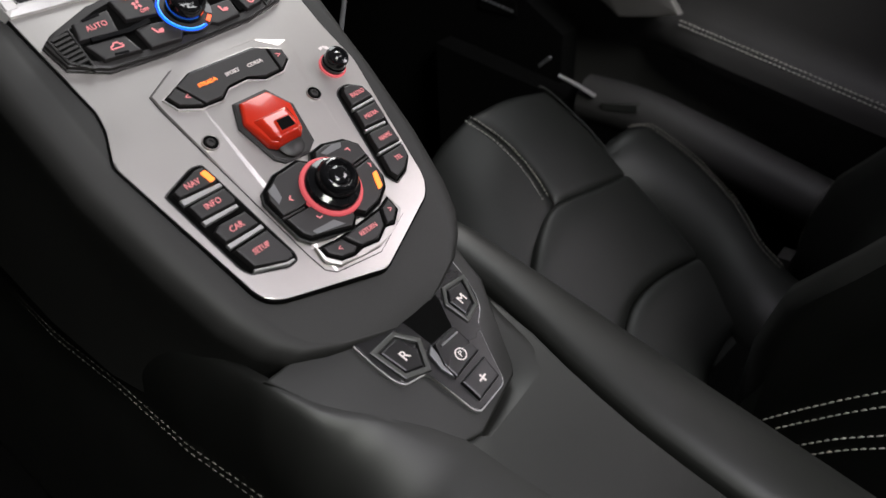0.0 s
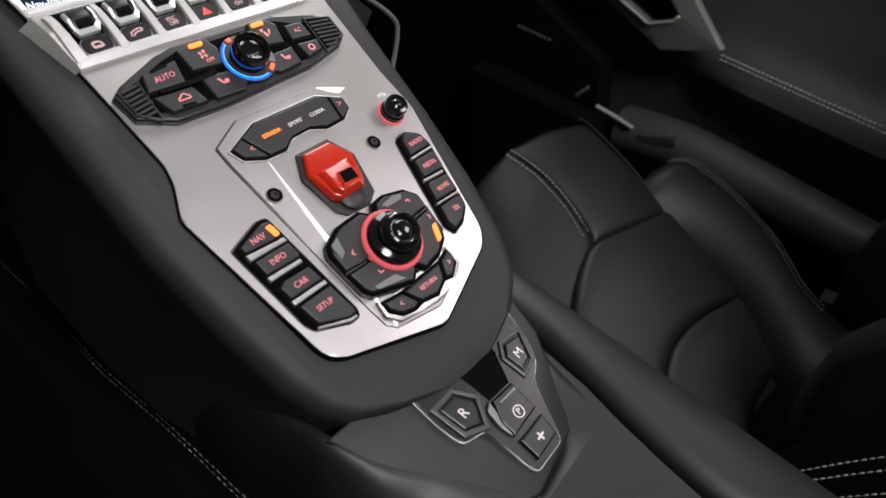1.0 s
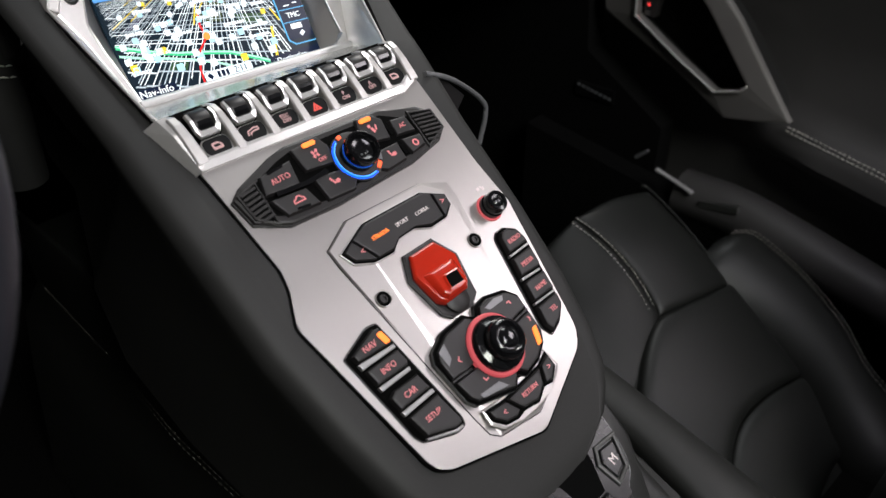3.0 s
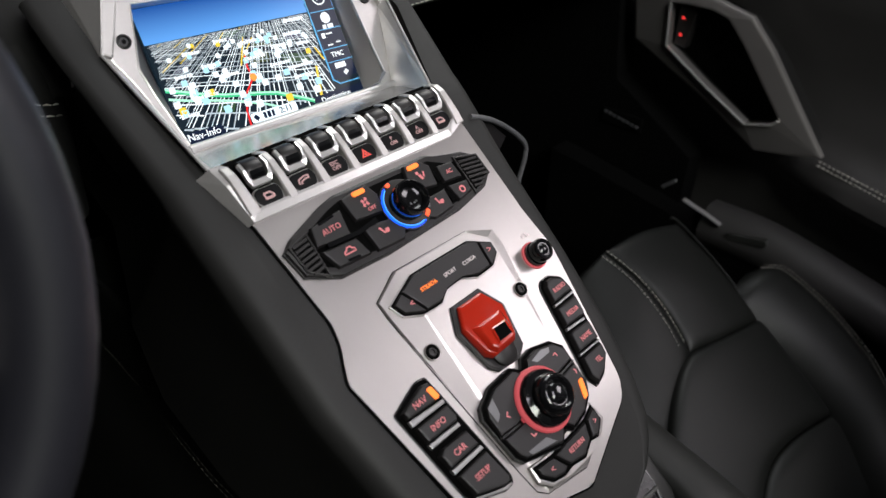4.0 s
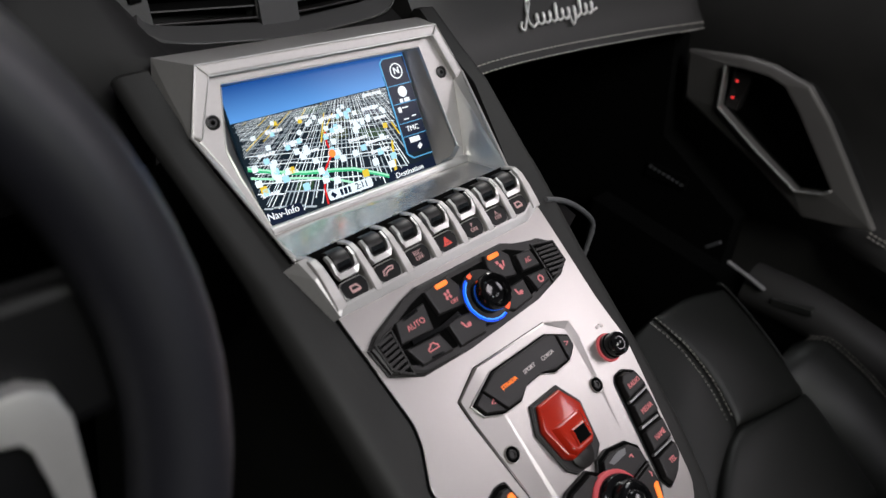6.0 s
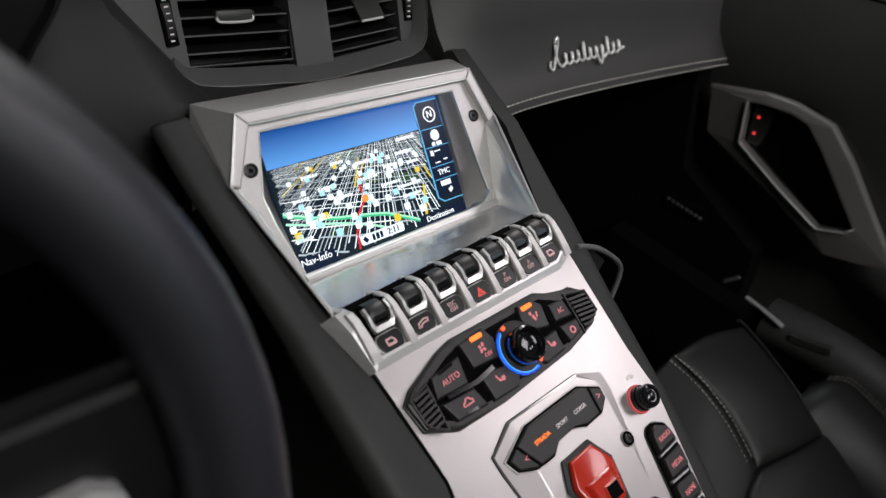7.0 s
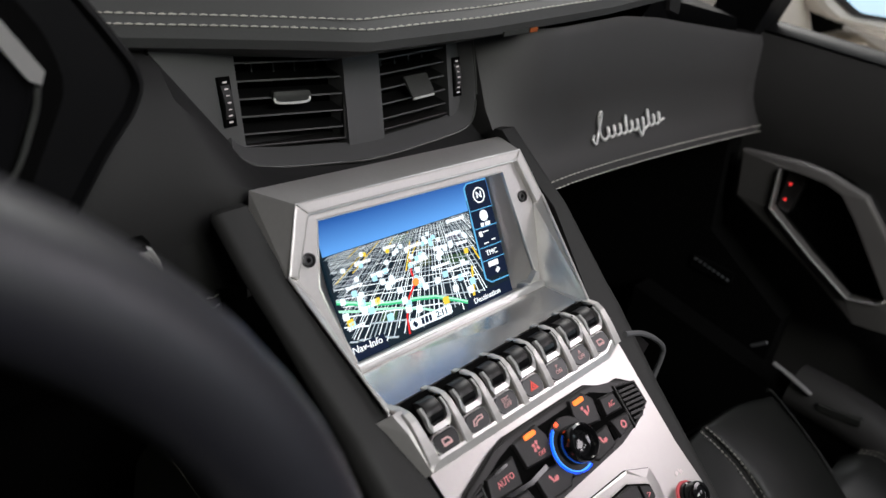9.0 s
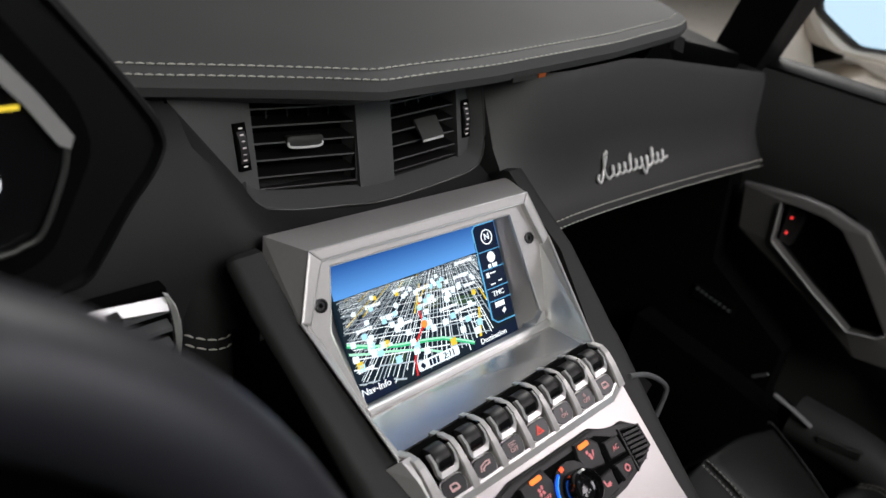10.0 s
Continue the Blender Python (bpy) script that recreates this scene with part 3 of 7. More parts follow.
part("letter", words("P", 0.006, 0.0015, -0.0035, 0.0049), WHITE_MARK, b, "white letter P")
part("side_flank", prism(mm([(-15, 10), (-9, 14), (-13, -12), (-16, -2)]), 0, 0.0036, 0.0006), BUTTON_EDGE, gear, "grey bevelled flank")
low_btn = mm([(-12.2, -16.5), (14.7, -14.5), (13.2, -31), (-10.8, -33.5)])
b = button(gear, low_btn, 0, 0.0042)
part("symbol", stroke([(-0.0018, -0.0245), (0.0050, -0.0235)], 0.0013, 0.0042, 0.0047, stroke([(0.0012, -0.0212), (0.0020, -0.0270)], 0.0013, 0.0042, 0.0047)), WHITE_MARK, b, "white plus-shaped sign")


# ---- screen and its surround ----
deck = Thing("screen_surround", SCREEN, (0, 0, 0), "faceted satin aluminium surround of the navigation screen", "screen surround")
bm = prism(mm([(-112, 20), (-95, 61), (-88, 53), (-106, 17)]), -0.004, 0.0085, 0.0014)
part("ridge_side", bm, FRAME_ALU, deck)
part("ridge_top", prism(mm([(-95, 61), (104, 58), (98, 50.5), (-88, 53)]), -0.004, 0.0085, 0.0014), FRAME_ALU, deck)
part("ridge_side", prism(mm([(104, 58), (117, 19), (110, 15), (98, 50.5)]), -0.004, 0.0085, 0.0014), FRAME_ALU, deck)
for line in ([(-112, 20), (-95, 61), (104, 58), (117, 19)], [(-106, 17.4), (-88.2, 53), (98, 50.6), (110, 15.4)]):
    part("ridge_edge", tube([Vector((x / 1000, y / 1000, 0.0081)) for x, y in line], 0.0006, 8), ALU_LIGHT, deck, "thin polished edge", smooth=True)
part("opening_edge", tube([Vector((x / 1000, y / 1000, 0.0034)) for x, y in ((-79, -49), (-88.6, -10.6), (-91.5, 8), (-80.5, 48), (85, 45), (91, -8), (95.5, -46))], 0.0007, 8), ALU_LIGHT, deck, "thin polished edge", smooth=True)
# roof and flanks that run back to the dashboard
bm = loft([[(-0.112, 0.020, 0.0075), (-0.095, 0.061, 0.0075), (0.104, 0.058, 0.0075), (0.117, 0.019, 0.0075)],
           [(-0.124, 0.012, -0.03), (-0.106, 0.076, -0.024), (0.118, 0.072, -0.024), (0.122, 0.010, -0.03)]], closed=False)
part("cowl", bm, FRAME_ALU, deck, "sloping aluminium cowl")
# inner plate with the screws, with an opening for the glass
part("inner_plate", ring_prism(mm([(-106, 17), (-88, 53.5), (98, 51), (110.5, 17), (106, -9), (97, -50), (-82, -54), (-98, 0)]),
                               mm([(-91.5, 8), (-80.5, 48), (85, 45), (88.5, 12), (91, -8), (95.5, -46), (-79, -49), (-88.6, -10.6)]), -0.012, 0.0035, 0.0007), FRAME_ALU, deck, "pale aluminium inner frame")
part("reveal", ring_prism(mm([(-81.5, 49), (86, 46), (92, -8.5), (96.5, -47), (-80, -50), (-93, 4)]),
                          mm([(-77.5, 47.5), (77.5, 46.5), (77.5, -14), (77, -47.5), (-77.5, -49), (-77.5, 0)]), -0.016, 0.002, 0, -0.013), ALU, deck, "sloping inner reveal", smooth=True)
part("corner_block", prism(mm([(82, -48), (95, -47.5), (97, -37), (93.5, -35.5), (90, -41.5), (83, -43)]), -0.011, 0.0055, 0.0012), ALU_LIGHT, deck, "small bright faceted block", smooth=True)
for x, y in ((-94, 26), (99.5, 22.5)):
    b = part("screw", lathe(x / 1000, y / 1000, [(0.0046, 0.003), (0.0046, 0.0048), (0.0036, 0.0052), (0.0028, 0.0040), (0.001, 0.0040)], 24), BOLT, deck, "dark countersunk screw", smooth=True)
    part("socket", prism(disc(x / 1000, y / 1000, 0.0016, 6), 0.003, 0.0043), VOID, b)
# cheeks: from the ridge's lower corners down to the switch bank, and the shelf under the glass
def sp(u, s, n):
    return SCREEN @ Vector((u / 1000, s / 1000, n / 1000))


def fp(u, v, w):
    return FACE @ Vector((u / 1000, v / 1000, w / 1000))


def slab(pts, thick, direction):
    """A thin solid from a flat or bent outline of world points."""
    bm = bmesh.new()
    d = Vector(direction) * thick
    a = [bm.verts.new(p) for p in pts]
    b = [bm.verts.new(Vector(p) + d) for p in pts]
    n = len(a)
    bm.faces.new(a)
    bm.faces.new(b[::-1])
    for i in range(n):
        bm.faces.new((a[i], b[i], b[(i + 1) % n], a[(i + 1) % n]))
    return bm


cheeks = Thing("screen_shelf", WORLD, (0, 0.18, 0.58), "aluminium shelf and cheeks beneath the navigation screen", "trim")
L0, L1, L2, L3 = sp(-112, 20, 8), fp(-101, 188, 0), fp(-93, 190, -9), sp(-82, -50, 4)
R0, R1, R2, R3 = sp(117, 19, 8), fp(88, 186, -2), fp(84, 190, -9), sp(96.5, -48, 4)


def fan(points, apex, thick, direction):
    """A faceted solid: triangles from one apex over a line of points."""
    bm = bmesh.new()
    d = Vector(direction) * thick
    for p, q in zip(points, points[1:]):
        t = [bm.verts.new(v) for v in (apex, p, q)]
        u = [bm.verts.new(Vector(v) + d) for v in (apex, p, q)]
        bm.faces.new(t)
        bm.faces.new(u[::-1])
        for i in range(3):
            bm.faces.new((t[i], u[i], u[(i + 1) % 3], t[(i + 1) % 3]))
    bmesh.ops.remove_doubles(bm, verts=bm.verts, dist=1e-5)
    return bm


part("cheek", fan([L0, sp(-106, 17, 3.6), sp(-98, 0, 3.5), L3, L2], L1, 0.004, (0.3, 0.4, -0.8)), FRAME_ALU, cheeks, "pale aluminium cheek")
# right cheek in the brighter metal: light from the left is in the colour
part("cheek", fan([R0, sp(110.5, 15, 3.7), sp(106, -9, 3.6), R3, R2], R1, 0.004, (-0.1, 0.5, -0.8)), ALU_LIGHT, cheeks, "broad aluminium cheek, brightened for light from the left")
part("shelf", slab([L3, L2, R2, R3], 0.01, (0, 0.2, -0.9)), SHELF_ALU, cheeks, "satin aluminium shelf")
part("shelf_lip", tube([L3 + Vector((0, -0.001, 0.001)), R3 + Vector((0, -0.001, 0.001))], 0.0038, 10), ALU_LIGHT, cheeks, "bright lip below the glass", smooth=True)
part("cheek_edge", tube([R0, R1], 0.0012, 8), FRAME_ALU, cheeks, "bright edge")
# bright bar standing for the highlight between plate and cheek
part("cheek_edge", tube([sp(-106, 17, 4), sp(-98, 0, 4), L3], 0.0010, 8), ALU_LIGHT, cheeks, "bright edge")
part("cheek_edge", tube([L0, L1], 0.0010, 8), FRAME_ALU, cheeks, "bright edge")

# ---- the navigation display ----
GLASS_N = -0.0085
display = Thing("navigation_display", SCREEN, (0, 0, GLASS_N), "lit navigation display with a street map in perspective", "display")


def flat(name, color, strength=1.0):
    m = bpy.data.materials.new(name)
    m.use_nodes = True
    b = m.node_tree.nodes["Principled BSDF"]
    b.inputs["Base Color"].default_value = (0.01, 0.01, 0.012, 1)
    b.inputs["Emission Color"].default_value = (*color, 1)
    b.inputs["Emission Strength"].default_value = strength * 1.25
    b.inputs["Roughness"].default_value = 0.14
    b.inputs["Specular IOR Level"].default_value = 0.12
    return m


sky = flat("map_sky", (0.1, 0.3, 0.8), 0.9)
nt = sky.node_tree
co, sx, rp = nt.nodes.new("ShaderNodeTexCoord"), nt.nodes.new("ShaderNodeSeparateXYZ"), nt.nodes.new("ShaderNodeValToRGB")
mr = nt.nodes.new("ShaderNodeMapRange")
mr.inputs["From Min"].default_value, mr.inputs["From Max"].default_value = 0.022, 0.048
nt.links.new(co.outputs["Object"], sx.inputs[0])
nt.links.new(sx.outputs["Y"], mr.inputs[0])
nt.links.new(mr.outputs[0], rp.inputs[0])
rp.color_ramp.elements[0].color, rp.color_ramp.elements[1].color = (0.13, 0.40, 0.92, 1), (0.008, 0.07, 0.32, 1)
nt.links.new(rp.outputs[0], nt.nodes["Principled BSDF"].inputs["Emission Color"])
LAND = flat("map_land", (0.006, 0.014, 0.022), 1.0)
STREET = flat("map_street", (0.80, 0.88, 0.92), 1.15)
STREET_DIM = flat("map_street_dim", (0.50, 0.58, 0.64), 0.95)
MAP_DUSK = flat("map_dusk", (0.055, 0.050, 0.085), 1.0)
MAP_OLIVE = flat("map_olive", (0.05, 0.065, 0.025), 1.0)
MAP_YELLOW = flat("map_yellow", (0.85, 0.62, 0.05), 1.0)
MAP_GREEN = flat("map_green", (0.06, 0.58, 0.26), 1.0)
MAP_PALE = flat("map_pale_green", (0.45, 0.9, 0.65), 1.0)
MAP_RED = flat("map_red", (0.75, 0.02, 0.02), 1.0)
MAP_PARK = flat("map_park", (0.03, 0.07, 0.03), 1.0)
MAP_ICON = flat("map_icon", (0.82, 0.92, 0.98), 1.1)
MAP_ICON_BLUE = flat("map_icon_blue", (0.45, 0.8, 0.95), 1.0)
BAR_BLUE = flat("map_bar_blue", (0.12, 0.45, 0.8), 0.9)
BAR_DARK = flat("map_bar_dark", (0.004, 0.01, 0.03), 1.0)
TEXT_WHITE = flat("map_text", (0.9, 0.95, 1.0), 1.05)

g = GLASS_N
part("panel", box(-0.0775, 0.0775, -0.049, 0.0475, g - 0.004, g, 0), LAND, display, "dark map ground")
part("sky", box(-0.0775, 0.0775, 0.0235, 0.0475, g, g + 0.00012), sky, display, "blue gradient sky")

# streets on a ground plane, seen in perspective on the panel
HORIZON = 0.0235


def ground_to_screen(X, Y):
    return (X / Y * 0.09, 0.052 - 0.031 / Y)


def street(bm, a, b, half, w, cut=(-0.0768, 0.0525)):
    """A street on the map's ground from a to b, as a thin strip clipped to the panel."""
    (ax, ay), (bx, by) = a, b
    L = math.hypot(bx - ax, by - ay)
    nx, ny = -(by - ay) / L * half, (bx - ax) / L * half
    n = max(2, int(L / 0.03))
    for i in range(n):
        quad = []
        for t, s in ((i / n, 1), ((i + 1) / n, 1), ((i + 1) / n, -1), (i / n, -1)):
            quad.append(ground_to_screen(ax + (bx - ax) * t + nx * s, max(0.2, ay + (by - ay) * t + ny * s)))
        if all(cut[0] < x < cut[1] and -0.0468 < y < HORIZON - 0.0003 for x, y in quad):
            bm.faces.new([bm.verts.new((x, y, w)) for x, y in quad])


rnd = random.Random(7)
grid_bm, dim_bm, yel_bm = bmesh.new(), bmesh.new(), bmesh.new()
turn = radians(-13)


def turned(x, y):
    return (x * math.cos(turn) - y * math.sin(turn), 0.30 + x * math.sin(turn) + y * math.cos(turn))


for k in range(-110, 90):
    x = k * 0.0170 + rnd.uniform(-0.005, 0.005)
    y = -0.5
    while y < 1.4:
        seg = rnd.uniform(0.05, 0.4)
        if rnd.random() < 0.90:
            street(grid_bm if rnd.random() < 0.55 else dim_bm, turned(x, y), turned(x + rnd.uniform(-0.003, 0.003), y + seg), 0.0019 + 0.0009 * max(0, y), g + 0.0003)
        y += seg
for k in range(0, 60):
    y = -0.5 + k * 0.031 + rnd.uniform(-0.012, 0.012)
    x = -2.0
    while x < 1.7:
        seg = rnd.uniform(0.1, 0.6)
        if rnd.random() < 0.88:
            street(grid_bm if rnd.random() < 0.5 else dim_bm, turned(x, y), turned(x + seg, y + rnd.uniform(-0.008, 0.008)), 0.0020 + 0.0010 * max(0, y), g + 0.00032)
        x += seg
for k in range(14):
    x = rnd.uniform(-1, 0.8)
    y = rnd.uniform(0, 0.8)
    street(yel_bm, turned(x, y), turned(x + rnd.uniform(-0.05, 0.05), y + rnd.uniform(0.1, 0.4)), 0.004, g + 0.00036)
part("street_network", dim_bm, STREET_DIM, display, "grey side streets", kind="stuff")
part("street_network", grid_bm, STREET, display, "white street grid", kind="stuff")
part("main_road", yel_bm, MAP_YELLOW, display, "yellow main roads", kind="stuff")
for k_mat, label, count in ((MAP_PARK, "dark green park areas", 16), (MAP_DUSK, "dusky built-up areas", 18), (MAP_OLIVE, "olive open ground", 14)):
    bm = bmesh.new()
    for k in range(count):
        x, y = rnd.uniform(-1.1, 0.9), rnd.uniform(0.0, 1.0)
        w_, d_ = rnd.uniform(0.05, 0.16), rnd.uniform(0.03, 0.09)
        q = [ground_to_screen(*turned(x + dx, y + dy)) for dx, dy in ((0, 0), (w_, 0), (w_, d_), (0, d_))]
        if all(-0.076 < a < 0.052 and -0.046 < b < HORIZON for a, b in q):
            bm.faces.new([bm.verts.new((a, b, g + 0.00012 + 0.00002 * len(bm.faces) / count)) for a, b in q])
    part("land_area", bm, k_mat, display, label, kind="stuff")
hwy = [(-0.0765, -0.0070), (-0.0545, -0.0150), (-0.037, -0.0200), (-0.0127, -0.0245), (0.0025, -0.0280), (0.022, -0.0368), (0.036, -0.0440)]
hwy2 = [(-0.0765, -0.0130), (-0.062, -0.0175), (-0.045, -0.0215), (-0.0285, -0.0262), (-0.01, -0.0330), (0.009, -0.0420)]
part("motorway", stroke(hwy, 0.0028, g + 0.0003, g + 0.00042), MAP_GREEN, display, "green motorway")
part("motorway", stroke(hwy2, 0.0016, g + 0.0003, g + 0.00041), MAP_PALE, display, "second pale motorway lane")
part("motorway_edge", stroke([(a, b + 0.0006) for a, b in hwy], 0.0012, g + 0.0004, g + 0.0005), MAP_PALE, display, "pale motorway line")
route = [(-0.0115, 0.003), (-0.0130, -0.005), (-0.0113, -0.0127), (-0.0203, -0.0214), (-0.0259, -0.0339), (-0.0272, -0.0455)]
part("route", stroke(route, 0.0014, g + 0.0004, g + 0.00055), MAP_RED, display, "red route line")
part("position_marker", prism(disc(-0.0113, -0.0127, 0.0027, 20), g, g + 0.0007), ORANGE, display, "orange position marker")
bm, bm2, bm3 = bmesh.new(), bmesh.new(), bmesh.new()
for k in range(76):
    u = rnd.uniform(-0.074, 0.044)
    d = rnd.random() ** 1.4
    s = 0.018 - 0.052 * d
    h = 0.0028 + 0.0026 * d
    target = (bm, bm, bm2, bm, bm, bm2, bm, bm, bm2, bm, bm3)[k % 11]
    prism(rounded([(u - h / 2, s - h / 2), (u + h / 2, s - h / 2), (u + h / 2, s + h / 2), (u - h / 2, s + h / 2)], 0.0008, 2), g, g + 0.0006, bm=target)
part("place_sign", bm, MAP_ICON, display, "white square place icons", kind="stuff")
part("place_sign", bm2, MAP_ICON_BLUE, display, "pale blue place icons", kind="stuff")
part("place_sign", bm3, MAP_YELLOW, display, "yellow place icons", kind="stuff")
bm = bmesh.new()
for u, s, n in ((-0.060, -0.017, 9), (-0.045, 0.002, 7), (-0.012, 0.0005, 8), (0.006, -0.008, 8), (-0.066, -0.001, 6), (0.02, -0.013, 10), (0.026, 0.011, 7), (-0.01, 0.012, 6), (0.030, 0.0205, 8), (-0.072, -0.0265, 6), (-0.035, -0.007, 7), (0.012, 0.0045, 6), (-0.055, 0.0125, 6), (0.022, -0.0205, 8), (-0.030, 0.0165, 5), (0.034, 0.0025, 5)):
    bars([(u + 0.0022 * i, s, 0.0015, 0.0021 if i else 0.0028, 0) for i in range(n)], g, g + 0.0006, bm=bm)
part("street_lettering", bm, TEXT_WHITE, display, "rows of small white marks for street names", kind="stuff")

# side bar, bottom line
part("side_bar", prism(mm([(55, 43), (76.5, 43), (76.8, -30), (53, -30), (52.5, 30)]), g, g + 0.0006), BAR_DARK, display, "dark info column")
for s in (22, 8, -7, -17):
    part("divider_line", bars([(0.066, s / 1000, 0.0235, 0.0006, 0)], g, g + 0.0009), BAR_BLUE, display, "thin blue line")
part("column_outline", stroke(mm([(76.5, 43), (56, 43), (53, 40), (53, -30), (58, -34), (77, -34)]), 0.0008, g, g + 0.0009), BAR_BLUE, display, "thin blue outline")
part("compass", ring_prism(disc(0.066, 0.0325, 0.0060, 24), disc(0.066, 0.0325, 0.0051, 24), g, g + 0.001), TEXT_WHITE, display, "compass ring")
part("letter", words("N", 0.0075, 0.066, 0.0325, g + 0.0009), TEXT_WHITE, display, "white letter N")
part("globe", prism(disc(0.066, 0.0165, 0.0042, 18), g, g + 0.0009), TEXT_WHITE, display, "white round sign")
part("sign_bars", bars([(0.0625, 0.0100, 0.003, 0.003, 0), (0.068, 0.0100, 0.005, 0.003, 0), (0.0585, 0.0035, 0.003, 0.004, 0), (0.064, 0.0045, 0.006, 0.001, 0), (0.062, -0.0042, 0.005, 0.001, 0), (0.070, -0.003, 0.004, 0.001, 0),
                        (0.064, -0.0205, 0.010, 0.004, 0), (0.067, -0.0265, 0.004, 0.003, 0.6)], g, g + 0.0009), TEXT_WHITE, display, "small white marks")
part("letters", words("TMC", 0.0058, 0.065, -0.0120, g + 0.0008), TEXT_WHITE, display, "white letters TMC")
part("letters", words("Destination", 0.0060, 0.0500, -0.0425, g + 0.0008, radians(1)), TEXT_WHITE, display, "white word Destination")
part("name_band", prism(mm([(-77, -37.5), (-48, -37.5), (-46, -48), (-77, -48)]), g, g + 0.0006), BAR_DARK, display, "dark band behind the word")
part("name_band", prism(mm([(31, -38.5), (77, -37.5), (77, -48), (28, -48)]), g, g + 0.0006), BAR_DARK, display, "dark band behind the word")
part("letters", words("Nav-Info", 0.0070, -0.0625, -0.0410, g + 0.0008), TEXT_WHITE, display, "white word Nav-Info")
part("clock_bar", prism(rounded(mm([(-25, -37), (14, -37), (14, -44), (-25, -44)]), 0.002, 3), g, g + 0.0007), MAP_ICON, display, "pale plate with the time")
part("letters", words("2:11", 0.0066, 0.004, -0.0405, g + 0.0011), BAR_DARK, display, "dark digits 2:11")
part("plate_bars", bars([(-0.021, -0.0405, 0.003, 0.004, 0.7), (-0.014, -0.0405, 0.002, 0.0045, 0), (-0.0105, -0.0405, 0.0025, 0.0045, 0), (-0.007, -0.0405, 0.002, 0.0045, 0)], g, g + 0.0011), BAR_DARK, display, "dark marks")

# ---- toggle switch bank ----
bank = Thing("switch_bank", FACE, (0, 0.165, 0), "cast aluminium bank with ribs between seven toggle switches", "switch bank")
bank_low = mm([(-100, 188), (-97, 160), (-91, 147.5), (74, 145.5), (88, 151), (90, 186)])
part("bank_base", prism(bank_low, -0.016, -0.004, 0.001), ALU, bank)
part("bank_floor", prism(mm([(-90, 189), (-89, 150), (80, 150), (84, 189)]), -0.0045, -0.0032), VOID, bank, "dark floor of the slots")
part("bank_lip", loft([[(x0, v, -0.003), (x0, v, 0.0010), (x1, v + 0.0046, 0.0024), (x1, v + 0.0064, 0.0024), (x1, v + 0.0064, -0.003)] for x0, x1, v in ((-0.0945, -0.091, 0.1462), (0.074, 0.0735, 0.1442), (0.089, 0.085, 0.1500))]), ALU_LIGHT, bank, "bright lower lip")
part("bank_end", loft([[(-0.1080, 0.186, -0.0054), (-0.1010, 0.186, 0.0024), (-0.0950, 0.186, 0.0030), (-0.0950, 0.186, -0.006)], [(-0.1045, 0.172, -0.0040), (-0.0985, 0.172, 0.0044), (-0.0920, 0.172, 0.0056), (-0.0920, 0.172, -0.004)], [(-0.0975, 0.1462, -0.0035), (-0.0945, 0.1462, 0.0010), (-0.0905, 0.1505, 0.0024), (-0.0905, 0.1505, -0.004)]]), FRAME_ALU, bank, "sloping end piece")
SLOTS = [-77.0, -51.0, -25.5, -0.5, 25.0, 49.8, 72.6]
edges = [-92.0] + [(a + b) / 2 for a, b in zip(SLOTS, SLOTS[1:])] + [86.5]
# ribs curl over the rollers towards the shelf
RIB = [(0.1500, 0.0024), (0.1560, 0.0040), (0.1670, 0.0060), (0.1765, 0.0068), (0.1825, 0.0052), (0.1875, -0.0005), (0.1915, -0.0090)]
for k, u in enumerate(edges):
    wide = 0.0034 if 0 < k < 7 else 0.0042
    lean = -0.0035 if k < 7 else -0.002
    rings = []
    for v, w in RIB:
        t = (v - 0.150) / 0.04
        c = u / 1000 + lean * t + 0.0012
        h = wide * (1 - 0.35 * t)
        rings.append([(c - h, v, w - 0.0095), (c - h, v, w - 0.001), (c - h + 0.0009, v, w), (c + h - 0.0009, v, w), (c + h, v, w - 0.001), (c + h, v, w - 0.0095)])
    part("rib", loft(rings), FRAME_ALU, bank)

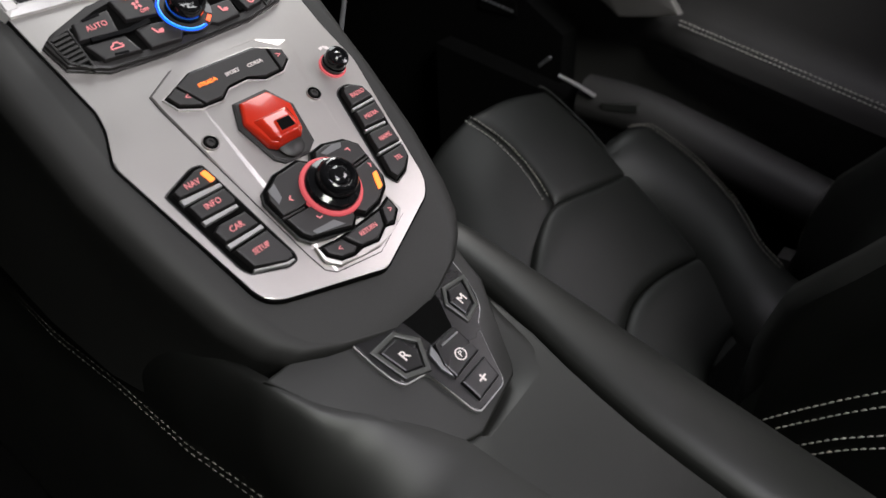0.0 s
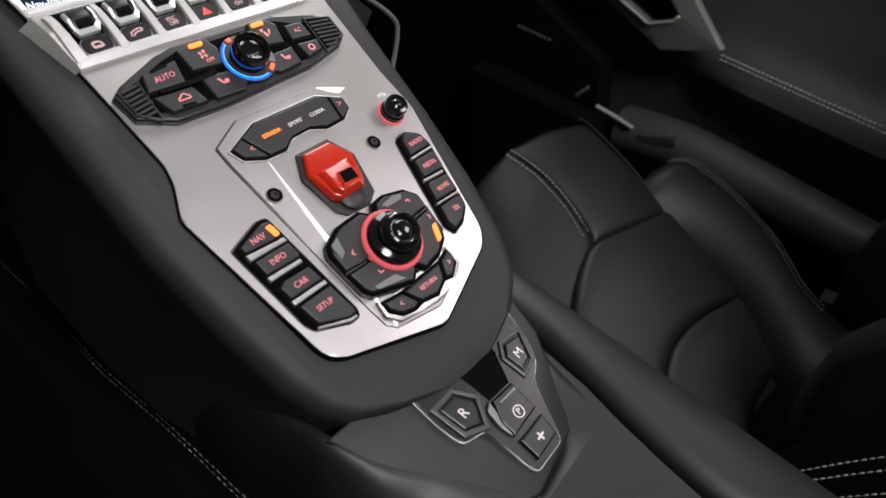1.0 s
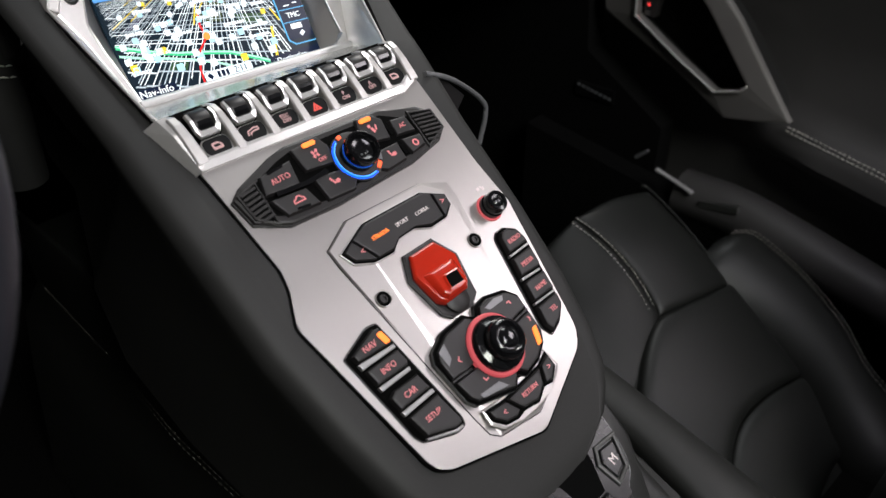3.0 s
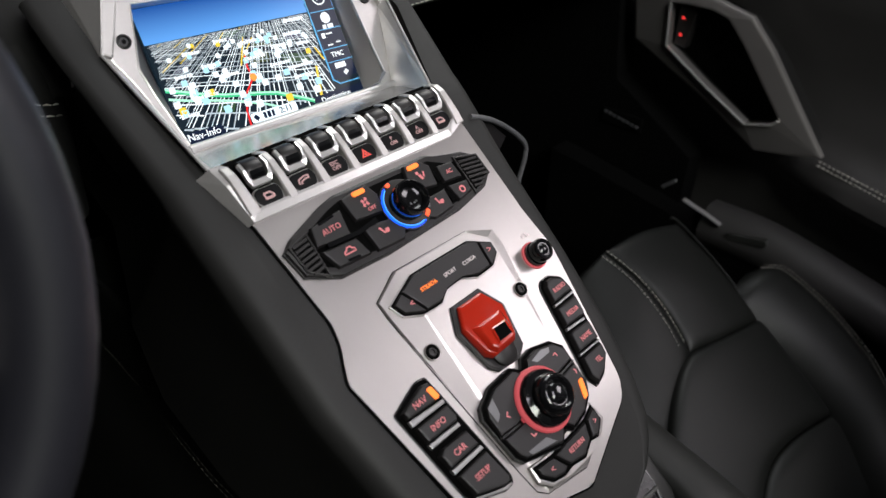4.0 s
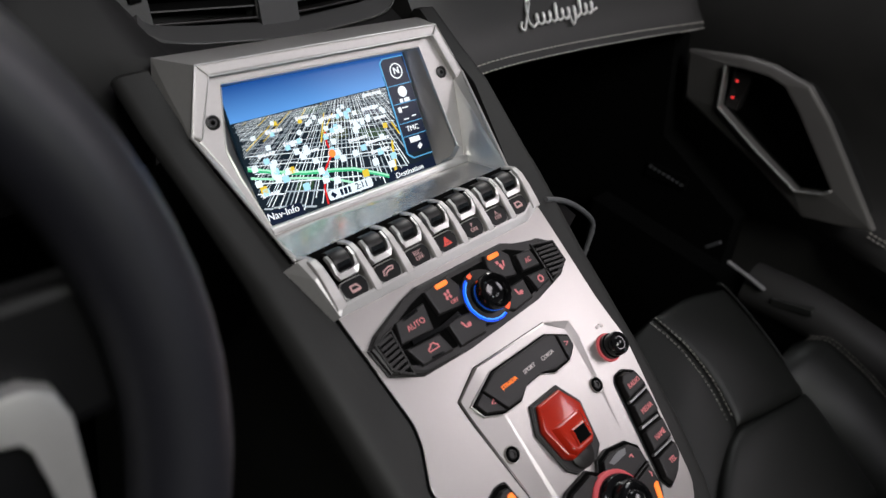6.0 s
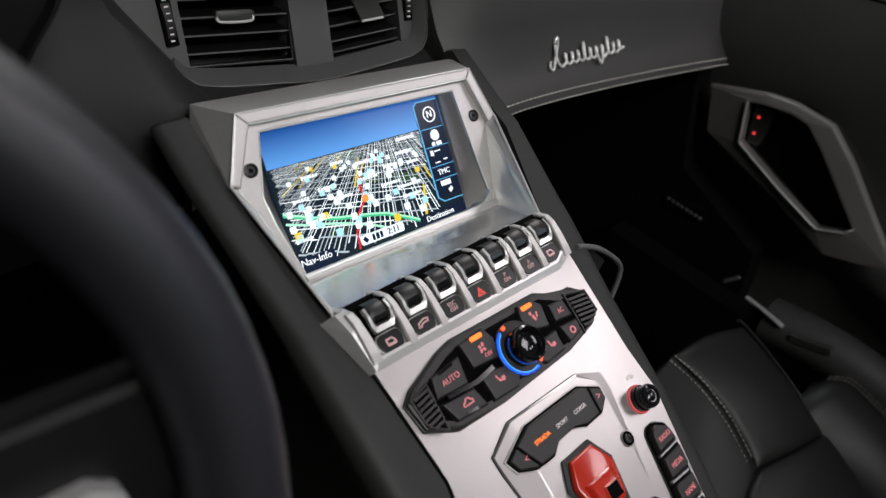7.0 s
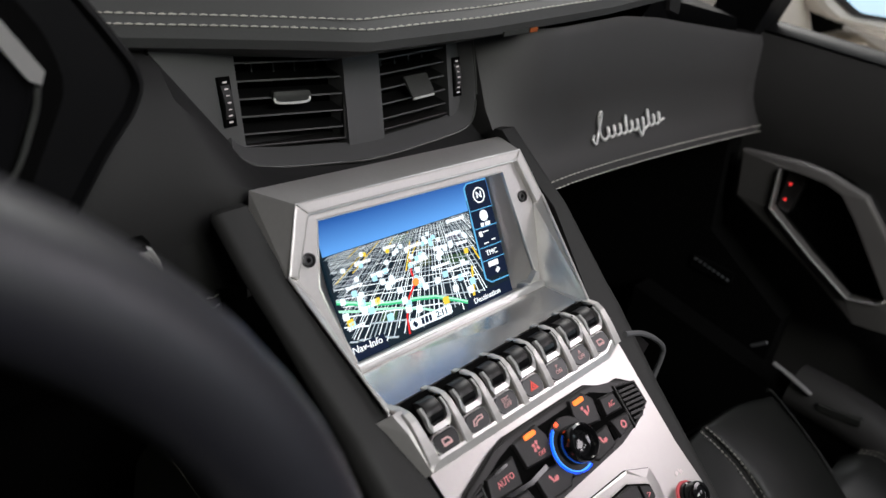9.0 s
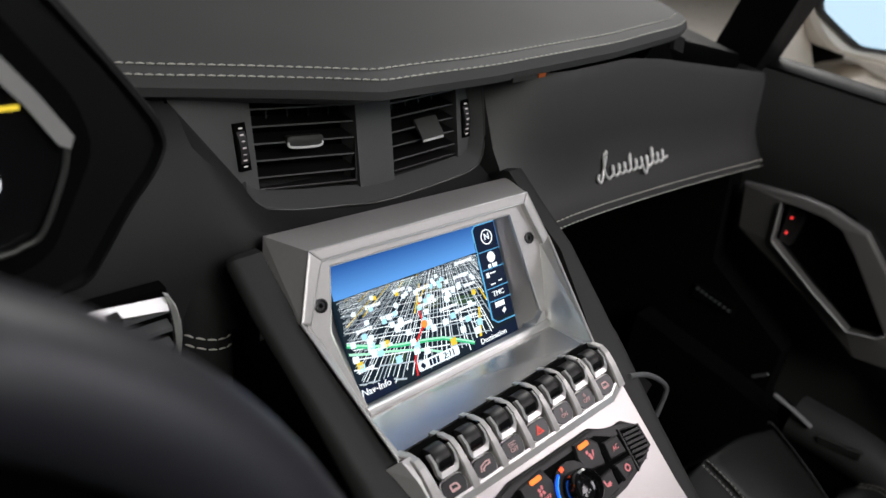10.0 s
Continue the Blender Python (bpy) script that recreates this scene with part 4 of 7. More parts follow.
SIGNS = [("window", "window sign"), ("lever", "bent arrow sign"), ("ESC", "letters ESC OFF"), ("hazard", "red warning triangle"), ("PS", "letters PS ON"), ("AOFF", "letters A OFF"), ("window", "window sign")]
TAB_EDGE = mat("tab_edge", (0.5, 0.49, 0.48), 0.3, 0.6, grain=0.05, grain_size=0.002)
for k, u in enumerate(SLOTS):
    x = u / 1000
    sw = Thing("toggle_switch", FACE, (x, 0.165, -0.003), "black toggle switch with a silver guard, %s below it" % SIGNS[k][1], "switch", "toggle switches")
    tab = [(x - 0.0082, 0.1635), (x - 0.0088, 0.1555), (x - 0.0050, 0.1512), (x + 0.0060, 0.1512), (x + 0.0092, 0.1560), (x + 0.0088, 0.1635)]
    part("tab_rim", prism(inset(rounded(tab, 0.0035, 3), -0.0009), -0.0032, 0.0012, 0.0004), TAB_EDGE, sw, "pale rim")
    t = part("tab", prism(rounded(tab, 0.0035, 3), -0.0030, 0.0022, 0.0005), GEAR_BLACK, sw, "black legend tab")
    z = 0.0023
    if SIGNS[k][0] == "window":
        q = rounded(mm([(u - 3.4, 155.2), (u + 3.4, 155.2), (u + 3.6, 157.6), (u + 1.8, 160.0), (u - 3.4, 160.0)]), 0.0008, 2)
        part("sign", ring_prism(q, inset(q, 0.0011), z - 0.0004, z + 0.0002), PALE_PINK, t)
        part("sign", bars([(x, 0.1562, 0.0058, 0.0013, 0)], z - 0.0004, z + 0.0002), PALE_PINK, t)
    elif SIGNS[k][0] == "lever":
        part("sign", stroke(mm([(u - 4.4, 155.6), (u - 3.4, 158.6), (u + 1.4, 160.0), (u + 4.2, 159.6), (u + 4.0, 157.9), (u + 0.5, 157.9), (u - 2.2, 156.8), (u - 2.6, 155.4)]), 0.0009, z - 0.0004, z + 0.0002), PALE_PINK, t)
    elif SIGNS[k][0] == "hazard":
        q = mm([(u - 3.8, 154.8), (u + 3.8, 154.8), (u, 161.0)])
        part("sign", ring_prism(q, inset(q, 0.0011), z - 0.0004, z + 0.0002), HAZARD_RED, t, "red triangle")
        q = mm([(u - 1.2, 156.2), (u + 1.2, 156.2), (u, 158.4)])
        part("sign", prism(q, z - 0.0004, z + 0.0002), HAZARD_RED, t, "red triangle")
    else:
        two = {"ESC": ("ESC", "OFF"), "PS": ("P", "ON"), "AOFF": ("A", "OFF")}[SIGNS[k][0]]
        part("letters", words(two[0], 0.0040, x, 0.1595, z), PALE_PINK, t, "pink glowing letters")
        part("letters", words(two[1], 0.0040, x, 0.1560, z), PALE_PINK, t, "pink glowing letters")
    # a gloss roller with a silver bracket round its lower half
    c_v, c_w, r = 0.1765, -0.0030, 0.0092
    arc = []
    for i in range(13):
        a = radians(205 - i * 17)
        arc.append((c_v + r * math.cos(a), c_w + r * math.sin(a)))
    part("roller", loft([[(x - 0.0058, v, w) for v, w in arc], [(x - 0.0050, v, w + 0.0004) for v, w in arc], [(x + 0.0050, v, w + 0.0004) for v, w in arc], [(x + 0.0058, v, w) for v, w in arc]]), BLACK, sw, "ribbed black roller", smooth=True)
    part("roller_groove", loft([[(x - 0.0048, v + 0.00005, w + 0.0007) for v, w in arc[4:7]], [(x + 0.0048, v + 0.00005, w + 0.0007) for v, w in arc[4:7]]], closed=False, caps=False), GLOSS, sw)
    legs = [(0.0070, 0.0087, 0.1815, 0.1815, 0.0060), (0.0070, 0.0088, 0.1755, 0.1755, 0.0076), (0.0066, 0.0086, 0.1706, 0.1690, 0.0060), (0.0046, 0.0066, 0.1688, 0.1652, 0.0046)]
    legs = [(-i, -o, a, b, w) for i, o, a, b, w in legs] + [(i, o, a, b, w) for i, o, a, b, w in legs[::-1]]
    part("bracket", loft([[(x + i, a, w - 0.0035), (x + i, a, w), (x + o, b, w - 0.0003), (x + o, b, w - 0.0035)] for i, o, a, b, w in legs]), ALU_LIGHT, sw, "silver bracket")
    part("bracket_skirt", prism(mm([(u - 7.6, 171), (u - 6.2, 165.4), (u + 6.2, 165.4), (u + 7.6, 171)]), -0.003, 0.0030, 0.001), GLOSS, sw, "gloss black lower skirt")
    part("flank", loft([[(x + s, v, w) for v, w in ((0.166, -0.003), (0.1675, 0.003), (0.1755, 0.0072), (0.183, 0.0050), (0.187, -0.003))] for s in (0.0082, 0.0094)]), GLOSS, sw, "gloss black side flank")

# ---- climate panel ----
climate = Thing("climate_panel", FACE, (0, 0.115, -0.0015), "black climate control panel with a rotary knob and glowing signs", "control panel")
c_out = mm([(-90, 121), (-82, 127), (-53, 137.5), (-40, 140.5), (39, 139), (55, 130.5), (70, 130), (81, 122), (82, 107), (72, 100), (41, 94), (-28, 91), (-66, 92.5), (-87, 103)])
part("panel_rim", prism(inset(c_out, -0.0008), -0.006, 0.0008, 0.0006), BLACK, climate, "dark rim")
part("body", prism(c_out, -0.006, 0.0035, 0.002), BLACK, climate, "faceted black housing")
part("trough", prism(inset(c_out, 0.005), 0.0030, 0.0036), VOID, climate, "dark sunken floor")


def tile(parent, pts, w1=0.0062, material=None, label=""):
    o = mm(pts)
    return part("button", prism(o, 0.0034, w1, 0.0009, top=inset(o, 0.0008)), material or BUTTON, parent, label)


b = tile(climate, [(-69, 127.5), (-73, 114), (-47, 112), (-43.5, 130)])
part("letters", words("AUTO", 0.0054, -0.0570, 0.1205, 0.0063, radians(2), wide=0.95), PINK, b, "pink glowing letters AUTO")
part("gloss_tip", bars([(-0.057, 0.1272, 0.012, 0.0018, 0.1)], 0.0060, 0.0065), GLOSS, b)
b = tile(climate, [(-72, 111), (-67, 97), (-42, 95.5), (-45.5, 109.5)])
part("sign", stroke(mm([(-59, 102.2), (-58.6, 104), (-57, 104.4), (-55.8, 106), (-53.4, 106), (-52.4, 104.4), (-51.2, 104), (-51.2, 102.2), (-59, 102.2)]), 0.0009, 0.0060, 0.0065), PINK, b, "pink glowing sign")
part("gloss_tip", bars([(-0.055, 0.0982, 0.009, 0.0016, -0.1)], 0.0060, 0.0065), GLOSS, b)
part("divider", stroke(mm([(-66, 112.3), (-42, 110.8), (-26, 113.0)]), 0.0030, 0.0034, 0.0072), GLOSS, climate, "gloss black dividing rib")
b = tile(climate, [(-40, 135.5), (-39, 118), (-16, 115.5), (-13, 128), (-17, 137.5)])
part("sign", bars([(-0.0270, 0.1275, 0.0018, 0.0024, 0.4), (-0.0242, 0.1282, 0.0018, 0.0024, -0.5), (-0.0272, 0.1248, 0.0018, 0.0024, -0.5), (-0.0244, 0.1250, 0.0018, 0.0024, 0.4)], 0.0060, 0.0065), PINK, b, "pink fan sign")
part("letters", words("OFF", 0.0038, -0.0235, 0.1210, 0.0064), PINK, b, "pink glowing letters OFF")
part("indicator", prism(rounded(mm([(-31, 132.4), (-21, 132.4), (-21, 135.6), (-31, 135.6)]), 0.0014, 3), 0.0055, 0.0072, 0.0004), ORANGE, b, "lit orange indicator")
b = tile(climate, [(-38, 113), (-37, 94.5), (-15, 93.5), (-9, 100), (-17, 110.5)])
part("sign", stroke(mm([(-28, 107.5), (-26.2, 103.4), (-22.5, 103.0)]), 0.0013, 0.0060, 0.0065, bars([(-0.0232, 0.1042, 0.0030, 0.0022, 0.1)], 0.0060, 0.0065)), PINK, b, "pink heated seat sign")
b = tile(climate, [(13, 129), (15, 118), (33, 114.5), (36.5, 130), (30, 137), (16, 137.5)])
part("sign", bars([(0.0225, 0.1285, 0.0022, 0.0022, 0), (0.0240, 0.1250, 0.0022, 0.0040, 0.3), (0.0272, 0.1262, 0.0012, 0.0040, -0.4)], 0.0060, 0.0065), PINK, b, "pink air flow sign")
part("indicator", prism(rounded(mm([(17.5, 132.2), (27.5, 132.2), (27.5, 135.4), (17.5, 135.4)]), 0.0014, 3), 0.0055, 0.0072, 0.0004), ORANGE, b, "lit orange indicator")
b = tile(climate, [(15, 110.5), (8, 99.5), (15, 95), (34, 96.5), (35.5, 111)])
part("sign", stroke(mm([(23.2, 107.5), (24.2, 103.4), (27.5, 102.6)]), 0.0013, 0.0060, 0.0065, bars([(0.0270, 0.1038, 0.0030, 0.0022, 0.1)], 0.0060, 0.0065)), PINK, b, "pink heated seat sign")
b = tile(climate, [(40, 127.5), (38.5, 114.5), (56, 112.5), (55, 126)])
part("letters", words("AC", 0.0046, 0.0475, 0.1198, 0.0063, wide=0.9), PINK, b, "dim pink letters AC")
b = tile(climate, [(39, 111.5), (41, 98), (56, 100.5), (57.5, 109.5)])
part("sign", ring_prism(disc(0.0482, 0.1045, 0.0028, 10), disc(0.0482, 0.1045, 0.0016, 10), 0.0060, 0.0065), PINK, b, "pink demister sign")
for x0, x1, y in ((35.5, 39, 121), (36, 40, 104)):
    part("slot", prism(mm([(x0, y - 4), (x1, y - 4), (x1, y + 4), (x0, y + 4)]), 0.0034, 0.0048, 0.0004), VOID, climate)
# end grilles
for sgn, quad in ((-1, [(-86, 121), (-84.5, 105), (-75, 97.5), (-73.5, 124.5)]), (1, [(60.5, 126.5), (78.5, 122), (78.8, 107), (59.5, 99.5)])):
    q = mm(quad)
    gr = part("grille", ring_prism(inset(q, -0.0016), q, 0.003, 0.0048, 0.0006), BLACK, climate, "small side grille")
    part("grille_floor", prism(q, 0.0034, 0.0038), VOID, gr)
    top_v, low_v = 123.5, 100.0
    for i in range(7):
        v = low_v + 2.0 + i * (top_v - low_v - 2.5) / 6.4
        if sgn < 0:
            xa, xb = -85.5 + max(0, (105 - v)) * 0.9, -74.2
        else:
            xa, xb = 60.5, 78.2 - max(0, (107 - v)) * 1.6 - max(0, v - 121)
        if xb - xa > 3:
            part("slat", bars([((xa + xb) / 2000, v / 1000, (xb - xa) / 1000, 0.0017, -0.15 * sgn)], 0.0036, 0.0052), BLACK, gr)
# rotary knob with light ring
kx, ky = 0.0005, 0.1135
part("knob_well", lathe(kx, ky, [(0.0185, 0.0034), (0.0185, 0.0058), (0.0165, 0.0062)], 40), BLACK, climate, smooth=True)
part("light_ring", ring_prism(disc(kx, ky, 0.0176, 24, radians(120), radians(290)) + disc(kx, ky, 0.0165, 24, radians(290), radians(120)),
                              disc(kx, ky, 0.0174, 24, radians(121), radians(289)) + disc(kx, ky, 0.0167, 24, radians(289), radians(121)), 0.0055, 0.0070), BLUE, climate, "saturated blue light line")


def arc_solid(cx, cy, r0, r1, a0, a1, w0, w1, n=24):
    return prism(disc(cx, cy, r1, n, radians(a0), radians(a1)) + disc(cx, cy, r0, n, radians(a1), radians(a0)), w0, w1)


part("light_ring", arc_solid(kx, ky, 0.0157, 0.0166, 122, 288, 0.0058, 0.0068), BLUE_EDGE, climate, "pale core of the blue cooling light")
part("light_ring", arc_solid(kx, ky, 0.0148, 0.0174, 302, 320, 0.0058, 0.0070), HEAT_RED, climate, "red heating light")
part("light_ring", arc_solid(kx, ky, 0.0135, 0.0178, 326, 352, 0.0058, 0.0068), BUTTON_EDGE, climate, "unlit pale ring")
part("light_ring", arc_solid(kx, ky, 0.0155, 0.0180, 100, 110, 0.0058, 0.0070), HEAT_RED, climate, "red mark")
knob = part("knob", lathe(kx, ky, [(0.0122, 0.0060), (0.0125, 0.0150), (0.0118, 0.0180), (0.0105, 0.0190), (0.0092, 0.0178), (0.0080, 0.0140), (0.006, 0.0132), (0.001, 0.0130)], 48), GLOSS, climate, "gloss black rotary knob", smooth=True)
part("display_dots", bars([(kx - 0.002, ky - 0.003, 0.0012, 0.0012, 0), (kx + 0.001, ky - 0.0035, 0.0012, 0.0012, 0), (kx + 0.003, ky - 0.003, 0.0010, 0.0012, 0)], 0.0128, 0.0137), BUTTON_EDGE, knob)

# ---- driving mode panel ----
FACE_LOW = FACE @ Matrix.Translation((0, 0, -0.0029))
mode = Thing("drive_mode_panel", FACE_LOW, (0, 0.06, 0.005), "black drive mode bar lettered strada, sport and corsa", "control panel")
m_out = mm([(-50, 61), (-46.5, 53), (-34, 47.5), (-18, 47), (-9.5, 53), (6.5, 53.8), (18, 48.5), (34, 49.2), (42.8, 55), (43.5, 62.5), (26.5, 71.5), (-26, 71.5)])
part("recess", prism(inset(m_out, -0.0009), 0.002, 0.0056, 0.0003), VOID, mode, "dark recess")
part("rim", ring_prism(inset(m_out, -0.0016), inset(m_out, -0.0008), 0.003, 0.0052, 0.0003), ALU, mode, "satin rim")
cuts = [([(-50, 61), (-46.5, 53), (-34, 47.5), (-31.5, 47.4), (-41, 65.2)], "<"), ([(-40.2, 65.6), (-30.7, 47.4), (-18, 47), (-9.5, 53), (6.5, 53.8), (18, 48.5), (31, 49.1), (32.8, 68.3), (26.5, 71.5), (-26, 71.5)], None), ([(33.6, 67.7), (31.8, 49.2), (34, 49.2), (42.8, 55), (43.5, 62.5)], ">")]
for pts, sign in cuts:
    o = mm(pts)
    b = part("button", prism(o, 0.004, 0.0078, 0.0010, top=inset(o, 0.0006)), BUTTON, mode)
    if sign:
        x, y = (-0.0385, 0.0560) if sign == "<" else (0.0375, 0.0590)
        part("sign", words(sign, 0.0065, x, y, 0.0079), PINK, b, "pink arrow sign")
    else:
        for text, x, m_ in (("STRADA", -0.0205, ORANGE), ("SPORT", -0.0010, WHITE_MARK), ("CORSA", 0.0175, WHITE_MARK)):
            part("letters", words(text, 0.0039, x, 0.0600, 0.0079, radians(1.5), wide=0.98), m_, b, "glowing word %s" % text)

# ---- start button under its red cover ----
start = Thing("start_button_cover", FACE_LOW, (0, 0.015, 0.004), "glossy red flip cover over the engine start button", "switch cover")
s_out = mm([(-14.5, 40), (11.5, 40.5), (21.5, 23.5), (16, -5), (7.5, -10.5), (-10.5, -9.5), (-16, -4), (-22, 24)])
part("well_rim", prism(inset(s_out, -0.0009), 0.002, 0.0056, 0.0004), BLACK, start, "dark rim")
part("well", prism(s_out, 0.002, 0.0062, 0.0008), BLACK, start, "black well")
part("button", lathe(-0.0015, -0.001, [(0.0095, 0.0055), (0.0095, 0.0085), (0.008, 0.0095), (0.001, 0.0097)], 32), BLACK, start, "black start button below the cover", smooth=True)
rows = [[(-12.5, 38.3, 6.0), (10.0, 38.7, 6.0), (19.3, 23.5, 6.0), (13.0, 3.5, 6.5), (8.5, -0.5, 7.5), (-12.0, -1.0, 7.5), (-16.5, 3.0, 6.5), (-20.0, 24.0, 6.0)],
        [(-12.3, 38.0, 8.2), (9.8, 38.4, 8.2), (18.8, 23.5, 8.6), (12.6, 4.0, 10.5), (8.2, 0.2, 11.5), (-11.7, -0.3, 11.5), (-16.0, 3.6, 10.5), (-19.6, 24.0, 8.6)],
        [(-11.3, 36.8, 9.2), (8.8, 37.2, 9.2), (17.4, 23.2, 9.8), (11.4, 5.0, 12.4), (7.5, 1.6, 13.4), (-11.0, 1.2, 13.4), (-14.8, 4.4, 12.4), (-18.2, 23.6, 9.8)]]
cover_bm = loft([[(x / 1000, y / 1000, z / 1000) for x, y, z in r] for r in rows])
bmesh.ops.bevel(cover_bm, geom=list(cover_bm.edges), offset=0.0007, segments=2, profile=0.5, affect="EDGES", clamp_overlap=True)
cover = part("cover", cover_bm, RED, start, "glossy red cover", smooth=True)
hump = [[(-16.0, 23.0, 9.4), (14.5, 22.8, 9.4), (11.0, 5.0, 12.0), (6.8, 0.6, 12.6), (-10.4, 0.2, 12.6), (-14.2, 4.6, 12.0)],
        [(-10.5, 21.0, 12.2), (9.5, 20.8, 12.2), (9.3, 6.5, 15.2), (5.8, 2.6, 15.8), (-9.4, 2.2, 15.8), (-12.0, 6.2, 15.2)],
        [(-9.0, 20.0, 12.8), (8.0, 19.8, 12.8), (8.1, 7.2, 15.8), (5.0, 4.0, 16.3), (-8.4, 3.6, 16.3), (-10.6, 7.0, 15.8)]]
hump_bm = loft([[(x / 1000, y / 1000, z / 1000) for x, y, z in r] for r in hump])
bmesh.ops.bevel(hump_bm, geom=list(hump_bm.edges), offset=0.0006, segments=2, profile=0.5, affect="EDGES", clamp_overlap=True)
part("finger_hump", hump_bm, RED, cover, "raised red finger grip", smooth=True)
hole_m = [[(-4.5, 15.4, 14.4), (8.0, 15.0, 14.4), (6.6, 4.6, 17.0), (-7.6, 4.8, 17.0)], [(-3.4, 14.4, 15.2), (7.0, 14.0, 15.2), (5.6, 5.6, 17.1), (-6.2, 5.8, 17.1)]]
bm = loft([[(x / 1000, y / 1000, z / 1000) for x, y, z in r] for r in hole_m], caps=False)
part("hole_rim", bm, RED, cover, "red rim of the square hole")
# black patch laid on the hump; the hole's shade is only colour
part("hole", slab([Vector((x / 1000, y / 1000, z / 1000 - 0.0002)) for x, y, z in hole_m[1]], 0.001, (0, 0, -1)), VOID, cover, "square black patch standing for the hole's shade")

# ---- media controller ----
joy = Thing("media_controller", FACE, (0.001, -0.04, 0.003), "black rotary media controller with a red light ring", "controller")
j_out = mm([(-42, -27), (-39, -21), (-26, -14.5), (-5.5, -13), (2.5, -19.5), (7.5, -13), (18, -11.5), (34.5, -15.5), (41.5, -23), (40.5, -51), (36, -58), (24, -65), (9, -67.5), (3.5, -62.5), (-4.5, -70), (-34.5, -61.5), (-38.5, -56)])
part("recess", prism(inset(j_out, -0.0008), -0.0005, 0.0040, 0.0003), VOID, joy, "dark recess")
part("rim", ring_prism(inset(j_out, -0.0014), inset(j_out, -0.0007), -0.0005, 0.0034, 0.0003), BLACK, joy, "dark rim")
jb = [([(-41, -27.5), (-38, -21.5), (-25.5, -15.5), (-6, -14), (1, -20.5), (0.4, -24), (-17, -40.5), (-27, -41.5), (-40.3, -40.8)], "left"),
      ([(8, -14), (18, -12.5), (34, -16.5), (40.5, -23.5), (40.2, -33), (20, -35), (4, -20.5)], "top"),
      ([(-40.1, -43), (-26, -43.6), (-16, -43), (2, -60), (1.5, -64), (-5, -69), (-34, -60.8), (-37.5, -56)], "low"),
      ([(20, -37.5), (40.2, -35.5), (39.6, -51), (35.4, -57), (24, -64), (9.5, -66.5), (5, -61.5), (6.5, -58)], "right")]
for pts, side in jb:
    o = mm(pts)
    b = part("button", prism(o, 0.003, 0.0068, 0.0010, top=inset(o, 0.0006)), BUTTON, joy)
    if side == "left":
        part("gloss_tip", prism(mm([(-38, -22.5), (-31, -19.5), (-33, -30), (-37.5, -33)]), 0.0064, 0.0070), BUTTON_EDGE, b, "smoked window")
        part("sign", stroke(mm([(-27.5, -31.5), (-29.5, -33.5), (-27.8, -35.2)]), 0.0008, 0.0066, 0.0071), PINK, b)
    elif side == "top":
        part("gloss_tip", prism(mm([(11, -17), (22, -15.2), (29, -17), (27, -20), (14, -20)]), 0.0064, 0.0070), BUTTON_EDGE, b, "smoked window")
        part("sign", stroke(mm([(28, -23), (30.5, -22.6), (31, -25)]), 0.0008, 0.0066, 0.0071), PINK, b)
    elif side == "low":
        part("gloss_tip", prism(mm([(-31, -58), (-14, -59), (-9, -65), (-30, -61)]), 0.0064, 0.0070), BUTTON_EDGE, b, "smoked window")
        part("sign", stroke(mm([(-22, -51), (-21, -53.5), (-18.5, -53)]), 0.0008, 0.0066, 0.0071), PINK, b)
    else:
        part("indicator", prism(rounded(mm([(33, -46.5), (37, -46), (32.5, -57.5), (28.5, -58)]), 0.0012, 3), 0.0060, 0.0078, 0.0004), ORANGE, b, "lit orange indicator")
        part("sign", stroke(mm([(35.5, -38.5), (36.8, -40), (35.8, -42)]), 0.0008, 0.0066, 0.0071), PINK, b)
for s in ((-41, -41.8, -24, -42.4), (22, -36, 41, -34.2)):
    part("web", stroke(mm([(s[0], s[1]), (s[2], s[3])]), 0.0012, 0.003, 0.0060), BLACK, joy)
jx, jy = 0.0005, -0.0400
part("light_ring", lathe(jx, jy, [(0.0215, 0.0045), (0.0215, 0.0082), (0.0205, 0.0090), (0.0185, 0.0090), (0.0185, 0.0070)], 56), RED_RING, joy, "glowing red ring", smooth=True)
kn = part("knob", lathe(jx, jy, [(0.0186, 0.0050), (0.0188, 0.0110), (0.0176, 0.0140), (0.0150, 0.0150), (0.0138, 0.0156), (0.0141, 0.0180), (0.0139, 0.0205), (0.0128, 0.0232), (0.0112, 0.0248), (0.0098, 0.0252), (0.0086, 0.0244), (0.0076, 0.0228), (0.001, 0.0222)], 64), GLOSS, joy, "stepped black knob", smooth=True)
part("cap", lathe(jx, jy, [(0.0074, 0.0215), (0.0070, 0.0232), (0.0056, 0.0243), (0.0036, 0.0248), (0.001, 0.0250)], 40), GLOSS, kn, "domed gloss cap", smooth=True)


# ---- side button rows ----
def row_button(parent, pts, text, tx, ty, lip, size=0.0056, w=-0.002, tip=True, wide=0.9):
    o = mm(pts)
    b = part("button", prism(o, w, w + 0.0058, 0.0012, top=inset(o, 0.0010)), BUTTON, parent)
    part("letters", words(text, size, tx / 1000, ty / 1000, w + 0.0059, radians(1), wide=wide), PINK, b, "pink glowing word %s" % text)
    if lip:
        # pale strip paints the highlight on the key's lower bevel
        part("lower_bevel", prism(mm(lip), w, w + 0.0046, 0.0006), BEVEL, b, "lower edge of the key, painted pale as its bevel highlight")
    return b


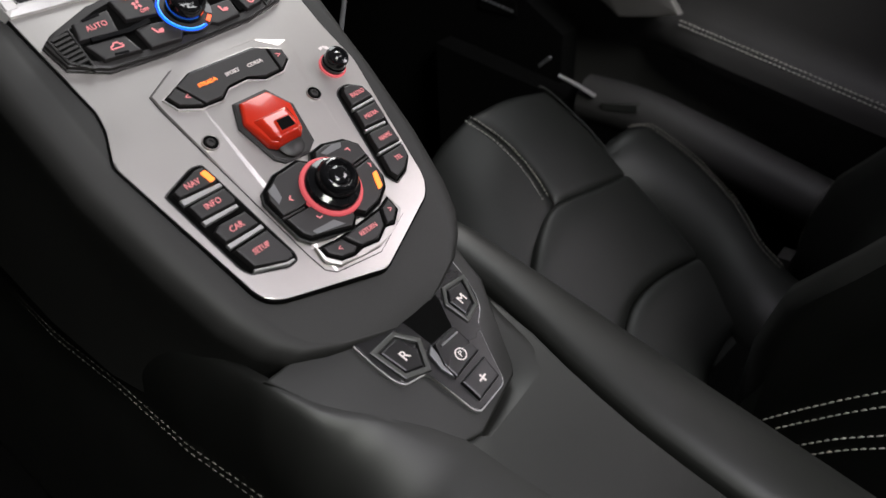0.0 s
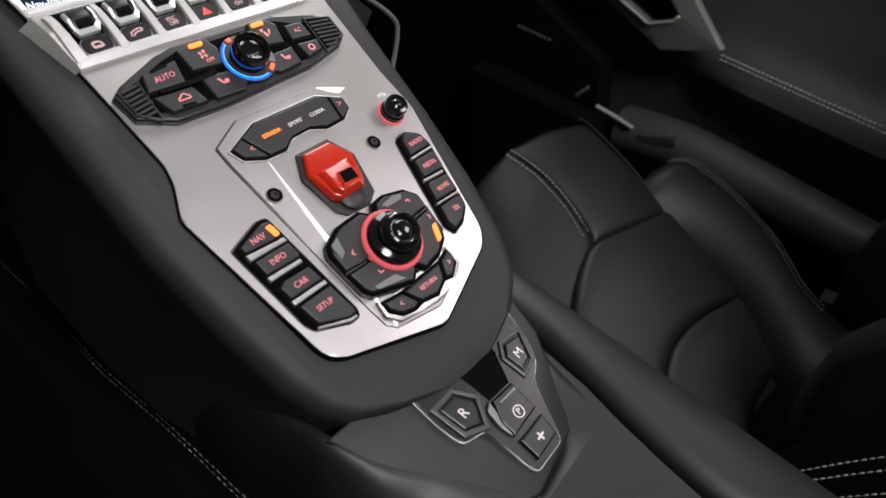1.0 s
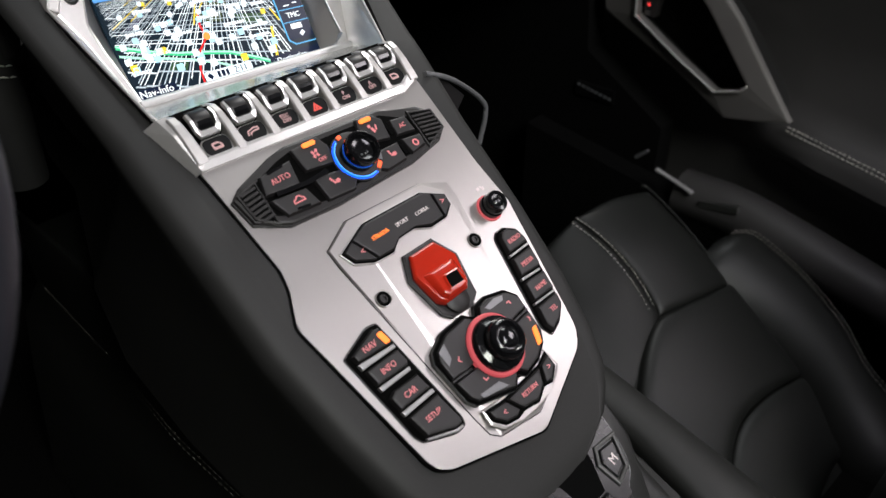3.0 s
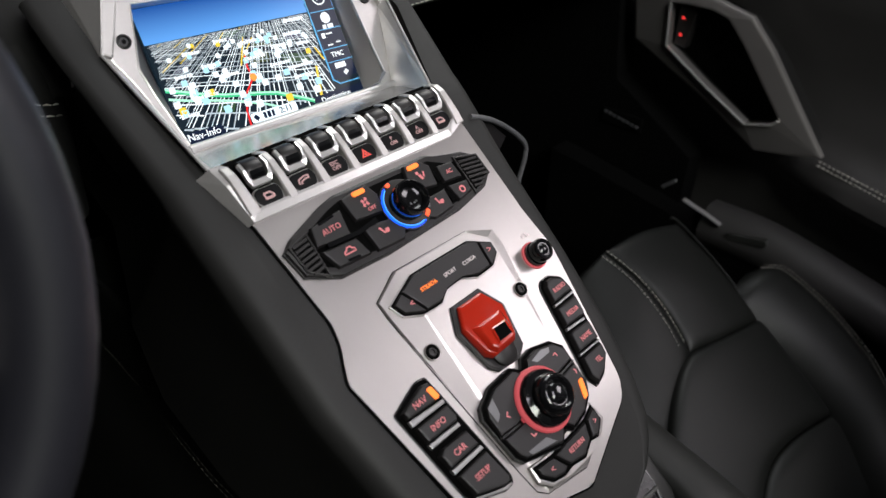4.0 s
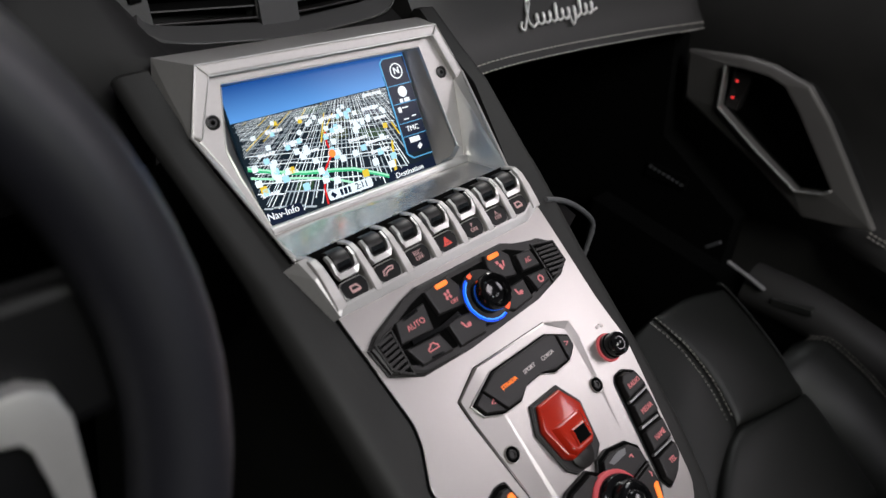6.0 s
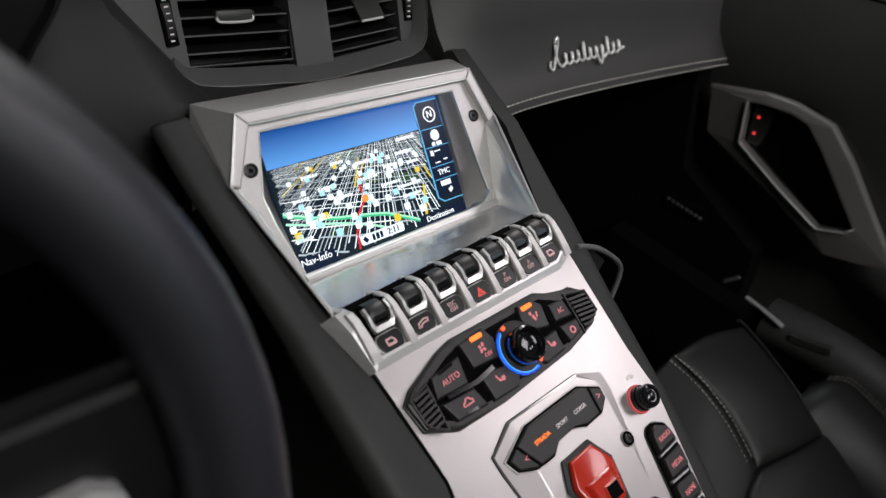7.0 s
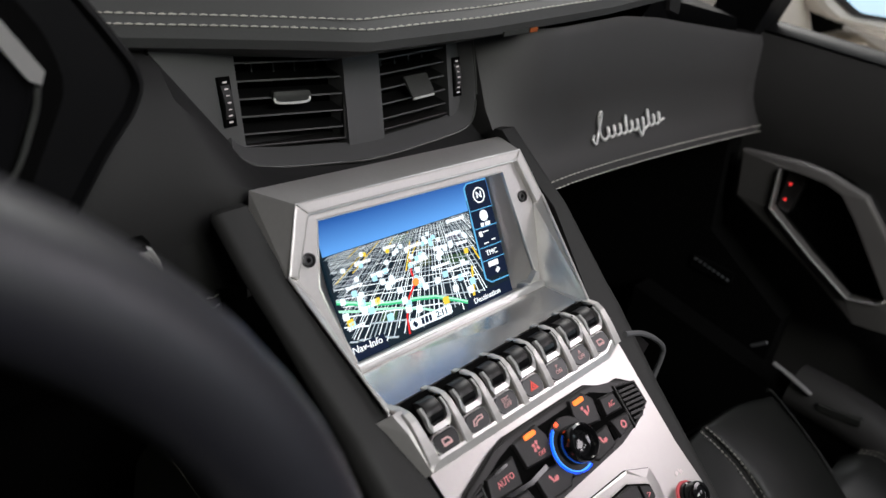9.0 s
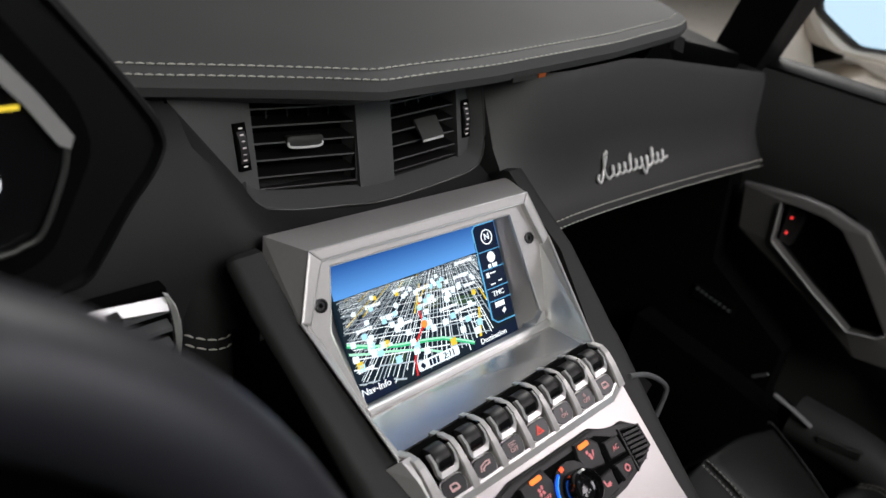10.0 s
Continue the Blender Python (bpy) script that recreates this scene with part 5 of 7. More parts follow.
left = Thing("button_row", FACE, (-0.07, -0.025, -0.0015), "row of four black keys lettered nav, info, car and setup", "buttons", "button rows")
l_out = mm([(-88.5, 7), (-65, 15.5), (-58, 14.5), (-56, 2), (-46.5, -62), (-48, -66.5), (-55, -67), (-77, -58.5), (-80, -53)])
part("recess", prism(rounded(l_out, 0.002, 2), -0.006, -0.0006, 0.0004), VOID, left, "dark recess")
part("rim", ring_prism(rounded(inset(l_out, -0.0009), 0.002, 2), rounded(inset(l_out, -0.0002), 0.002, 2), -0.004, -0.0006, 0.0003), BLACK, left, "thin black rim")
b = row_button(left, [(-85.5, 6), (-65, 13), (-59.5, 12.2), (-57.6, -1), (-84.6, 0.2)], "NAV", -72.5, 4.8, [(-84.6, -0.2), (-57.4, -1.6), (-57.2, -4.2), (-84.2, -4.2)])
part("indicator", prism(rounded(mm([(-64.5, 8.8), (-60.5, 9.2), (-58.8, 1.0), (-62.6, 0.6)]), 0.0012, 3), 0.0028, 0.0046, 0.0004), ORANGE, b, "lit orange indicator")
row_button(left, [(-83.8, -5.4), (-57.2, -5.2), (-55.6, -14.5), (-57.5, -17.6), (-82.2, -17.2)], "INFO", -70.0, -11.5, [(-82.2, -17.6), (-57.4, -18), (-57.6, -20.4), (-81.6, -20.8)])
row_button(left, [(-81.0, -26.6), (-76, -23.8), (-56, -24.2), (-53.6, -36.2), (-79.2, -36.6)], "CAR", -67.6, -30.8, [(-79.2, -37), (-53.5, -36.7), (-53.0, -39.4), (-78.6, -40.2)])
row_button(left, [(-78.4, -41.6), (-52.6, -40.8), (-48.6, -61), (-50, -64.6), (-55.5, -65), (-75, -57.4)], "SETUP", -63.8, -49.6, [(-75.4, -57.8), (-55.6, -65.4), (-50.2, -65.0), (-50.6, -66.2), (-55.4, -66.6), (-76, -59.0)], size=0.0053, wide=0.82)
right = Thing("button_row", FACE, (0.066, -0.018, -0.0015), "row of four black keys lettered radio, media, name and tel", "buttons", "button rows")
r_out = mm([(60, 17), (64, 20.5), (72, 20.8), (81.5, 15), (83.5, 6), (73.5, -47), (62.5, -55.5), (51, -59), (47, -51)])
part("recess", prism(rounded(r_out, 0.002, 2), -0.006, -0.0006, 0.0004), VOID, right, "dark recess")
part("rim", ring_prism(rounded(inset(r_out, -0.0009), 0.002, 2), rounded(inset(r_out, -0.0002), 0.002, 2), -0.004, -0.0006, 0.0003), BLACK, right, "thin black rim")
row_button(right, [(61.5, 15.5), (65, 19.2), (71.5, 19.4), (80, 14.2), (81.5, 3.2), (59.5, 2.6)], "RADIO", 71.0, 10.0, [(59.4, 2.0), (81.2, 2.6), (80.8, 0.8), (59.0, 0.2)], size=0.0050, wide=0.85)
row_button(right, [(58.8, -0.8), (80.6, -0.4), (78.5, -14.5), (75.5, -16.4), (56.0, -15.2)], "MEDIA", 68.2, -8.6, [(56.0, -15.8), (75.5, -17), (75.0, -18.8), (55.6, -17.8)], size=0.0050, wide=0.85)
row_button(right, [(54.8, -20.2), (58, -18.8), (77, -20.2), (75.2, -34.8), (52.2, -34.2)], "NAME", 65.2, -27.6, [(52.2, -34.8), (75.0, -35.3), (74.8, -36.8), (51.8, -36.4)], size=0.0050, wide=0.85)
row_button(right, [(51.6, -37.8), (74.5, -37.4), (72.5, -46.5), (62, -54.4), (51.2, -57.6), (48.6, -51)], "TEL", 62.5, -45.4, None, size=0.0050, wide=0.85)

# ---- return keys ----
ret = Thing("return_keys", FACE, (0, -0.078, 0.001), "black return key and arrow keys set in silver", "buttons")
t_out = mm([(-33.5, -67.5), (-16, -69.5), (21, -67.5), (33.5, -63.5), (36, -76), (28, -81.5), (18, -85.5), (5, -88.5), (-12, -86.5), (-27, -84.5), (-34, -77)])
part("bevel", prism(inset(t_out, -0.001), 0.0, 0.0026, 0.0018), ALU, ret, "bright bevelled plate")
rk = mm([(-32.5, -68.5), (-16, -70.3), (21.5, -68.4), (32.8, -64.6), (33.2, -75.5), (23.5, -82.3), (16, -80.5), (5.3, -86), (-8, -83.4), (-15.5, -84.8), (-25.5, -82.6), (-32.2, -75.5)])
part("recess", prism(inset(rk, -0.0006), 0.0, 0.0030, 0.0002), VOID, ret, "dark recess")
for pts, text, x, y in (([(-32, -69.2), (-17, -70.9), (-10.8, -81.4), (-15.6, -84.0), (-25, -81.9), (-31.5, -75.2)], "<", -22.5, -76.5), ([(-15.6, -70.9), (20.6, -69.2), (15.6, -79.8), (5.2, -85.2), (-7.9, -82.7), (-9.6, -81)], "RETURN", 3.0, -76.2), ([(22.2, -69), (32.2, -65.6), (32.4, -75), (23.4, -81.5), (17.2, -80.2)], ">", 27.0, -73)):
    o = mm(pts)
    b = part("button", prism(o, 0.001, 0.0052, 0.0012, top=inset(o, 0.0008)), BUTTON, ret)
    part("letters", words(text, 0.0046 if len(text) > 1 else 0.0058, x / 1000, y / 1000, 0.0053, 0, wide=0.88), PINK, b, "pink glowing legend")

# ---- volume knob ----
vol = Thing("volume_knob", FACE, (0.0735, 0.0385, -0.0015), "small gloss black volume knob with a red ring", "knob")
part("light_ring", lathe(0.0735, 0.0385, [(0.0102, -0.002), (0.0102, -0.0002), (0.0090, 0.0002)], 40), RED_RING, vol, "glowing red ring", smooth=True)
k = part("knob", lathe(0.0735, 0.0385, [(0.0090, -0.002), (0.0090, 0.0035), (0.0082, 0.0045), (0.0084, 0.0100), (0.0076, 0.0116), (0.0055, 0.0120), (0.0048, 0.0110), (0.001, 0.0108)], 40), GLOSS, vol, "stepped black knob", smooth=True)
part("cap", lathe(0.0735, 0.0385, [(0.0046, 0.0106), (0.003, 0.0118), (0.001, 0.0122)], 24), GLOSS, k, smooth=True)
part("sign", bars([(0.0755, 0.0545, 0.0030, 0.0024, 0.3), (0.0790, 0.0540, 0.0014, 0.0040, 0.3), (0.0808, 0.0535, 0.0012, 0.0024, 0.3)], -0.0016, -0.0011), WHITE_MARK, vol, "white loudspeaker sign")

# ---- dashboard ----
def edge_y(x):
    """The front edge of the dashboard's top in plan."""
    knots = [(-0.55, 0.62), (-0.14, 0.366), (-0.074, 0.330), (-0.010, 0.292), (0.094, 0.283), (0.24, 0.284), (0.36, 0.296), (0.41, 0.312), (0.44, 0.36), (0.47, 0.46)]
    for (a, p), (b, q) in zip(knots, knots[1:]):
        if x <= b:
            return p + (q - p) * (x - a) / (b - a)
    return knots[-1][1]


dash = Thing("dashboard", WORLD, (0.1, 0.5, 0.6), "black leather dashboard with pale double stitching", "dashboard")
xs = [-0.55, -0.4, -0.3, -0.22, -0.14, -0.10, -0.06, -0.03, -0.01, 0.01, 0.04, 0.09, 0.16, 0.24, 0.30, 0.36, 0.40, 0.42, 0.44]
rings = []
for x in xs:
    y = edge_y(x)
    rings.append([(x, y + 0.030, 0.738), (x, y + 0.006, 0.7485), (x, y - 0.002, 0.7515), (x, y - 0.0045, 0.758), (x, y - 0.001, 0.7655), (x, y + 0.010, 0.7685), (x, y + 0.030, 0.770),
                  (x, y + 0.2, 0.774), (x, 1.1, 0.79), (x, 1.1, 0.75)])
part("top_pad", loft(rings), LIT_TOP_LEATHER, dash, "broad leather top", smooth=True)
row = [-0.30, -0.22, -0.14, -0.10, -0.06, -0.03, -0.01, 0.01, 0.04, 0.09, 0.16, 0.24, 0.30, 0.36, 0.395]
part("stitching", stitches([[(x, edge_y(x) - 0.0018, 0.7655) for x in row], [(x, edge_y(x) + 0.0105, 0.7690) for x in row]], 0.0048, 0.0012, 0.0006), THREAD, dash, "double row of pale thread", kind="stuff")
part("panel_seam", tube([(0.13, 0.42, 0.7706), (0.125, 0.60, 0.7755), (0.12, 0.9, 0.784)], 0.0006, 6), VOID, dash, "fine seam")


def pad_top(x):
    return 0.745 if x < 0.30 else 0.745 - 0.19 * (x - 0.30)


def pad_low(x):
    return 0.617 - 0.006 * max(0, (x - 0.2) / 0.1) ** 1.3


rings = []
for x in (0.1262, 0.1285, 0.133, 0.140, 0.149, 0.160, 0.175, 0.195, 0.22, 0.28, 0.34, 0.40, 0.46, 0.52, 0.57, 0.605, 0.628, 0.64):
    back = 0.043 * max(0, (0.190 - x) / 0.064) ** 1.8
    inn = 0.05 * max(0, (x - 0.59) / 0.05) ** 2
    t, l = pad_top(x), pad_low(x) + 0
    rings.append([(x, 0.36 + inn + back, t - 0.040), (x, 0.300 + inn + back, t - 0.004), (x, 0.290 + inn + back, t - 0.0005), (x, 0.2855 + inn + back, t - 0.010), (x, 0.2815 + inn + back * 0.55, t * 0.5 + l * 0.5), (x, 0.277 + inn + back * 0.1, l + 0.032), (x, 0.268 + inn, l + 0.015), (x, 0.259 + inn, l + 0.002), (x, 0.2575 + inn, l - 0.005),
                  (x, 0.262 + inn, l - 0.0085), (x, 0.285 + inn, l - 0.0095), (x, 0.40, l - 0.003)])
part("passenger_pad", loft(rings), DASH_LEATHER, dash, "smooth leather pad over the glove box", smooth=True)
part("stitching", stitches([[(x, 0.2580, pad_low(x) + 0.0035) for x in (0.165, 0.2, 0.25, 0.3, 0.35, 0.4, 0.45, 0.5, 0.55, 0.6)], [(x, 0.2562, pad_low(x) - 0.0040) for x in (0.168, 0.2, 0.25, 0.3, 0.35, 0.4, 0.45, 0.5, 0.55, 0.6)]], 0.0045, 0.0016, 0.0006), THREAD, dash, "double row of pale thread under the pad", kind="stuff")
# dark slab painting the shade beneath the top pad's front edge
part("slot_shadow", slab([Vector((0.10, 0.318, 0.748)), Vector((0.40, 0.328, 0.748)), Vector((0.40, 0.36, 0.742)), Vector((0.10, 0.36, 0.742))], 0.01, (0, 0, -1)), VOID, dash, "dark slab painting the shade in the slot under the top")
tag = part("tag", slab([Vector((0.108, 0.2795, 0.7530)), Vector((0.146, 0.2798, 0.7525)), Vector((0.146, 0.2798, 0.7492)), Vector((0.108, 0.2795, 0.7495))], 0.002, (0, 1, 0)), TAB_GREY, dash, "grey airbag tag")
part("tag_mark", slab([Vector((0.137, 0.2788, 0.7528)), Vector((0.146, 0.2790, 0.7525)), Vector((0.146, 0.2790, 0.7492)), Vector((0.137, 0.2788, 0.7494))], 0.001, (0, 1, 0)), mat("orange_mark", (0.38, 0.09, 0.02), 0.5), tag, "orange mark")
# end of the dashboard by the pillar
part("end_cap", loft([[(0.40, 0.33, 0.745), (0.44, 0.33, 0.735), (0.60, 0.33, 0.700), (0.66, 0.35, 0.66), (0.66, 0.40, 0.6), (0.40, 0.40, 0.6)],
                      [(0.42, 0.42, 0.760), (0.46, 0.42, 0.752), (0.60, 0.42, 0.715), (0.67, 0.42, 0.68), (0.67, 0.46, 0.6), (0.42, 0.46, 0.6)],
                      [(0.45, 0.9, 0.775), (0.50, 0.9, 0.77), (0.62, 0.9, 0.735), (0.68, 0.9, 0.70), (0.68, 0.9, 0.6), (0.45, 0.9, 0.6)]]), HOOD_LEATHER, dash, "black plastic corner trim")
part("demister", slab([Vector((0.412, 0.326, 0.744)), Vector((0.432, 0.324, 0.738)), Vector((0.434, 0.324, 0.722)), Vector((0.416, 0.326, 0.728))], 0.012, (0.1, -0.3, 0.1)), BLACK, dash, "small ribbed demister outlet")

# vents
def vent_y(x, z=0.705):
    """The tilted plane of the vents."""
    return (0.330 - 0.24 * x if x < 0 else 0.330 + 0.02 * x) + 0.22 * (z - 0.705)


def vent_panel(pts, thick=0.016, out=0.0):
    return slab([Vector((x, vent_y(x, z) - out, z)) for x, z in pts], thick, (0, 1, -0.2))


part("vent_surround", vent_panel([(-0.124, 0.752), (-0.072, 0.748), (-0.0735, 0.672), (-0.0830, 0.675), (-0.0942, 0.6933), (-0.1083, 0.7178), (-0.1225, 0.738)]), VENT_PLASTIC, dash, "black plastic vent surround")
part("vent_surround", vent_panel([(0.0020, 0.745), (0.0350, 0.743), (0.0335, 0.668), (0.0, 0.671)], 0.02, 0.001), VENT_PLASTIC, dash, "black plastic vent post")
part("vent_surround", vent_panel([(0.1050, 0.742), (0.128, 0.742), (0.130, 0.668), (0.1045, 0.668)], 0.02, 0.001), VENT_PLASTIC, dash, "black plastic vent surround")
part("vent_surround", vent_panel([(-0.124, 0.765), (0.0, 0.757), (0.128, 0.752), (0.128, 0.7315), (0.0355, 0.7315), (0.0, 0.7355), (-0.072, 0.7415), (-0.124, 0.7470)], 0.02, -0.0015), VENT_PLASTIC, dash, "black plastic upper strip")
tray = [(-0.0885, 0.6835), (-0.0821, 0.6757), (-0.0693, 0.6701), (-0.0454, 0.6671), (-0.0158, 0.6654), (0.0244, 0.6624), (0.073, 0.6628), (0.1063, 0.6646), (0.1206, 0.672), (0.1256, 0.6901), (0.1257, 0.7088), (0.1244, 0.725), (0.1236, 0.740)]
line = smooth_line([(x, 0, z) for x, z in tray], 4)
rings = []
for i, p in enumerate(line):
    a, b = line[max(0, i - 1)], line[min(len(line) - 1, i + 1)]
    d = Vector((b[0] - a[0], 0, b[2] - a[2])).normalized()
    nx, nz = -d.z, d.x
    x, z = p[0], p[2]
    rings.append([(x + nx * q, vent_y(x, z) + o, z + nz * q) for q, o in ((0.0085, 0.004), (0.0070, -0.002), (0.0014, -0.0122), (0.0, -0.0126), (-0.0010, -0.0116), (-0.0012, 0.006))])
part("vent_tray", loft(rings), VENT_PLASTIC, dash, "curved black lip below the vents", smooth=True)
# thin bar added for the highlight that runs along the lip
part("tray_highlight", tube([(x, vent_y(x, z) - 0.0124, z) for x, _, z in [tuple(p) for p in line]], 0.0011, 8), TAB_GREY, dash, "thin bar standing for the highlight on the lip's edge", smooth=True)
part("vent_seam", tube([(x - 0.001, vent_y(x, z) - 0.0015, z) for x, z in ((-0.1235, 0.752), (-0.1225, 0.738), (-0.1083, 0.7178), (-0.0942, 0.6933), (-0.0862, 0.680))], 0.0011, 6), VOID, dash, "dark seam beside the vents")
# back of the vents, coloured near-black for the shade inside
part("vent_back", slab([Vector((-0.12, 0.40, 0.765)), Vector((0, 0.375, 0.75)), Vector((0.13, 0.375, 0.75)), Vector((0.13, 0.36, 0.65)), Vector((0, 0.36, 0.65)), Vector((-0.12, 0.385, 0.66))], 0.01, (0, 1, 0)), VOID, dash, "back of the vent cavity, its shade put into the colour")


def air_vent(cx, cz, w, h, yaw, roll, label, tab, tilt):
    m = Matrix.Translation((cx, vent_y(cx, cz) + 0.006, cz)) @ Matrix.Rotation(radians(yaw), 4, "Z") @ Matrix.Rotation(radians(90 - 12.4), 4, "X") @ Matrix.Rotation(radians(roll), 4, "Z")
    v = Thing("air_vent", m, (0, 0, 0), label, "air vent", "dashboard vents")
    part("throat", ring_prism([(-w / 2 - 0.002, -h / 2 - 0.002), (w / 2 + 0.002, -h / 2 - 0.002), (w / 2 + 0.002, h / 2 + 0.002), (-w / 2 - 0.002, h / 2 + 0.002)],
                              [(-w / 2, -h / 2), (w / 2, -h / 2), (w / 2, h / 2), (-w / 2, h / 2)], -0.022, 0.004, 0.0008), BLACK, v, "thin black throat")
    part("throat_floor", bars([(0, 0, w, h, 0)], -0.024, -0.021), VOID, v)
    for i in range(5):
        y = -h / 2 + h * (i + 0.62) / 5.2
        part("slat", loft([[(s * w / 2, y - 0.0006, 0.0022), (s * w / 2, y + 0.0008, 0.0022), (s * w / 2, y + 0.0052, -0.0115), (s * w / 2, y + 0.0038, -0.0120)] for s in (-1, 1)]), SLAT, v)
        # separate pale bar painting the highlight on the slat's front edge
        part("slat_highlight", bars([(0, y + 0.0001, w, 0.0011, 0)], 0.0016, 0.0026), VENT_PLASTIC, v, "pale bar standing for the lit front edge of a slat")
    for i in range(4):
        x = -w / 2 + w * (i + 1) / 5
        part("fin", bars([(x, 0.36 * h, 0.0011, 0.28 * h, 0)], -0.021, -0.008), SLAT, v)
    cx_, cy_, tw, th = tab
    if tilt:
        rings = [[(x, cy_ + th / 2, -0.001), (x, cy_ + th / 2 + 0.0015, 0.0015), (x, cy_ - th / 2 + 0.0015, 0.0105), (x, cy_ - th / 2, 0.0095)] for x in (cx_ - tw / 2, cx_ - tw / 2 + 0.001, cx_ + tw / 2 - 0.001, cx_ + tw / 2)]
        t = part("tab", loft(rings), TAB_GREY, v, "dark grey slider tab")
        part("tab_lip", tube([(cx_ - tw / 2 + 0.001, cy_ - th / 2, 0.0098), (cx_ + tw / 2 - 0.001, cy_ - th / 2, 0.0098)], 0.0011, 8), SCRIPT, t, "bright lower lip", smooth=True)
    else:
        o = rounded([(cx_ + a * tw, cy_ + b * th) for a, b in ((-0.5, 0.35), (-0.47, -0.05), (-0.40, -0.45), (0.40, -0.45), (0.47, -0.05), (0.5, 0.35), (0.46, 0.55), (-0.46, 0.55))], 0.0012, 3)
        t = part("tab", prism(o, 0.0, 0.0066, 0.0018), TAB_GREY, v, "dark chrome slider tab", smooth=True)
        part("tab_lip", tube(smooth_line([(cx_ - 0.45 * tw, cy_ + 0.10 * th, 0.0056), (cx_ - 0.37 * tw, cy_ - 0.36 * th, 0.0064), (cx_ + 0.37 * tw, cy_ - 0.36 * th, 0.0064), (cx_ + 0.45 * tw, cy_ + 0.10 * th, 0.0056)], 4), 0.0010, 8), SCRIPT, t, "lower lip painted near-white for chrome's reflection", smooth=True)
    return v


air_vent(-0.0358, 0.7082, 0.0772, 0.0620, -13.5, -2.0, "black slatted air vent with a chrome slider tab", (0.0, 0.000, 0.0275, 0.0085), 0)
air_vent(0.0697, 0.7030, 0.0715, 0.0580, 1.0, 0.0, "black slatted air vent with a grey metal tab", (0.0045, -0.003, 0.0235, 0.0150), 1)
for x, z0, z1, lab in ((-0.0815, 0.6945, 0.7275, ""), (0.1140, 0.6870, 0.7185, "")):
    y = vent_y(x, (z0 + z1) / 2)
    m = Matrix.Translation((x, y - 0.001, (z0 + z1) / 2)) @ Matrix.Rotation(radians(90 - 12.4), 4, "X")
    th = Thing("vent_wheel", m, (0, 0, 0), "black knurled vent thumbwheel with white marks", "thumbwheel", "vent thumbwheels")
    h = (z1 - z0) / 2
    part("slot", prism([(-0.0042, -h), (0.0042, -h), (0.0042, h), (-0.0042, h)], -0.006, 0.0014), VOID, th)
    part("wheel", loft([[(sx, h * 0.9 * math.sin(a), -0.003 + 0.0068 * math.cos(a)) for a in [radians(-80 + 16 * i) for i in range(11)]] for sx in (-0.003, 0.003)]), BLACK, th, smooth=True)
    for i in range(7):
        y_ = h * 0.8 * (i - 3) / 3
        part("mark", bars([(0, y_, 0.0026, 0.0010, 0)], 0.0005, 0.0041 - abs(i - 3) * 0.0006), WHITE_MARK, th)

# lower dashboard that wraps the console's head
rings = []
for x in (-0.6, -0.45, -0.3, -0.22, -0.175, -0.15, -0.135, -0.1225, -0.1083, -0.0942, -0.083, -0.076, -0.06, -0.03, 0.0, 0.03, 0.06, 0.075, 0.09, 0.105, 0.12, 0.135, 0.15, 0.165, 0.175):
    k = max(0, min(1, (-x - 0.080) / 0.0425))
    zt = 0.657 + 0.014 * max(0, min(1, -x / 0.083)) + 0.066 * k * (1 if x > -0.2 else 0.9)
    y = vent_y(x, zt) - 0.008 if x > -0.2 else 0.378 + 0.12 * (-x - 0.2)
    lip = 0.040 + 0.006 * k - 0.026 * max(0, min(1, (x - 0.105) / 0.06))
    rings.append([(x, y + 0.05, zt + 0.02), (x, y + 0.004, zt + 0.006), (x, y - 0.004, zt + 0.002), (x, y - lip * 0.45, zt - 0.001 - 0.012 * k), (x, y - lip, zt - 0.003 - 0.055 * k), (x, y - lip - 0.007, zt - 0.011 - 0.085 * k), (x, y - lip - 0.004, 0.60), (x, y + 0.02, 0.54), (x, y + 0.12, 0.50)])
part("lower_dash", loft(rings), SHADED_DASH_LEATHER, dash, "leather lower section", smooth=True)
part("knee_roll", loft([[(-0.1325 + 0.0235 * math.cos(a) * s, 0.334 + 0.030 * math.sin(a) * s, z) for a in [2 * math.pi * i / 16 for i in range(16)]] for z, s in ((0.50, 0.8), (0.56, 0.97), (0.60, 1.0), (0.615, 0.985), (0.630, 0.93), (0.648, 0.82), (0.67, 0.66))]), SHADED_DASH_LEATHER, dash, "padded leather corner roll", smooth=True)
part("stitching", stitches([[(-0.1325 - 0.0239 * math.cos(q), 0.334 - 0.0305 * math.sin(q), zz + 0.0086 * (math.cos(q) - 0.71)) for q in [0.76 + 0.15 * i for i in range(11)]] for zz in (0.6048, 0.5965)], 0.0062, 0.0016, 0.0007), THREAD, dash, "two short rows of pale thread", kind="stuff")

# script badge: a plain chrome flourish
badge = Thing("script_badge", WORLD, (0.307, 0.279, 0.645), "small chrome script badge on the passenger leather pad", "badge")
flour = [(0.2455, 0.6440), (0.2425, 0.6400), (0.2465, 0.6372), (0.2530, 0.6460), (0.2580, 0.6590), (0.2565, 0.6640), (0.2535, 0.6580), (0.2550, 0.6440), (0.2590, 0.6385)]
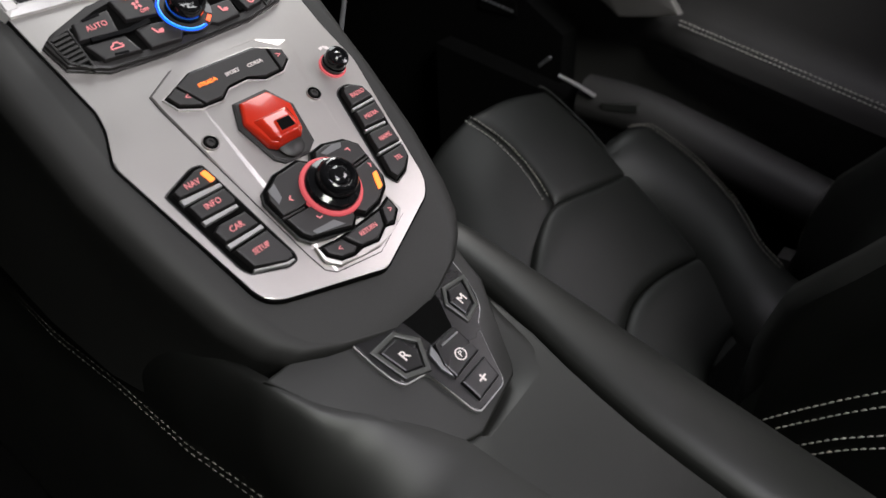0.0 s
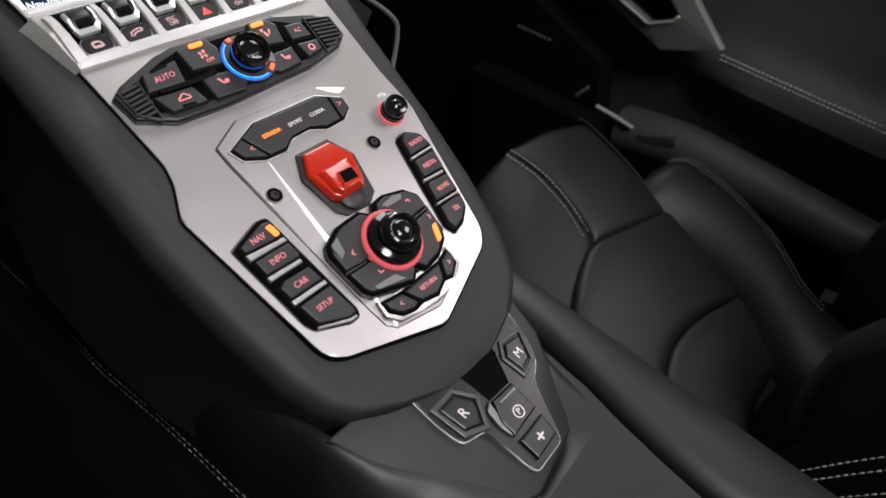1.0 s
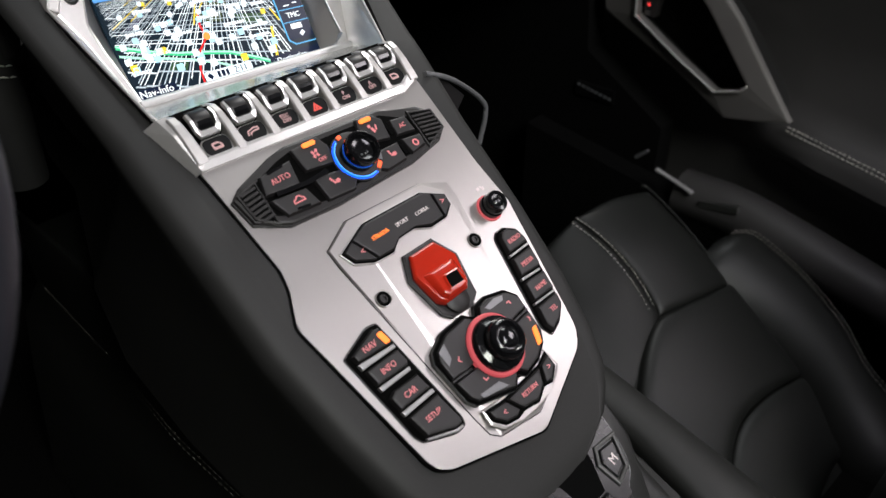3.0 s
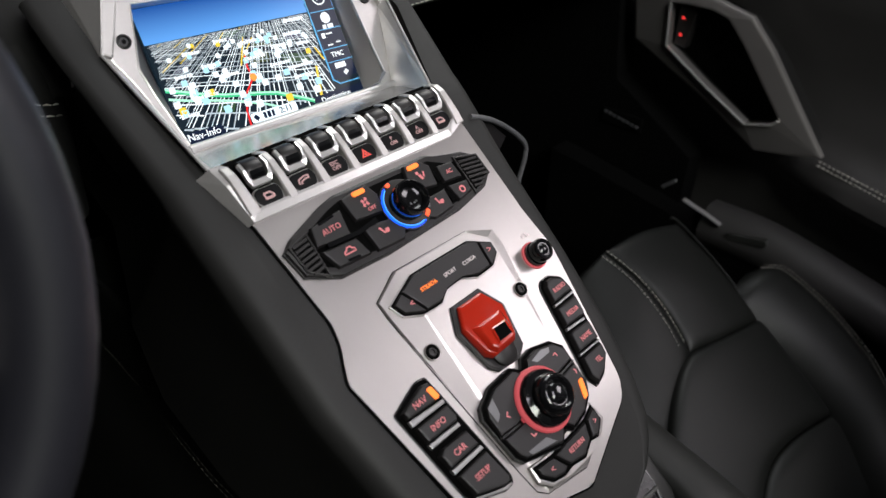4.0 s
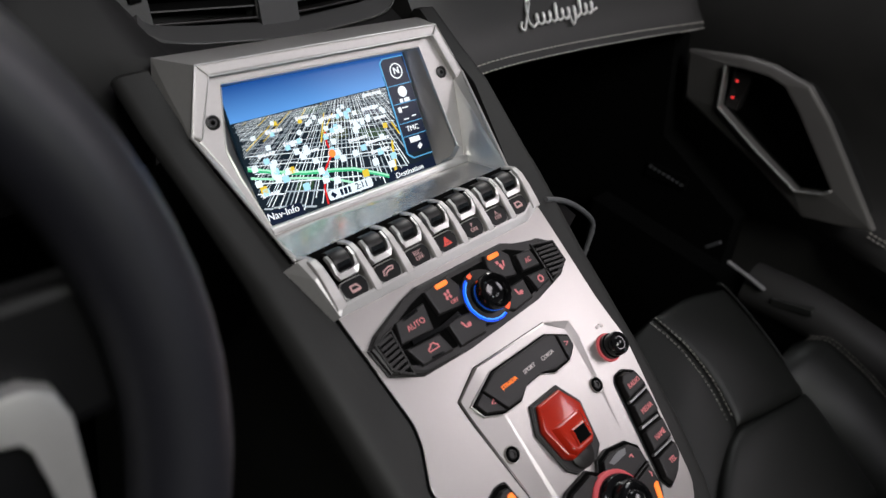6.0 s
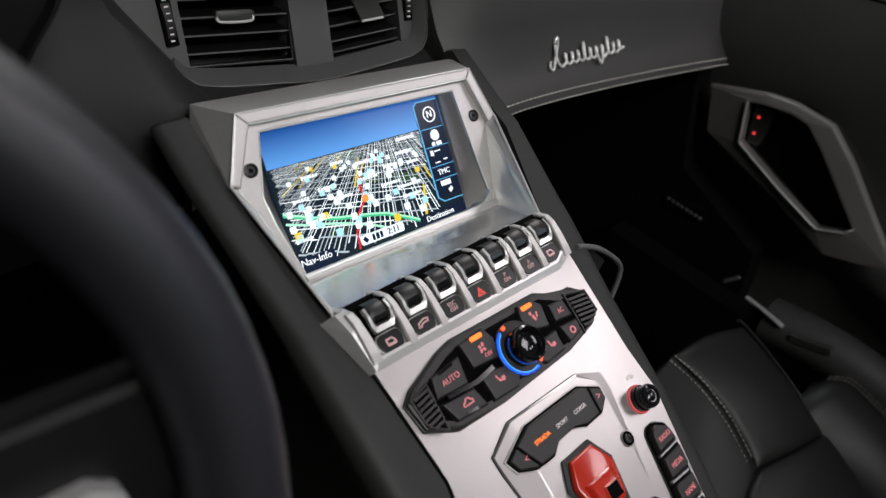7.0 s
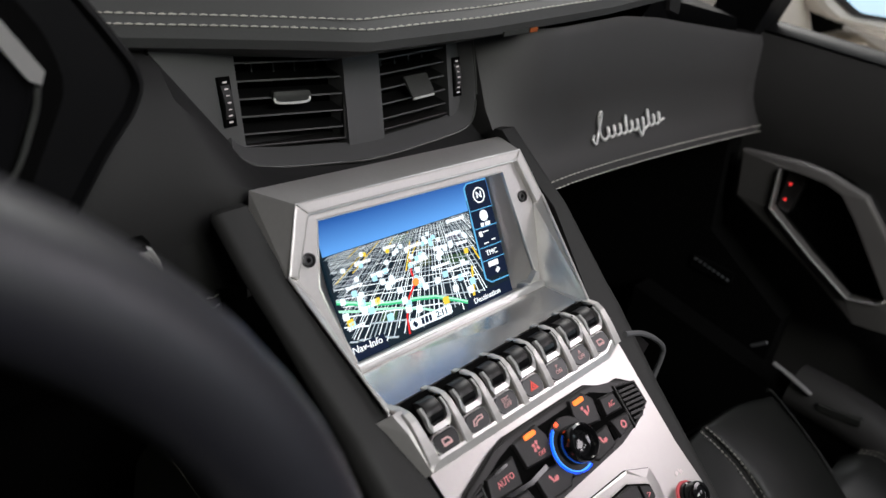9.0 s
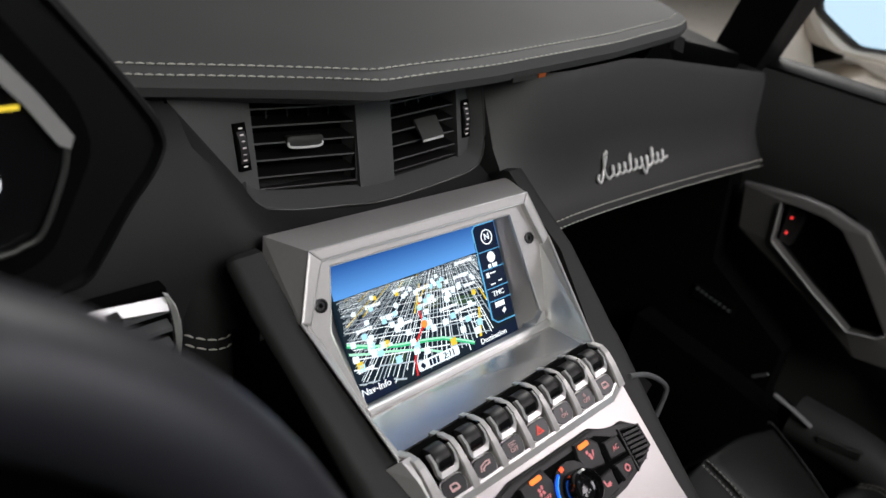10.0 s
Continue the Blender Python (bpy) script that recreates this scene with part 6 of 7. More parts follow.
for i in range(10):
    tall = (0, 0, 0, 0.006, 0, 0, -0.006, 0.006, 0, 0.001)[i]
    for k in range(6):
        a = 2 * math.pi * k / 6
        h = 0.0044 * (1 - math.cos(a)) + (tall * max(0, -math.cos(a)) if tall > 0 else tall * max(0, math.cos(a)))
        flour.append((0.2625 + 0.0097 * (i + k / 6) + 0.0030 * math.sin(a) + 0.12 * h, 0.6388 + h))
flour.append((0.3630, 0.6420))
flour = [(x, z - 0.0012 - 0.03 * (x - 0.24)) for x, z in flour]
flour = [(x, (0.277 + 0.14 * (z - 0.649) if z > 0.649 else 0.277 - 0.53 * (0.649 - z)) - 0.0012, z) for x, z in flour]
part("flourish", tube(smooth_line(flour, 4), 0.0014, 8), SCRIPT, badge, "wavy line painted near-white for its polished shine", smooth=True)

# vent on the driver's side
dv = Thing("side_vent", WORLD, (-0.19, 0.29, 0.64), "chrome-framed side air vent in the driver's dashboard", "air vent")
# chrome bars drawn near-white, with the reflection as their colour
part("frame_top", slab([Vector((-0.214, 0.2955, 0.6595)), Vector((-0.168, 0.2905, 0.6560)), Vector((-0.1690, 0.2850, 0.6495)), Vector((-0.185, 0.2870, 0.6510)), Vector((-0.214, 0.2910, 0.6545))], 0.004, (0, 0.7, -0.7)), SCRIPT, dv, "top bar painted near-white for chrome's bright reflection")
part("frame_side", loft([[(x - 0.0022 * k, y, z), (x, y - 0.003, z), (x + 0.0018 * k, y + 0.001, z), (x - 0.0008, y + 0.004, z)] for x, y, z, k in ((-0.1690, 0.286, 0.6600, 0.6), (-0.1655, 0.286, 0.650, 1.0), (-0.1635, 0.287, 0.637, 1.3), (-0.1625, 0.289, 0.624, 1.2), (-0.1630, 0.292, 0.611, 0.6), (-0.1640, 0.295, 0.604, 0.2))]), SCRIPT, dv, "curved side blade painted near-white for chrome's reflection", smooth=True)
part("knob", box(-0.203, -0.196, 0.284, 0.292, 0.649, 0.656, 0.001), BLACK, dv, "small black stop")
part("cavity", slab([Vector((-0.23, 0.304, 0.656)), Vector((-0.165, 0.296, 0.658)), Vector((-0.162, 0.300, 0.60)), Vector((-0.23, 0.31, 0.59))], 0.01, (0, 1, 0)), VOID, dv)
for i in range(3):
    part("slat", slab([Vector((-0.197, 0.294, 0.645 - i * 0.014)), Vector((-0.166, 0.290, 0.647 - i * 0.014)), Vector((-0.166, 0.290, 0.644 - i * 0.014)), Vector((-0.197, 0.294, 0.642 - i * 0.014))], 0.008, (0, 1, 0.2)), BUTTON_EDGE, dv)

# ---- instrument cluster ----
def upright(pts, y0, y1):
    bm = bmesh.new()
    a = [bm.verts.new((x, y0, z)) for x, z in pts]
    b = [bm.verts.new((x, y1, z)) for x, z in pts]
    bm.faces.new(a)
    bm.faces.new(b[::-1])
    for i in range(len(a)):
        j = (i + 1) % len(a)
        bm.faces.new((a[i], b[i], b[j], a[j]))
    return bm


cl = Thing("instrument_cluster", WORLD, (-0.36, 0.32, 0.75), "hooded instrument cluster with silver trim behind the wheel", "instrument cluster")
hood = rounded([(-0.62, 0.870), (-0.232, 0.868), (-0.2072, 0.8359), (-0.195, 0.8172), (-0.1814, 0.7962), (-0.170, 0.7762), (-0.1675, 0.764), (-0.1741, 0.7501), (-0.1889, 0.7335), (-0.215, 0.6960), (-0.62, 0.69)], 0.010, 4)
throat = rounded([(-0.62, 0.858), (-0.243, 0.856), (-0.2175, 0.8340), (-0.1965, 0.8075), (-0.1800, 0.7740), (-0.1800, 0.7625), (-0.1935, 0.7440), (-0.222, 0.7060), (-0.62, 0.70)], 0.010, 4)
crease = inset(hood, 0.0065)
rings = [[(x, y, z) for x, z in o] for o, y in ((hood, 0.50), (hood, 0.268), (inset(hood, 0.0012), 0.2625), (inset(hood, 0.0040), 0.2605), (crease, 0.2650))]
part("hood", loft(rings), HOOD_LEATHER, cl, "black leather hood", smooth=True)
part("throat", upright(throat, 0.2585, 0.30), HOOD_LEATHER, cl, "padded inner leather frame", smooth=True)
face_in = rounded([(-0.60, 0.836), (-0.246, 0.832), (-0.222, 0.792), (-0.218, 0.774), (-0.240, 0.733), (-0.258, 0.728), (-0.60, 0.726)], 0.006, 3)
part("recess", upright(inset(face_in, -0.012), 0.256, 0.263), VOID, cl, "dark recess")
part("display", upright(face_in, 0.253, 0.2565), GLOSS, cl, "dark instrument display")
part("trim", upright([(-0.262, 0.852), (-0.2369, 0.8195), (-0.2274, 0.8045), (-0.2157, 0.7830), (-0.2180, 0.7775), (-0.2225, 0.7800), (-0.2320, 0.7985), (-0.2420, 0.8135), (-0.268, 0.846)], 0.247, 0.256), ALU_LIGHT, cl, "satin silver upper trim")
part("trim", tube(smooth_line([(-0.2190, 0.250, 0.776), (-0.2225, 0.250, 0.764), (-0.2345, 0.250, 0.7400), (-0.2440, 0.250, 0.7352), (-0.2532, 0.250, 0.7335), (-0.30, 0.250, 0.733)], 4), 0.0014, 10), TAB_GREY, cl, "thin lower trim line", smooth=True)
part("gauge_mark", upright([(-0.262, 0.7990), (-0.2335, 0.7982), (-0.2335, 0.7965), (-0.262, 0.7972)], 0.2515, 0.2535), MAP_YELLOW, cl, "lit yellow gauge line")
part("gauge_mark", upright(rounded([(-0.28, 0.779), (-0.2490, 0.777), (-0.2455, 0.766), (-0.2490, 0.760), (-0.28, 0.758)], 0.004, 3), 0.2515, 0.2535), TEXT_WHITE, cl, "lit white gauge segment")

# ---- steering wheel ----
WH = Matrix.Translation((-0.393, 0.032, 0.690)) @ Matrix.Rotation(radians(90 - 15.3), 4, "X")
wheel = Thing("steering_wheel", WH, (0, 0, 0), "black leather steering wheel with silver spoke trim", "steering wheel")
ringpts = []
for i in range(72):
    a = 2 * math.pi * i / 72
    r = 0.166 * (1 if math.sin(a) > -0.8 else 0.8 / -math.sin(a))
    ringpts.append((r * math.cos(a), r * math.sin(a), 0))
bm = bmesh.new()
rr = []
for i, (x, y, _) in enumerate(ringpts):
    d = Vector((x, y, 0)).normalized()
    rr.append([Vector((x, y, 0)) + d * (0.0165 * math.cos(b)) + Vector((0, 0, 0.0185 * math.sin(b))) for b in [2 * math.pi * k / 16 for k in range(16)]])
rr.append(rr[0])
part("rim", loft(rr, caps=False), WHEEL_LEATHER, wheel, "thick leather rim", smooth=True)
part("hub", prism(rounded(mm([(-70, 30), (-45, 55), (45, 55), (70, 30), (60, -30), (30, -60), (-30, -60), (-60, -30)]), 0.02, 4), -0.03, 0.008, 0.008), HOOD_LEATHER, wheel, "padded centre boss", smooth=True)
for s in (-1, 1):
    part("spoke", prism(mm([(s * 55, 28), (s * 155, 22), (s * 152, -22), (s * 55, -18)]), -0.022, -0.006, 0.004), HOOD_LEATHER, wheel)
    part("spoke_trim", prism([(s * a / 1000, b / 1000) for a, b in ((96, 2), (127, 1), (134, -4), (136, -14), (131, -60), (122, -60), (126, -17), (123, -11), (96, -9))], -0.012, 0.002, 0.003), ALU_LIGHT, wheel, "curved silver spoke trim", smooth=True)
    part("spoke_pad", prism([(s * a / 1000, b / 1000) for a, b in ((60, -6), (124, -8), (127, -16), (122, -62), (60, -40))], -0.016, -0.005, 0.003), HOOD_LEATHER, wheel, "dark padded spoke centre", smooth=True)
part("spoke", prism(mm([(-22, -50), (22, -50), (16, -130), (-16, -130)]), -0.022, -0.006, 0.004), HOOD_LEATHER, wheel)

part("column", loft([[(0.045 * math.cos(2 * math.pi * i / 16), 0.045 * math.sin(2 * math.pi * i / 16), z) for i in range(16)] for z in (-0.34, -0.02)]), BLACK, wheel, "black steering column shroud", smooth=True)

# ---- passenger seat ----
seat = Thing("passenger_seat", WORLD, (0.40, -0.1, 0.03), "black leather bucket seat with pale double stitching", "seat")


def cushion(low, right, top, left, puff, roll=0.016, crown=0.004, skirt=0.08, n=22):
    """An upholstered panel between four soft seams, rolled down at its edges and slightly crowned."""
    def even(line):
        pts = smooth_line(line, 8)
        runs = [0.0]
        for a, b in zip(pts, pts[1:]):
            runs.append(runs[-1] + (b - a).length)
        out, k = [], 0
        for i in range(n + 1):
            want = runs[-1] * (0.5 - 0.5 * math.cos(math.pi * i / n))
            while k < len(pts) - 2 and runs[k + 1] < want:
                k += 1
            out.append(pts[k].lerp(pts[k + 1], min(1, (want - runs[k]) / max(1e-9, runs[k + 1] - runs[k]))))
        return out

    lo, ri, to, le = even(low), even(right), even(top), even(left)
    a, b, c, d = lo[0], lo[-1], to[-1], to[0]
    nrm = (b - a).cross(d - a).normalized()
    wide = 0.5 * ((b - a).length + (c - d).length)
    tall = 0.5 * ((d - a).length + (c - b).length)

    def ease(q):
        q = min(1, q / roll)
        return (1 - (1 - q) ** 2.4) ** (1 / 2.4)

    bm = bmesh.new()
    g = []
    for i in range(n + 1):
        v = 0.5 - 0.5 * math.cos(math.pi * i / n)
        row = []
        for j in range(n + 1):
            u = 0.5 - 0.5 * math.cos(math.pi * j / n)
            p = (1 - v) * lo[j] + v * to[j] + (1 - u) * le[i] + u * ri[i] - ((1 - u) * (1 - v) * a + u * (1 - v) * b + (1 - u) * v * d + u * v * c)
            h = puff * ease(min(u, 1 - u) * wide) * ease(min(v, 1 - v) * tall) + crown * 16 * u * (1 - u) * v * (1 - v)
            row.append(bm.verts.new(p + nrm * h))
        g.append(row)
    for i in range(n):
        for j in range(n):
            bm.faces.new((g[i][j], g[i][j + 1], g[i + 1][j + 1], g[i + 1][j]))
    rim = [g[0][j] for j in range(n)] + [g[i][n] for i in range(n)] + [g[n][j] for j in range(n, 0, -1)] + [g[i][0] for i in range(n, 0, -1)]
    base = [bm.verts.new(v.co - nrm * skirt) for v in rim]
    m = len(rim)
    for i in range(m):
        bm.faces.new((rim[i], base[i], base[(i + 1) % m], rim[(i + 1) % m]))
    bm.faces.new(base)
    return bm


SJ, SB, SC, SD = (0.335, -0.008, 0.2590), (0.452, -0.036, 0.2510), (0.473, 0.095, 0.3170), (0.347, 0.120, 0.3250)
SP, SQ = (0.4290, -0.147, 0.1920), (0.4350, -0.222, 0.1540)
SEAM_A = [SP, (0.366, -0.131, 0.197), (0.315, -0.126, 0.197), (0.275, -0.134, 0.191), (0.225, -0.156, 0.177)]
SEAM_B = [SQ, (0.368, -0.215, 0.154), (0.324, -0.216, 0.151), (0.287, -0.223, 0.145), (0.245, -0.238, 0.136)]
SIDE_SEAM = [SJ, (0.347, 0.030, 0.2820), (0.351, 0.065, 0.3020), SD]
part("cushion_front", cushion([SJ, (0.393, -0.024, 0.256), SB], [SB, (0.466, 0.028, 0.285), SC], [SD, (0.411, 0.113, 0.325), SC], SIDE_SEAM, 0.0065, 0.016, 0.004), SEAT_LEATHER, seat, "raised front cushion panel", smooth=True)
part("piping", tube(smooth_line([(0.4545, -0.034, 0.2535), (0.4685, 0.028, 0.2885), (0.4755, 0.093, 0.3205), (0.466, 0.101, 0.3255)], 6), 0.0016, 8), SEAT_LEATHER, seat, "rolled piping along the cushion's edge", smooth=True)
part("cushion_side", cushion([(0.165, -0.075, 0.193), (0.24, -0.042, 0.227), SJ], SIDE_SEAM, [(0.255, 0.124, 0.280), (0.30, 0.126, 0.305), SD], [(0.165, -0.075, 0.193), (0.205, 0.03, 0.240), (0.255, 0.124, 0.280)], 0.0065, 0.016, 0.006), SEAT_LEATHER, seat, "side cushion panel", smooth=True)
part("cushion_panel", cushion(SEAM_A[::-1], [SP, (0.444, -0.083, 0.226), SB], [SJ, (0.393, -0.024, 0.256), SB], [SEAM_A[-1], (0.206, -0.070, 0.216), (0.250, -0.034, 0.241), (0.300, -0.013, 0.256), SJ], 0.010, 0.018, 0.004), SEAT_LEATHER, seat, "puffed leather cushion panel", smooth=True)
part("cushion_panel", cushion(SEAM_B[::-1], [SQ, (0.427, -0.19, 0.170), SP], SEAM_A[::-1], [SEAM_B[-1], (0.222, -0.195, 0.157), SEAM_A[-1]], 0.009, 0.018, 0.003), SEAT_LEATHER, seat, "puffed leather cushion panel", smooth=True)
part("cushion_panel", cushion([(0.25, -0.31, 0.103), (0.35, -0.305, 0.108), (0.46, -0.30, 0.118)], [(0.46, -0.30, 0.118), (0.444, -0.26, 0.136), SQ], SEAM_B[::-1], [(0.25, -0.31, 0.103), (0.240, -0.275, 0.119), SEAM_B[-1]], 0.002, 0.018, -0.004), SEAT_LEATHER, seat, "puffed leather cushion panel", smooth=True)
part("cushion_side", pad([(0.150, -0.30, 0.105), (0.212, -0.29, 0.110), (0.186, -0.16, 0.170), (0.190, -0.05, 0.205)], 0.01, 0.08), SEAT_LEATHER, seat, "side cushion panel", smooth=True)
part("side_bolster", loft([[(x + dx, y, z + dz) for dx, dz in ((-0.090, -0.040), (-0.072, -0.010), (-0.040, 0.010), (-0.010, 0.019), (0.008, 0.017), (0.020, 0.004), (0.026, -0.02), (0.026, -0.12), (-0.090, -0.12))]
                           for x, y, z in ((0.492, 0.004, 0.256), (0.505, -0.008, 0.266), (0.514, -0.0219, 0.268), (0.5215, -0.0346, 0.2637), (0.5220, -0.0734, 0.2474), (0.5162, -0.1063, 0.2336), (0.4996, -0.1503, 0.2151), (0.480, -0.178, 0.2034), (0.462, -0.2002, 0.1941), (0.450, -0.2329, 0.1804), (0.445, -0.285, 0.158))]), SEAT_LEATHER, seat, "raised outer bolster", smooth=True)
ridge = [(0.512, -0.008, 0.2860), (0.521, -0.0219, 0.2880), (0.5285, -0.0346, 0.2837), (0.5290, -0.0734, 0.2674), (0.5232, -0.1063, 0.2536), (0.5066, -0.1503, 0.2351), (0.487, -0.178, 0.2234), (0.469, -0.2002, 0.2141), (0.457, -0.2329, 0.2004)]
part("stitching", stitches([ridge, [(x - 0.010, y, z + 0.0018) for x, y, z in ridge]], 0.0042, 0.0018, 0.0006), THREAD_DIM, seat, "double row of thread on the bolster", kind="stuff")
front = [(x, y, z + 0.0062) for x, y, z in ((0.347, 0.116, 0.3235), (0.351, 0.090, 0.3130), (0.351, 0.065, 0.3020), (0.347, 0.030, 0.2820), (0.335, -0.004, 0.2610))]
part("stitching", stitches([[(x - 0.003, y, z + 0.0015) for x, y, z in front], [(x - 0.012, y, z - 0.0005) for x, y, z in front]], 0.0038, 0.0018, 0.00065), SEAT_THREAD, seat, "double row of thread on the cushion", kind="stuff")
part("base", loft([[(0.21, 0.095, z), (0.47, 0.085, z), (0.55, 0.0, z), (0.52, -0.32, z), (0.20, -0.32, z)] for z in (0.04, 0.15)]), VOID, seat, "dark seat base")
prof = [(-0.236, 0.10), (-0.232, 0.17), (-0.234, 0.235), (-0.246, 0.290), (-0.285, 0.345), (-0.34, 0.43), (-0.42, 0.60), (-0.50, 0.80), (-0.58, 0.80), (-0.50, 0.40), (-0.40, 0.10)]
rings = []
for x, back in ((0.262, 0.045), (0.268, 0.030), (0.285, 0.020), (0.31, 0.022), (0.335, 0.045), (0.37, 0.062), (0.42, 0.062), (0.455, 0.045), (0.475, 0.012), (0.495, 0.0), (0.520, 0.0), (0.545, 0.012), (0.556, 0.035), (0.560, 0.06)):
    rings.append([(x, y - (back if i < 8 else 0), z) for i, (y, z) in enumerate(prof)])
part("backrest", loft(rings), SEAT_LEATHER, seat, "curved leather backrest", smooth=True)
bl = []
for pts in ([(-0.276, 0.157), (-0.315, 0.205), (-0.362, 0.257), (-0.42, 0.31)], [(-0.283, 0.148), (-0.322, 0.194), (-0.368, 0.244), (-0.43, 0.30)], [(-0.317, 0.155), (-0.345, 0.186), (-0.375, 0.213), (-0.44, 0.27)], [(-0.327, 0.149), (-0.354, 0.178), (-0.385, 0.205), (-0.45, 0.262)]):
    bl.append([(0.2605, y, z) for y, z in pts])
part("stitching", stitches(bl, 0.0052, 0.0024, 0.0008), THREAD, seat, "two double rows of pale thread on the backrest flank", kind="stuff")
part("backrest_flank", slab([Vector((0.2625, -0.262, 0.10)), Vector((0.2625, -0.262, 0.17)), Vector((0.2625, -0.30, 0.28)), Vector((0.2625, -0.50, 0.60)), Vector((0.2625, -0.56, 0.40)), Vector((0.2625, -0.45, 0.10))], 0.004, (1, 0, 0)), SEAT_LEATHER, seat, "leather backrest flank")
edge_line = [(0.507, -0.2335, 0.162), (0.507, -0.2315, 0.20), (0.507, -0.2335, 0.24), (0.507, -0.2455, 0.289), (0.507, -0.285, 0.344), (0.507, -0.34, 0.429)]
part("stitching", stitches([edge_line], 0.0040, 0.0020, 0.0006), THREAD_DIM, seat, "single row of thread on the backrest edge", kind="stuff")
buckle = Thing("belt_buckle", WORLD, (0.485, -0.235, 0.19), "black plastic seat belt buckle beside the seat", "belt buckle")
part("body", loft([[(0.476 + dx, -0.228 + dy, z) for dx, dy in ((-0.012, -0.007), (0.012, -0.007), (0.012, 0.007), (-0.012, 0.007))] for z in (0.15, 0.205)]), BLACK, buckle)

# ---- passenger door ----
door = Thing("passenger_door", WORLD, (0.64, -0.1, 0.2), "black leather passenger door with a silver pull frame", "door")


def arm_z(y):
    return 0.378 + 0.2 * min(y, 0.0)


rings = []
for y in (-1.0, -0.7, -0.5, -0.3, -0.15, -0.05, -0.01, 0.03, 0.08, 0.14, 0.20, 0.27, 0.31, 0.33):
    a = arm_z(y)
    k = max(0, min(1, (0.06 - y) / 0.08))
    top = 0.684 + 0.03 * min(0, y - 0.3)
    rings.append([(0.700, y, top - 0.03), (0.688, y, top - 0.002), (0.668, y, top - 0.008), (0.652, y, top - 0.04), (0.643, y, top - 0.09), (0.648, y, 0.55), (0.662, y, 0.49), (0.668 - 0.008 * k, y, a + 0.04), (0.660 - 0.016 * k, y, a + 0.012), (0.655 - 0.026 * k, y, a + 0.004),
                  (0.652 - 0.0315 * k, y, a - 0.010), (0.652 - 0.0355 * k, y, a - 0.024), (0.655 - 0.033 * k, y, a - 0.036), (0.662, y, a - 0.05), (0.655, y, 0.24), (0.640, y, 0.10), (0.640, y, 0.0), (0.74, y, 0.0)])
part("panel", loft(rings), DASH_LEATHER, door, "leather door panel with armrest", smooth=True)
seal = [(y, 0.684 + 0.03 * min(0, y - 0.3)) for y in (-1.0, -0.5, 0.0, 0.3, 0.33)]
part("window_seal", loft([[(0.704, y, z - 0.032), (0.704, y, z + 0.002), (0.690, y, z + 0.006), (0.674, y, z + 0.002), (0.668, y, z - 0.004), (0.690, y, z - 0.02)] for y, z in seal]), HOOD_LEATHER, door, "black rubber window seal", smooth=True)
DOORM = Matrix(((0, 0, -1, 0.612), (-1, 0, 0, 0), (0, 1, 0, 0), (0, 0, 0, 1)))
pull = Thing("door_pull", DOORM, (-0.12, 0.48, 0), "satin silver faceted door pull frame on the door", "door handle")
p_out = [(-y, z) for y, z in ((0.2760, 0.5420), (0.1990, 0.5525), (0.1640, 0.5515), (0.1150, 0.5395), (0.0800, 0.5050), (-0.0090, 0.3955), (0.0280, 0.3860), (0.0726, 0.3780), (0.1488, 0.4230), (0.2650, 0.4790))]
p_in = [(-y, z) for y, z in ((0.2200, 0.5370), (0.1960, 0.5390), (0.1640, 0.5385), (0.1420, 0.5325), (0.1180, 0.5080), (0.0510, 0.4275), (0.0580, 0.4200), (0.0900, 0.4110), (0.1490, 0.4430), (0.2150, 0.4830))]
part("pull_frame", ring_prism(p_out, p_in, -0.008, 0.003, 0.003, 0.007), ALU, pull, "faceted satin silver frame")
part("backing", ring_prism(inset(p_out, 0.010), inset(p_in, -0.004), -0.060, -0.008), LEATHER, pull, "dark leather support behind the frame")
part("pull_lip", tube([Vector((x, y, 0.0085)) for x, y in (p_in[-1], p_in[0])] , 0.0018, 8), ALU_LIGHT, pull, "bright inner edge")
part("pull_lip", tube([Vector((x, y, 0.0085)) for x, y in p_in[5:10]], 0.0020, 8), ALU_LIGHT, pull, "bright inner edge")
# black slab whose colour gives the shade behind the pull frame
part("recess", prism(inset(p_in, -0.004), -0.045, -0.022), VOID, pull, "black slab standing for the shade behind the frame")
lock = Thing("door_lock_switch", DOORM, (-0.198, 0.511, -0.015), "black door lock switch with two red lights", "switch")
part("body", prism([(-0.212, 0.482), (-0.196, 0.480), (-0.1885, 0.526), (-0.1915, 0.531), (-0.213, 0.533)], -0.024, -0.006, 0.002), BLACK, lock)
for z in (0.5180, 0.4960):
    part("light", prism(disc(-0.2052, z, 0.0021, 14), -0.0075, -0.0055), DOOR_RED, lock, "red light")
part("stitching", stitches([[(0.6285, y / 100, arm_z(y / 100) + 0.0052) for y in range(-66, 1, 6)], [(0.6258, y / 100, arm_z(y / 100) + 0.0006) for y in range(-66, 1, 6)]], 0.0042, 0.0018, 0.0009), THREAD, door, "double row of pale thread on the armrest", kind="stuff")
part("armrest_groove", tube([(0.634, 0.0, 0.336), (0.632, -0.25, 0.293), (0.632, -0.6, 0.22)], 0.0035, 8), BLACK, door, "dark groove trim under the armrest", smooth=True)

sill = Thing("door_sill", WORLD, (0.58, -0.2, 0.2), "padded black leather door sill beside the seat", "sill")
part("roll", tube(smooth_line([(0.595, 0.10, 0.262), (0.593, 0.02, 0.262), (0.590, -0.06, 0.248), (0.588, -0.25, 0.205), (0.588, -0.6, 0.13)], 5), 0.034, 16, 1.0), DASH_LEATHER, sill, "rounded leather roll", smooth=True)
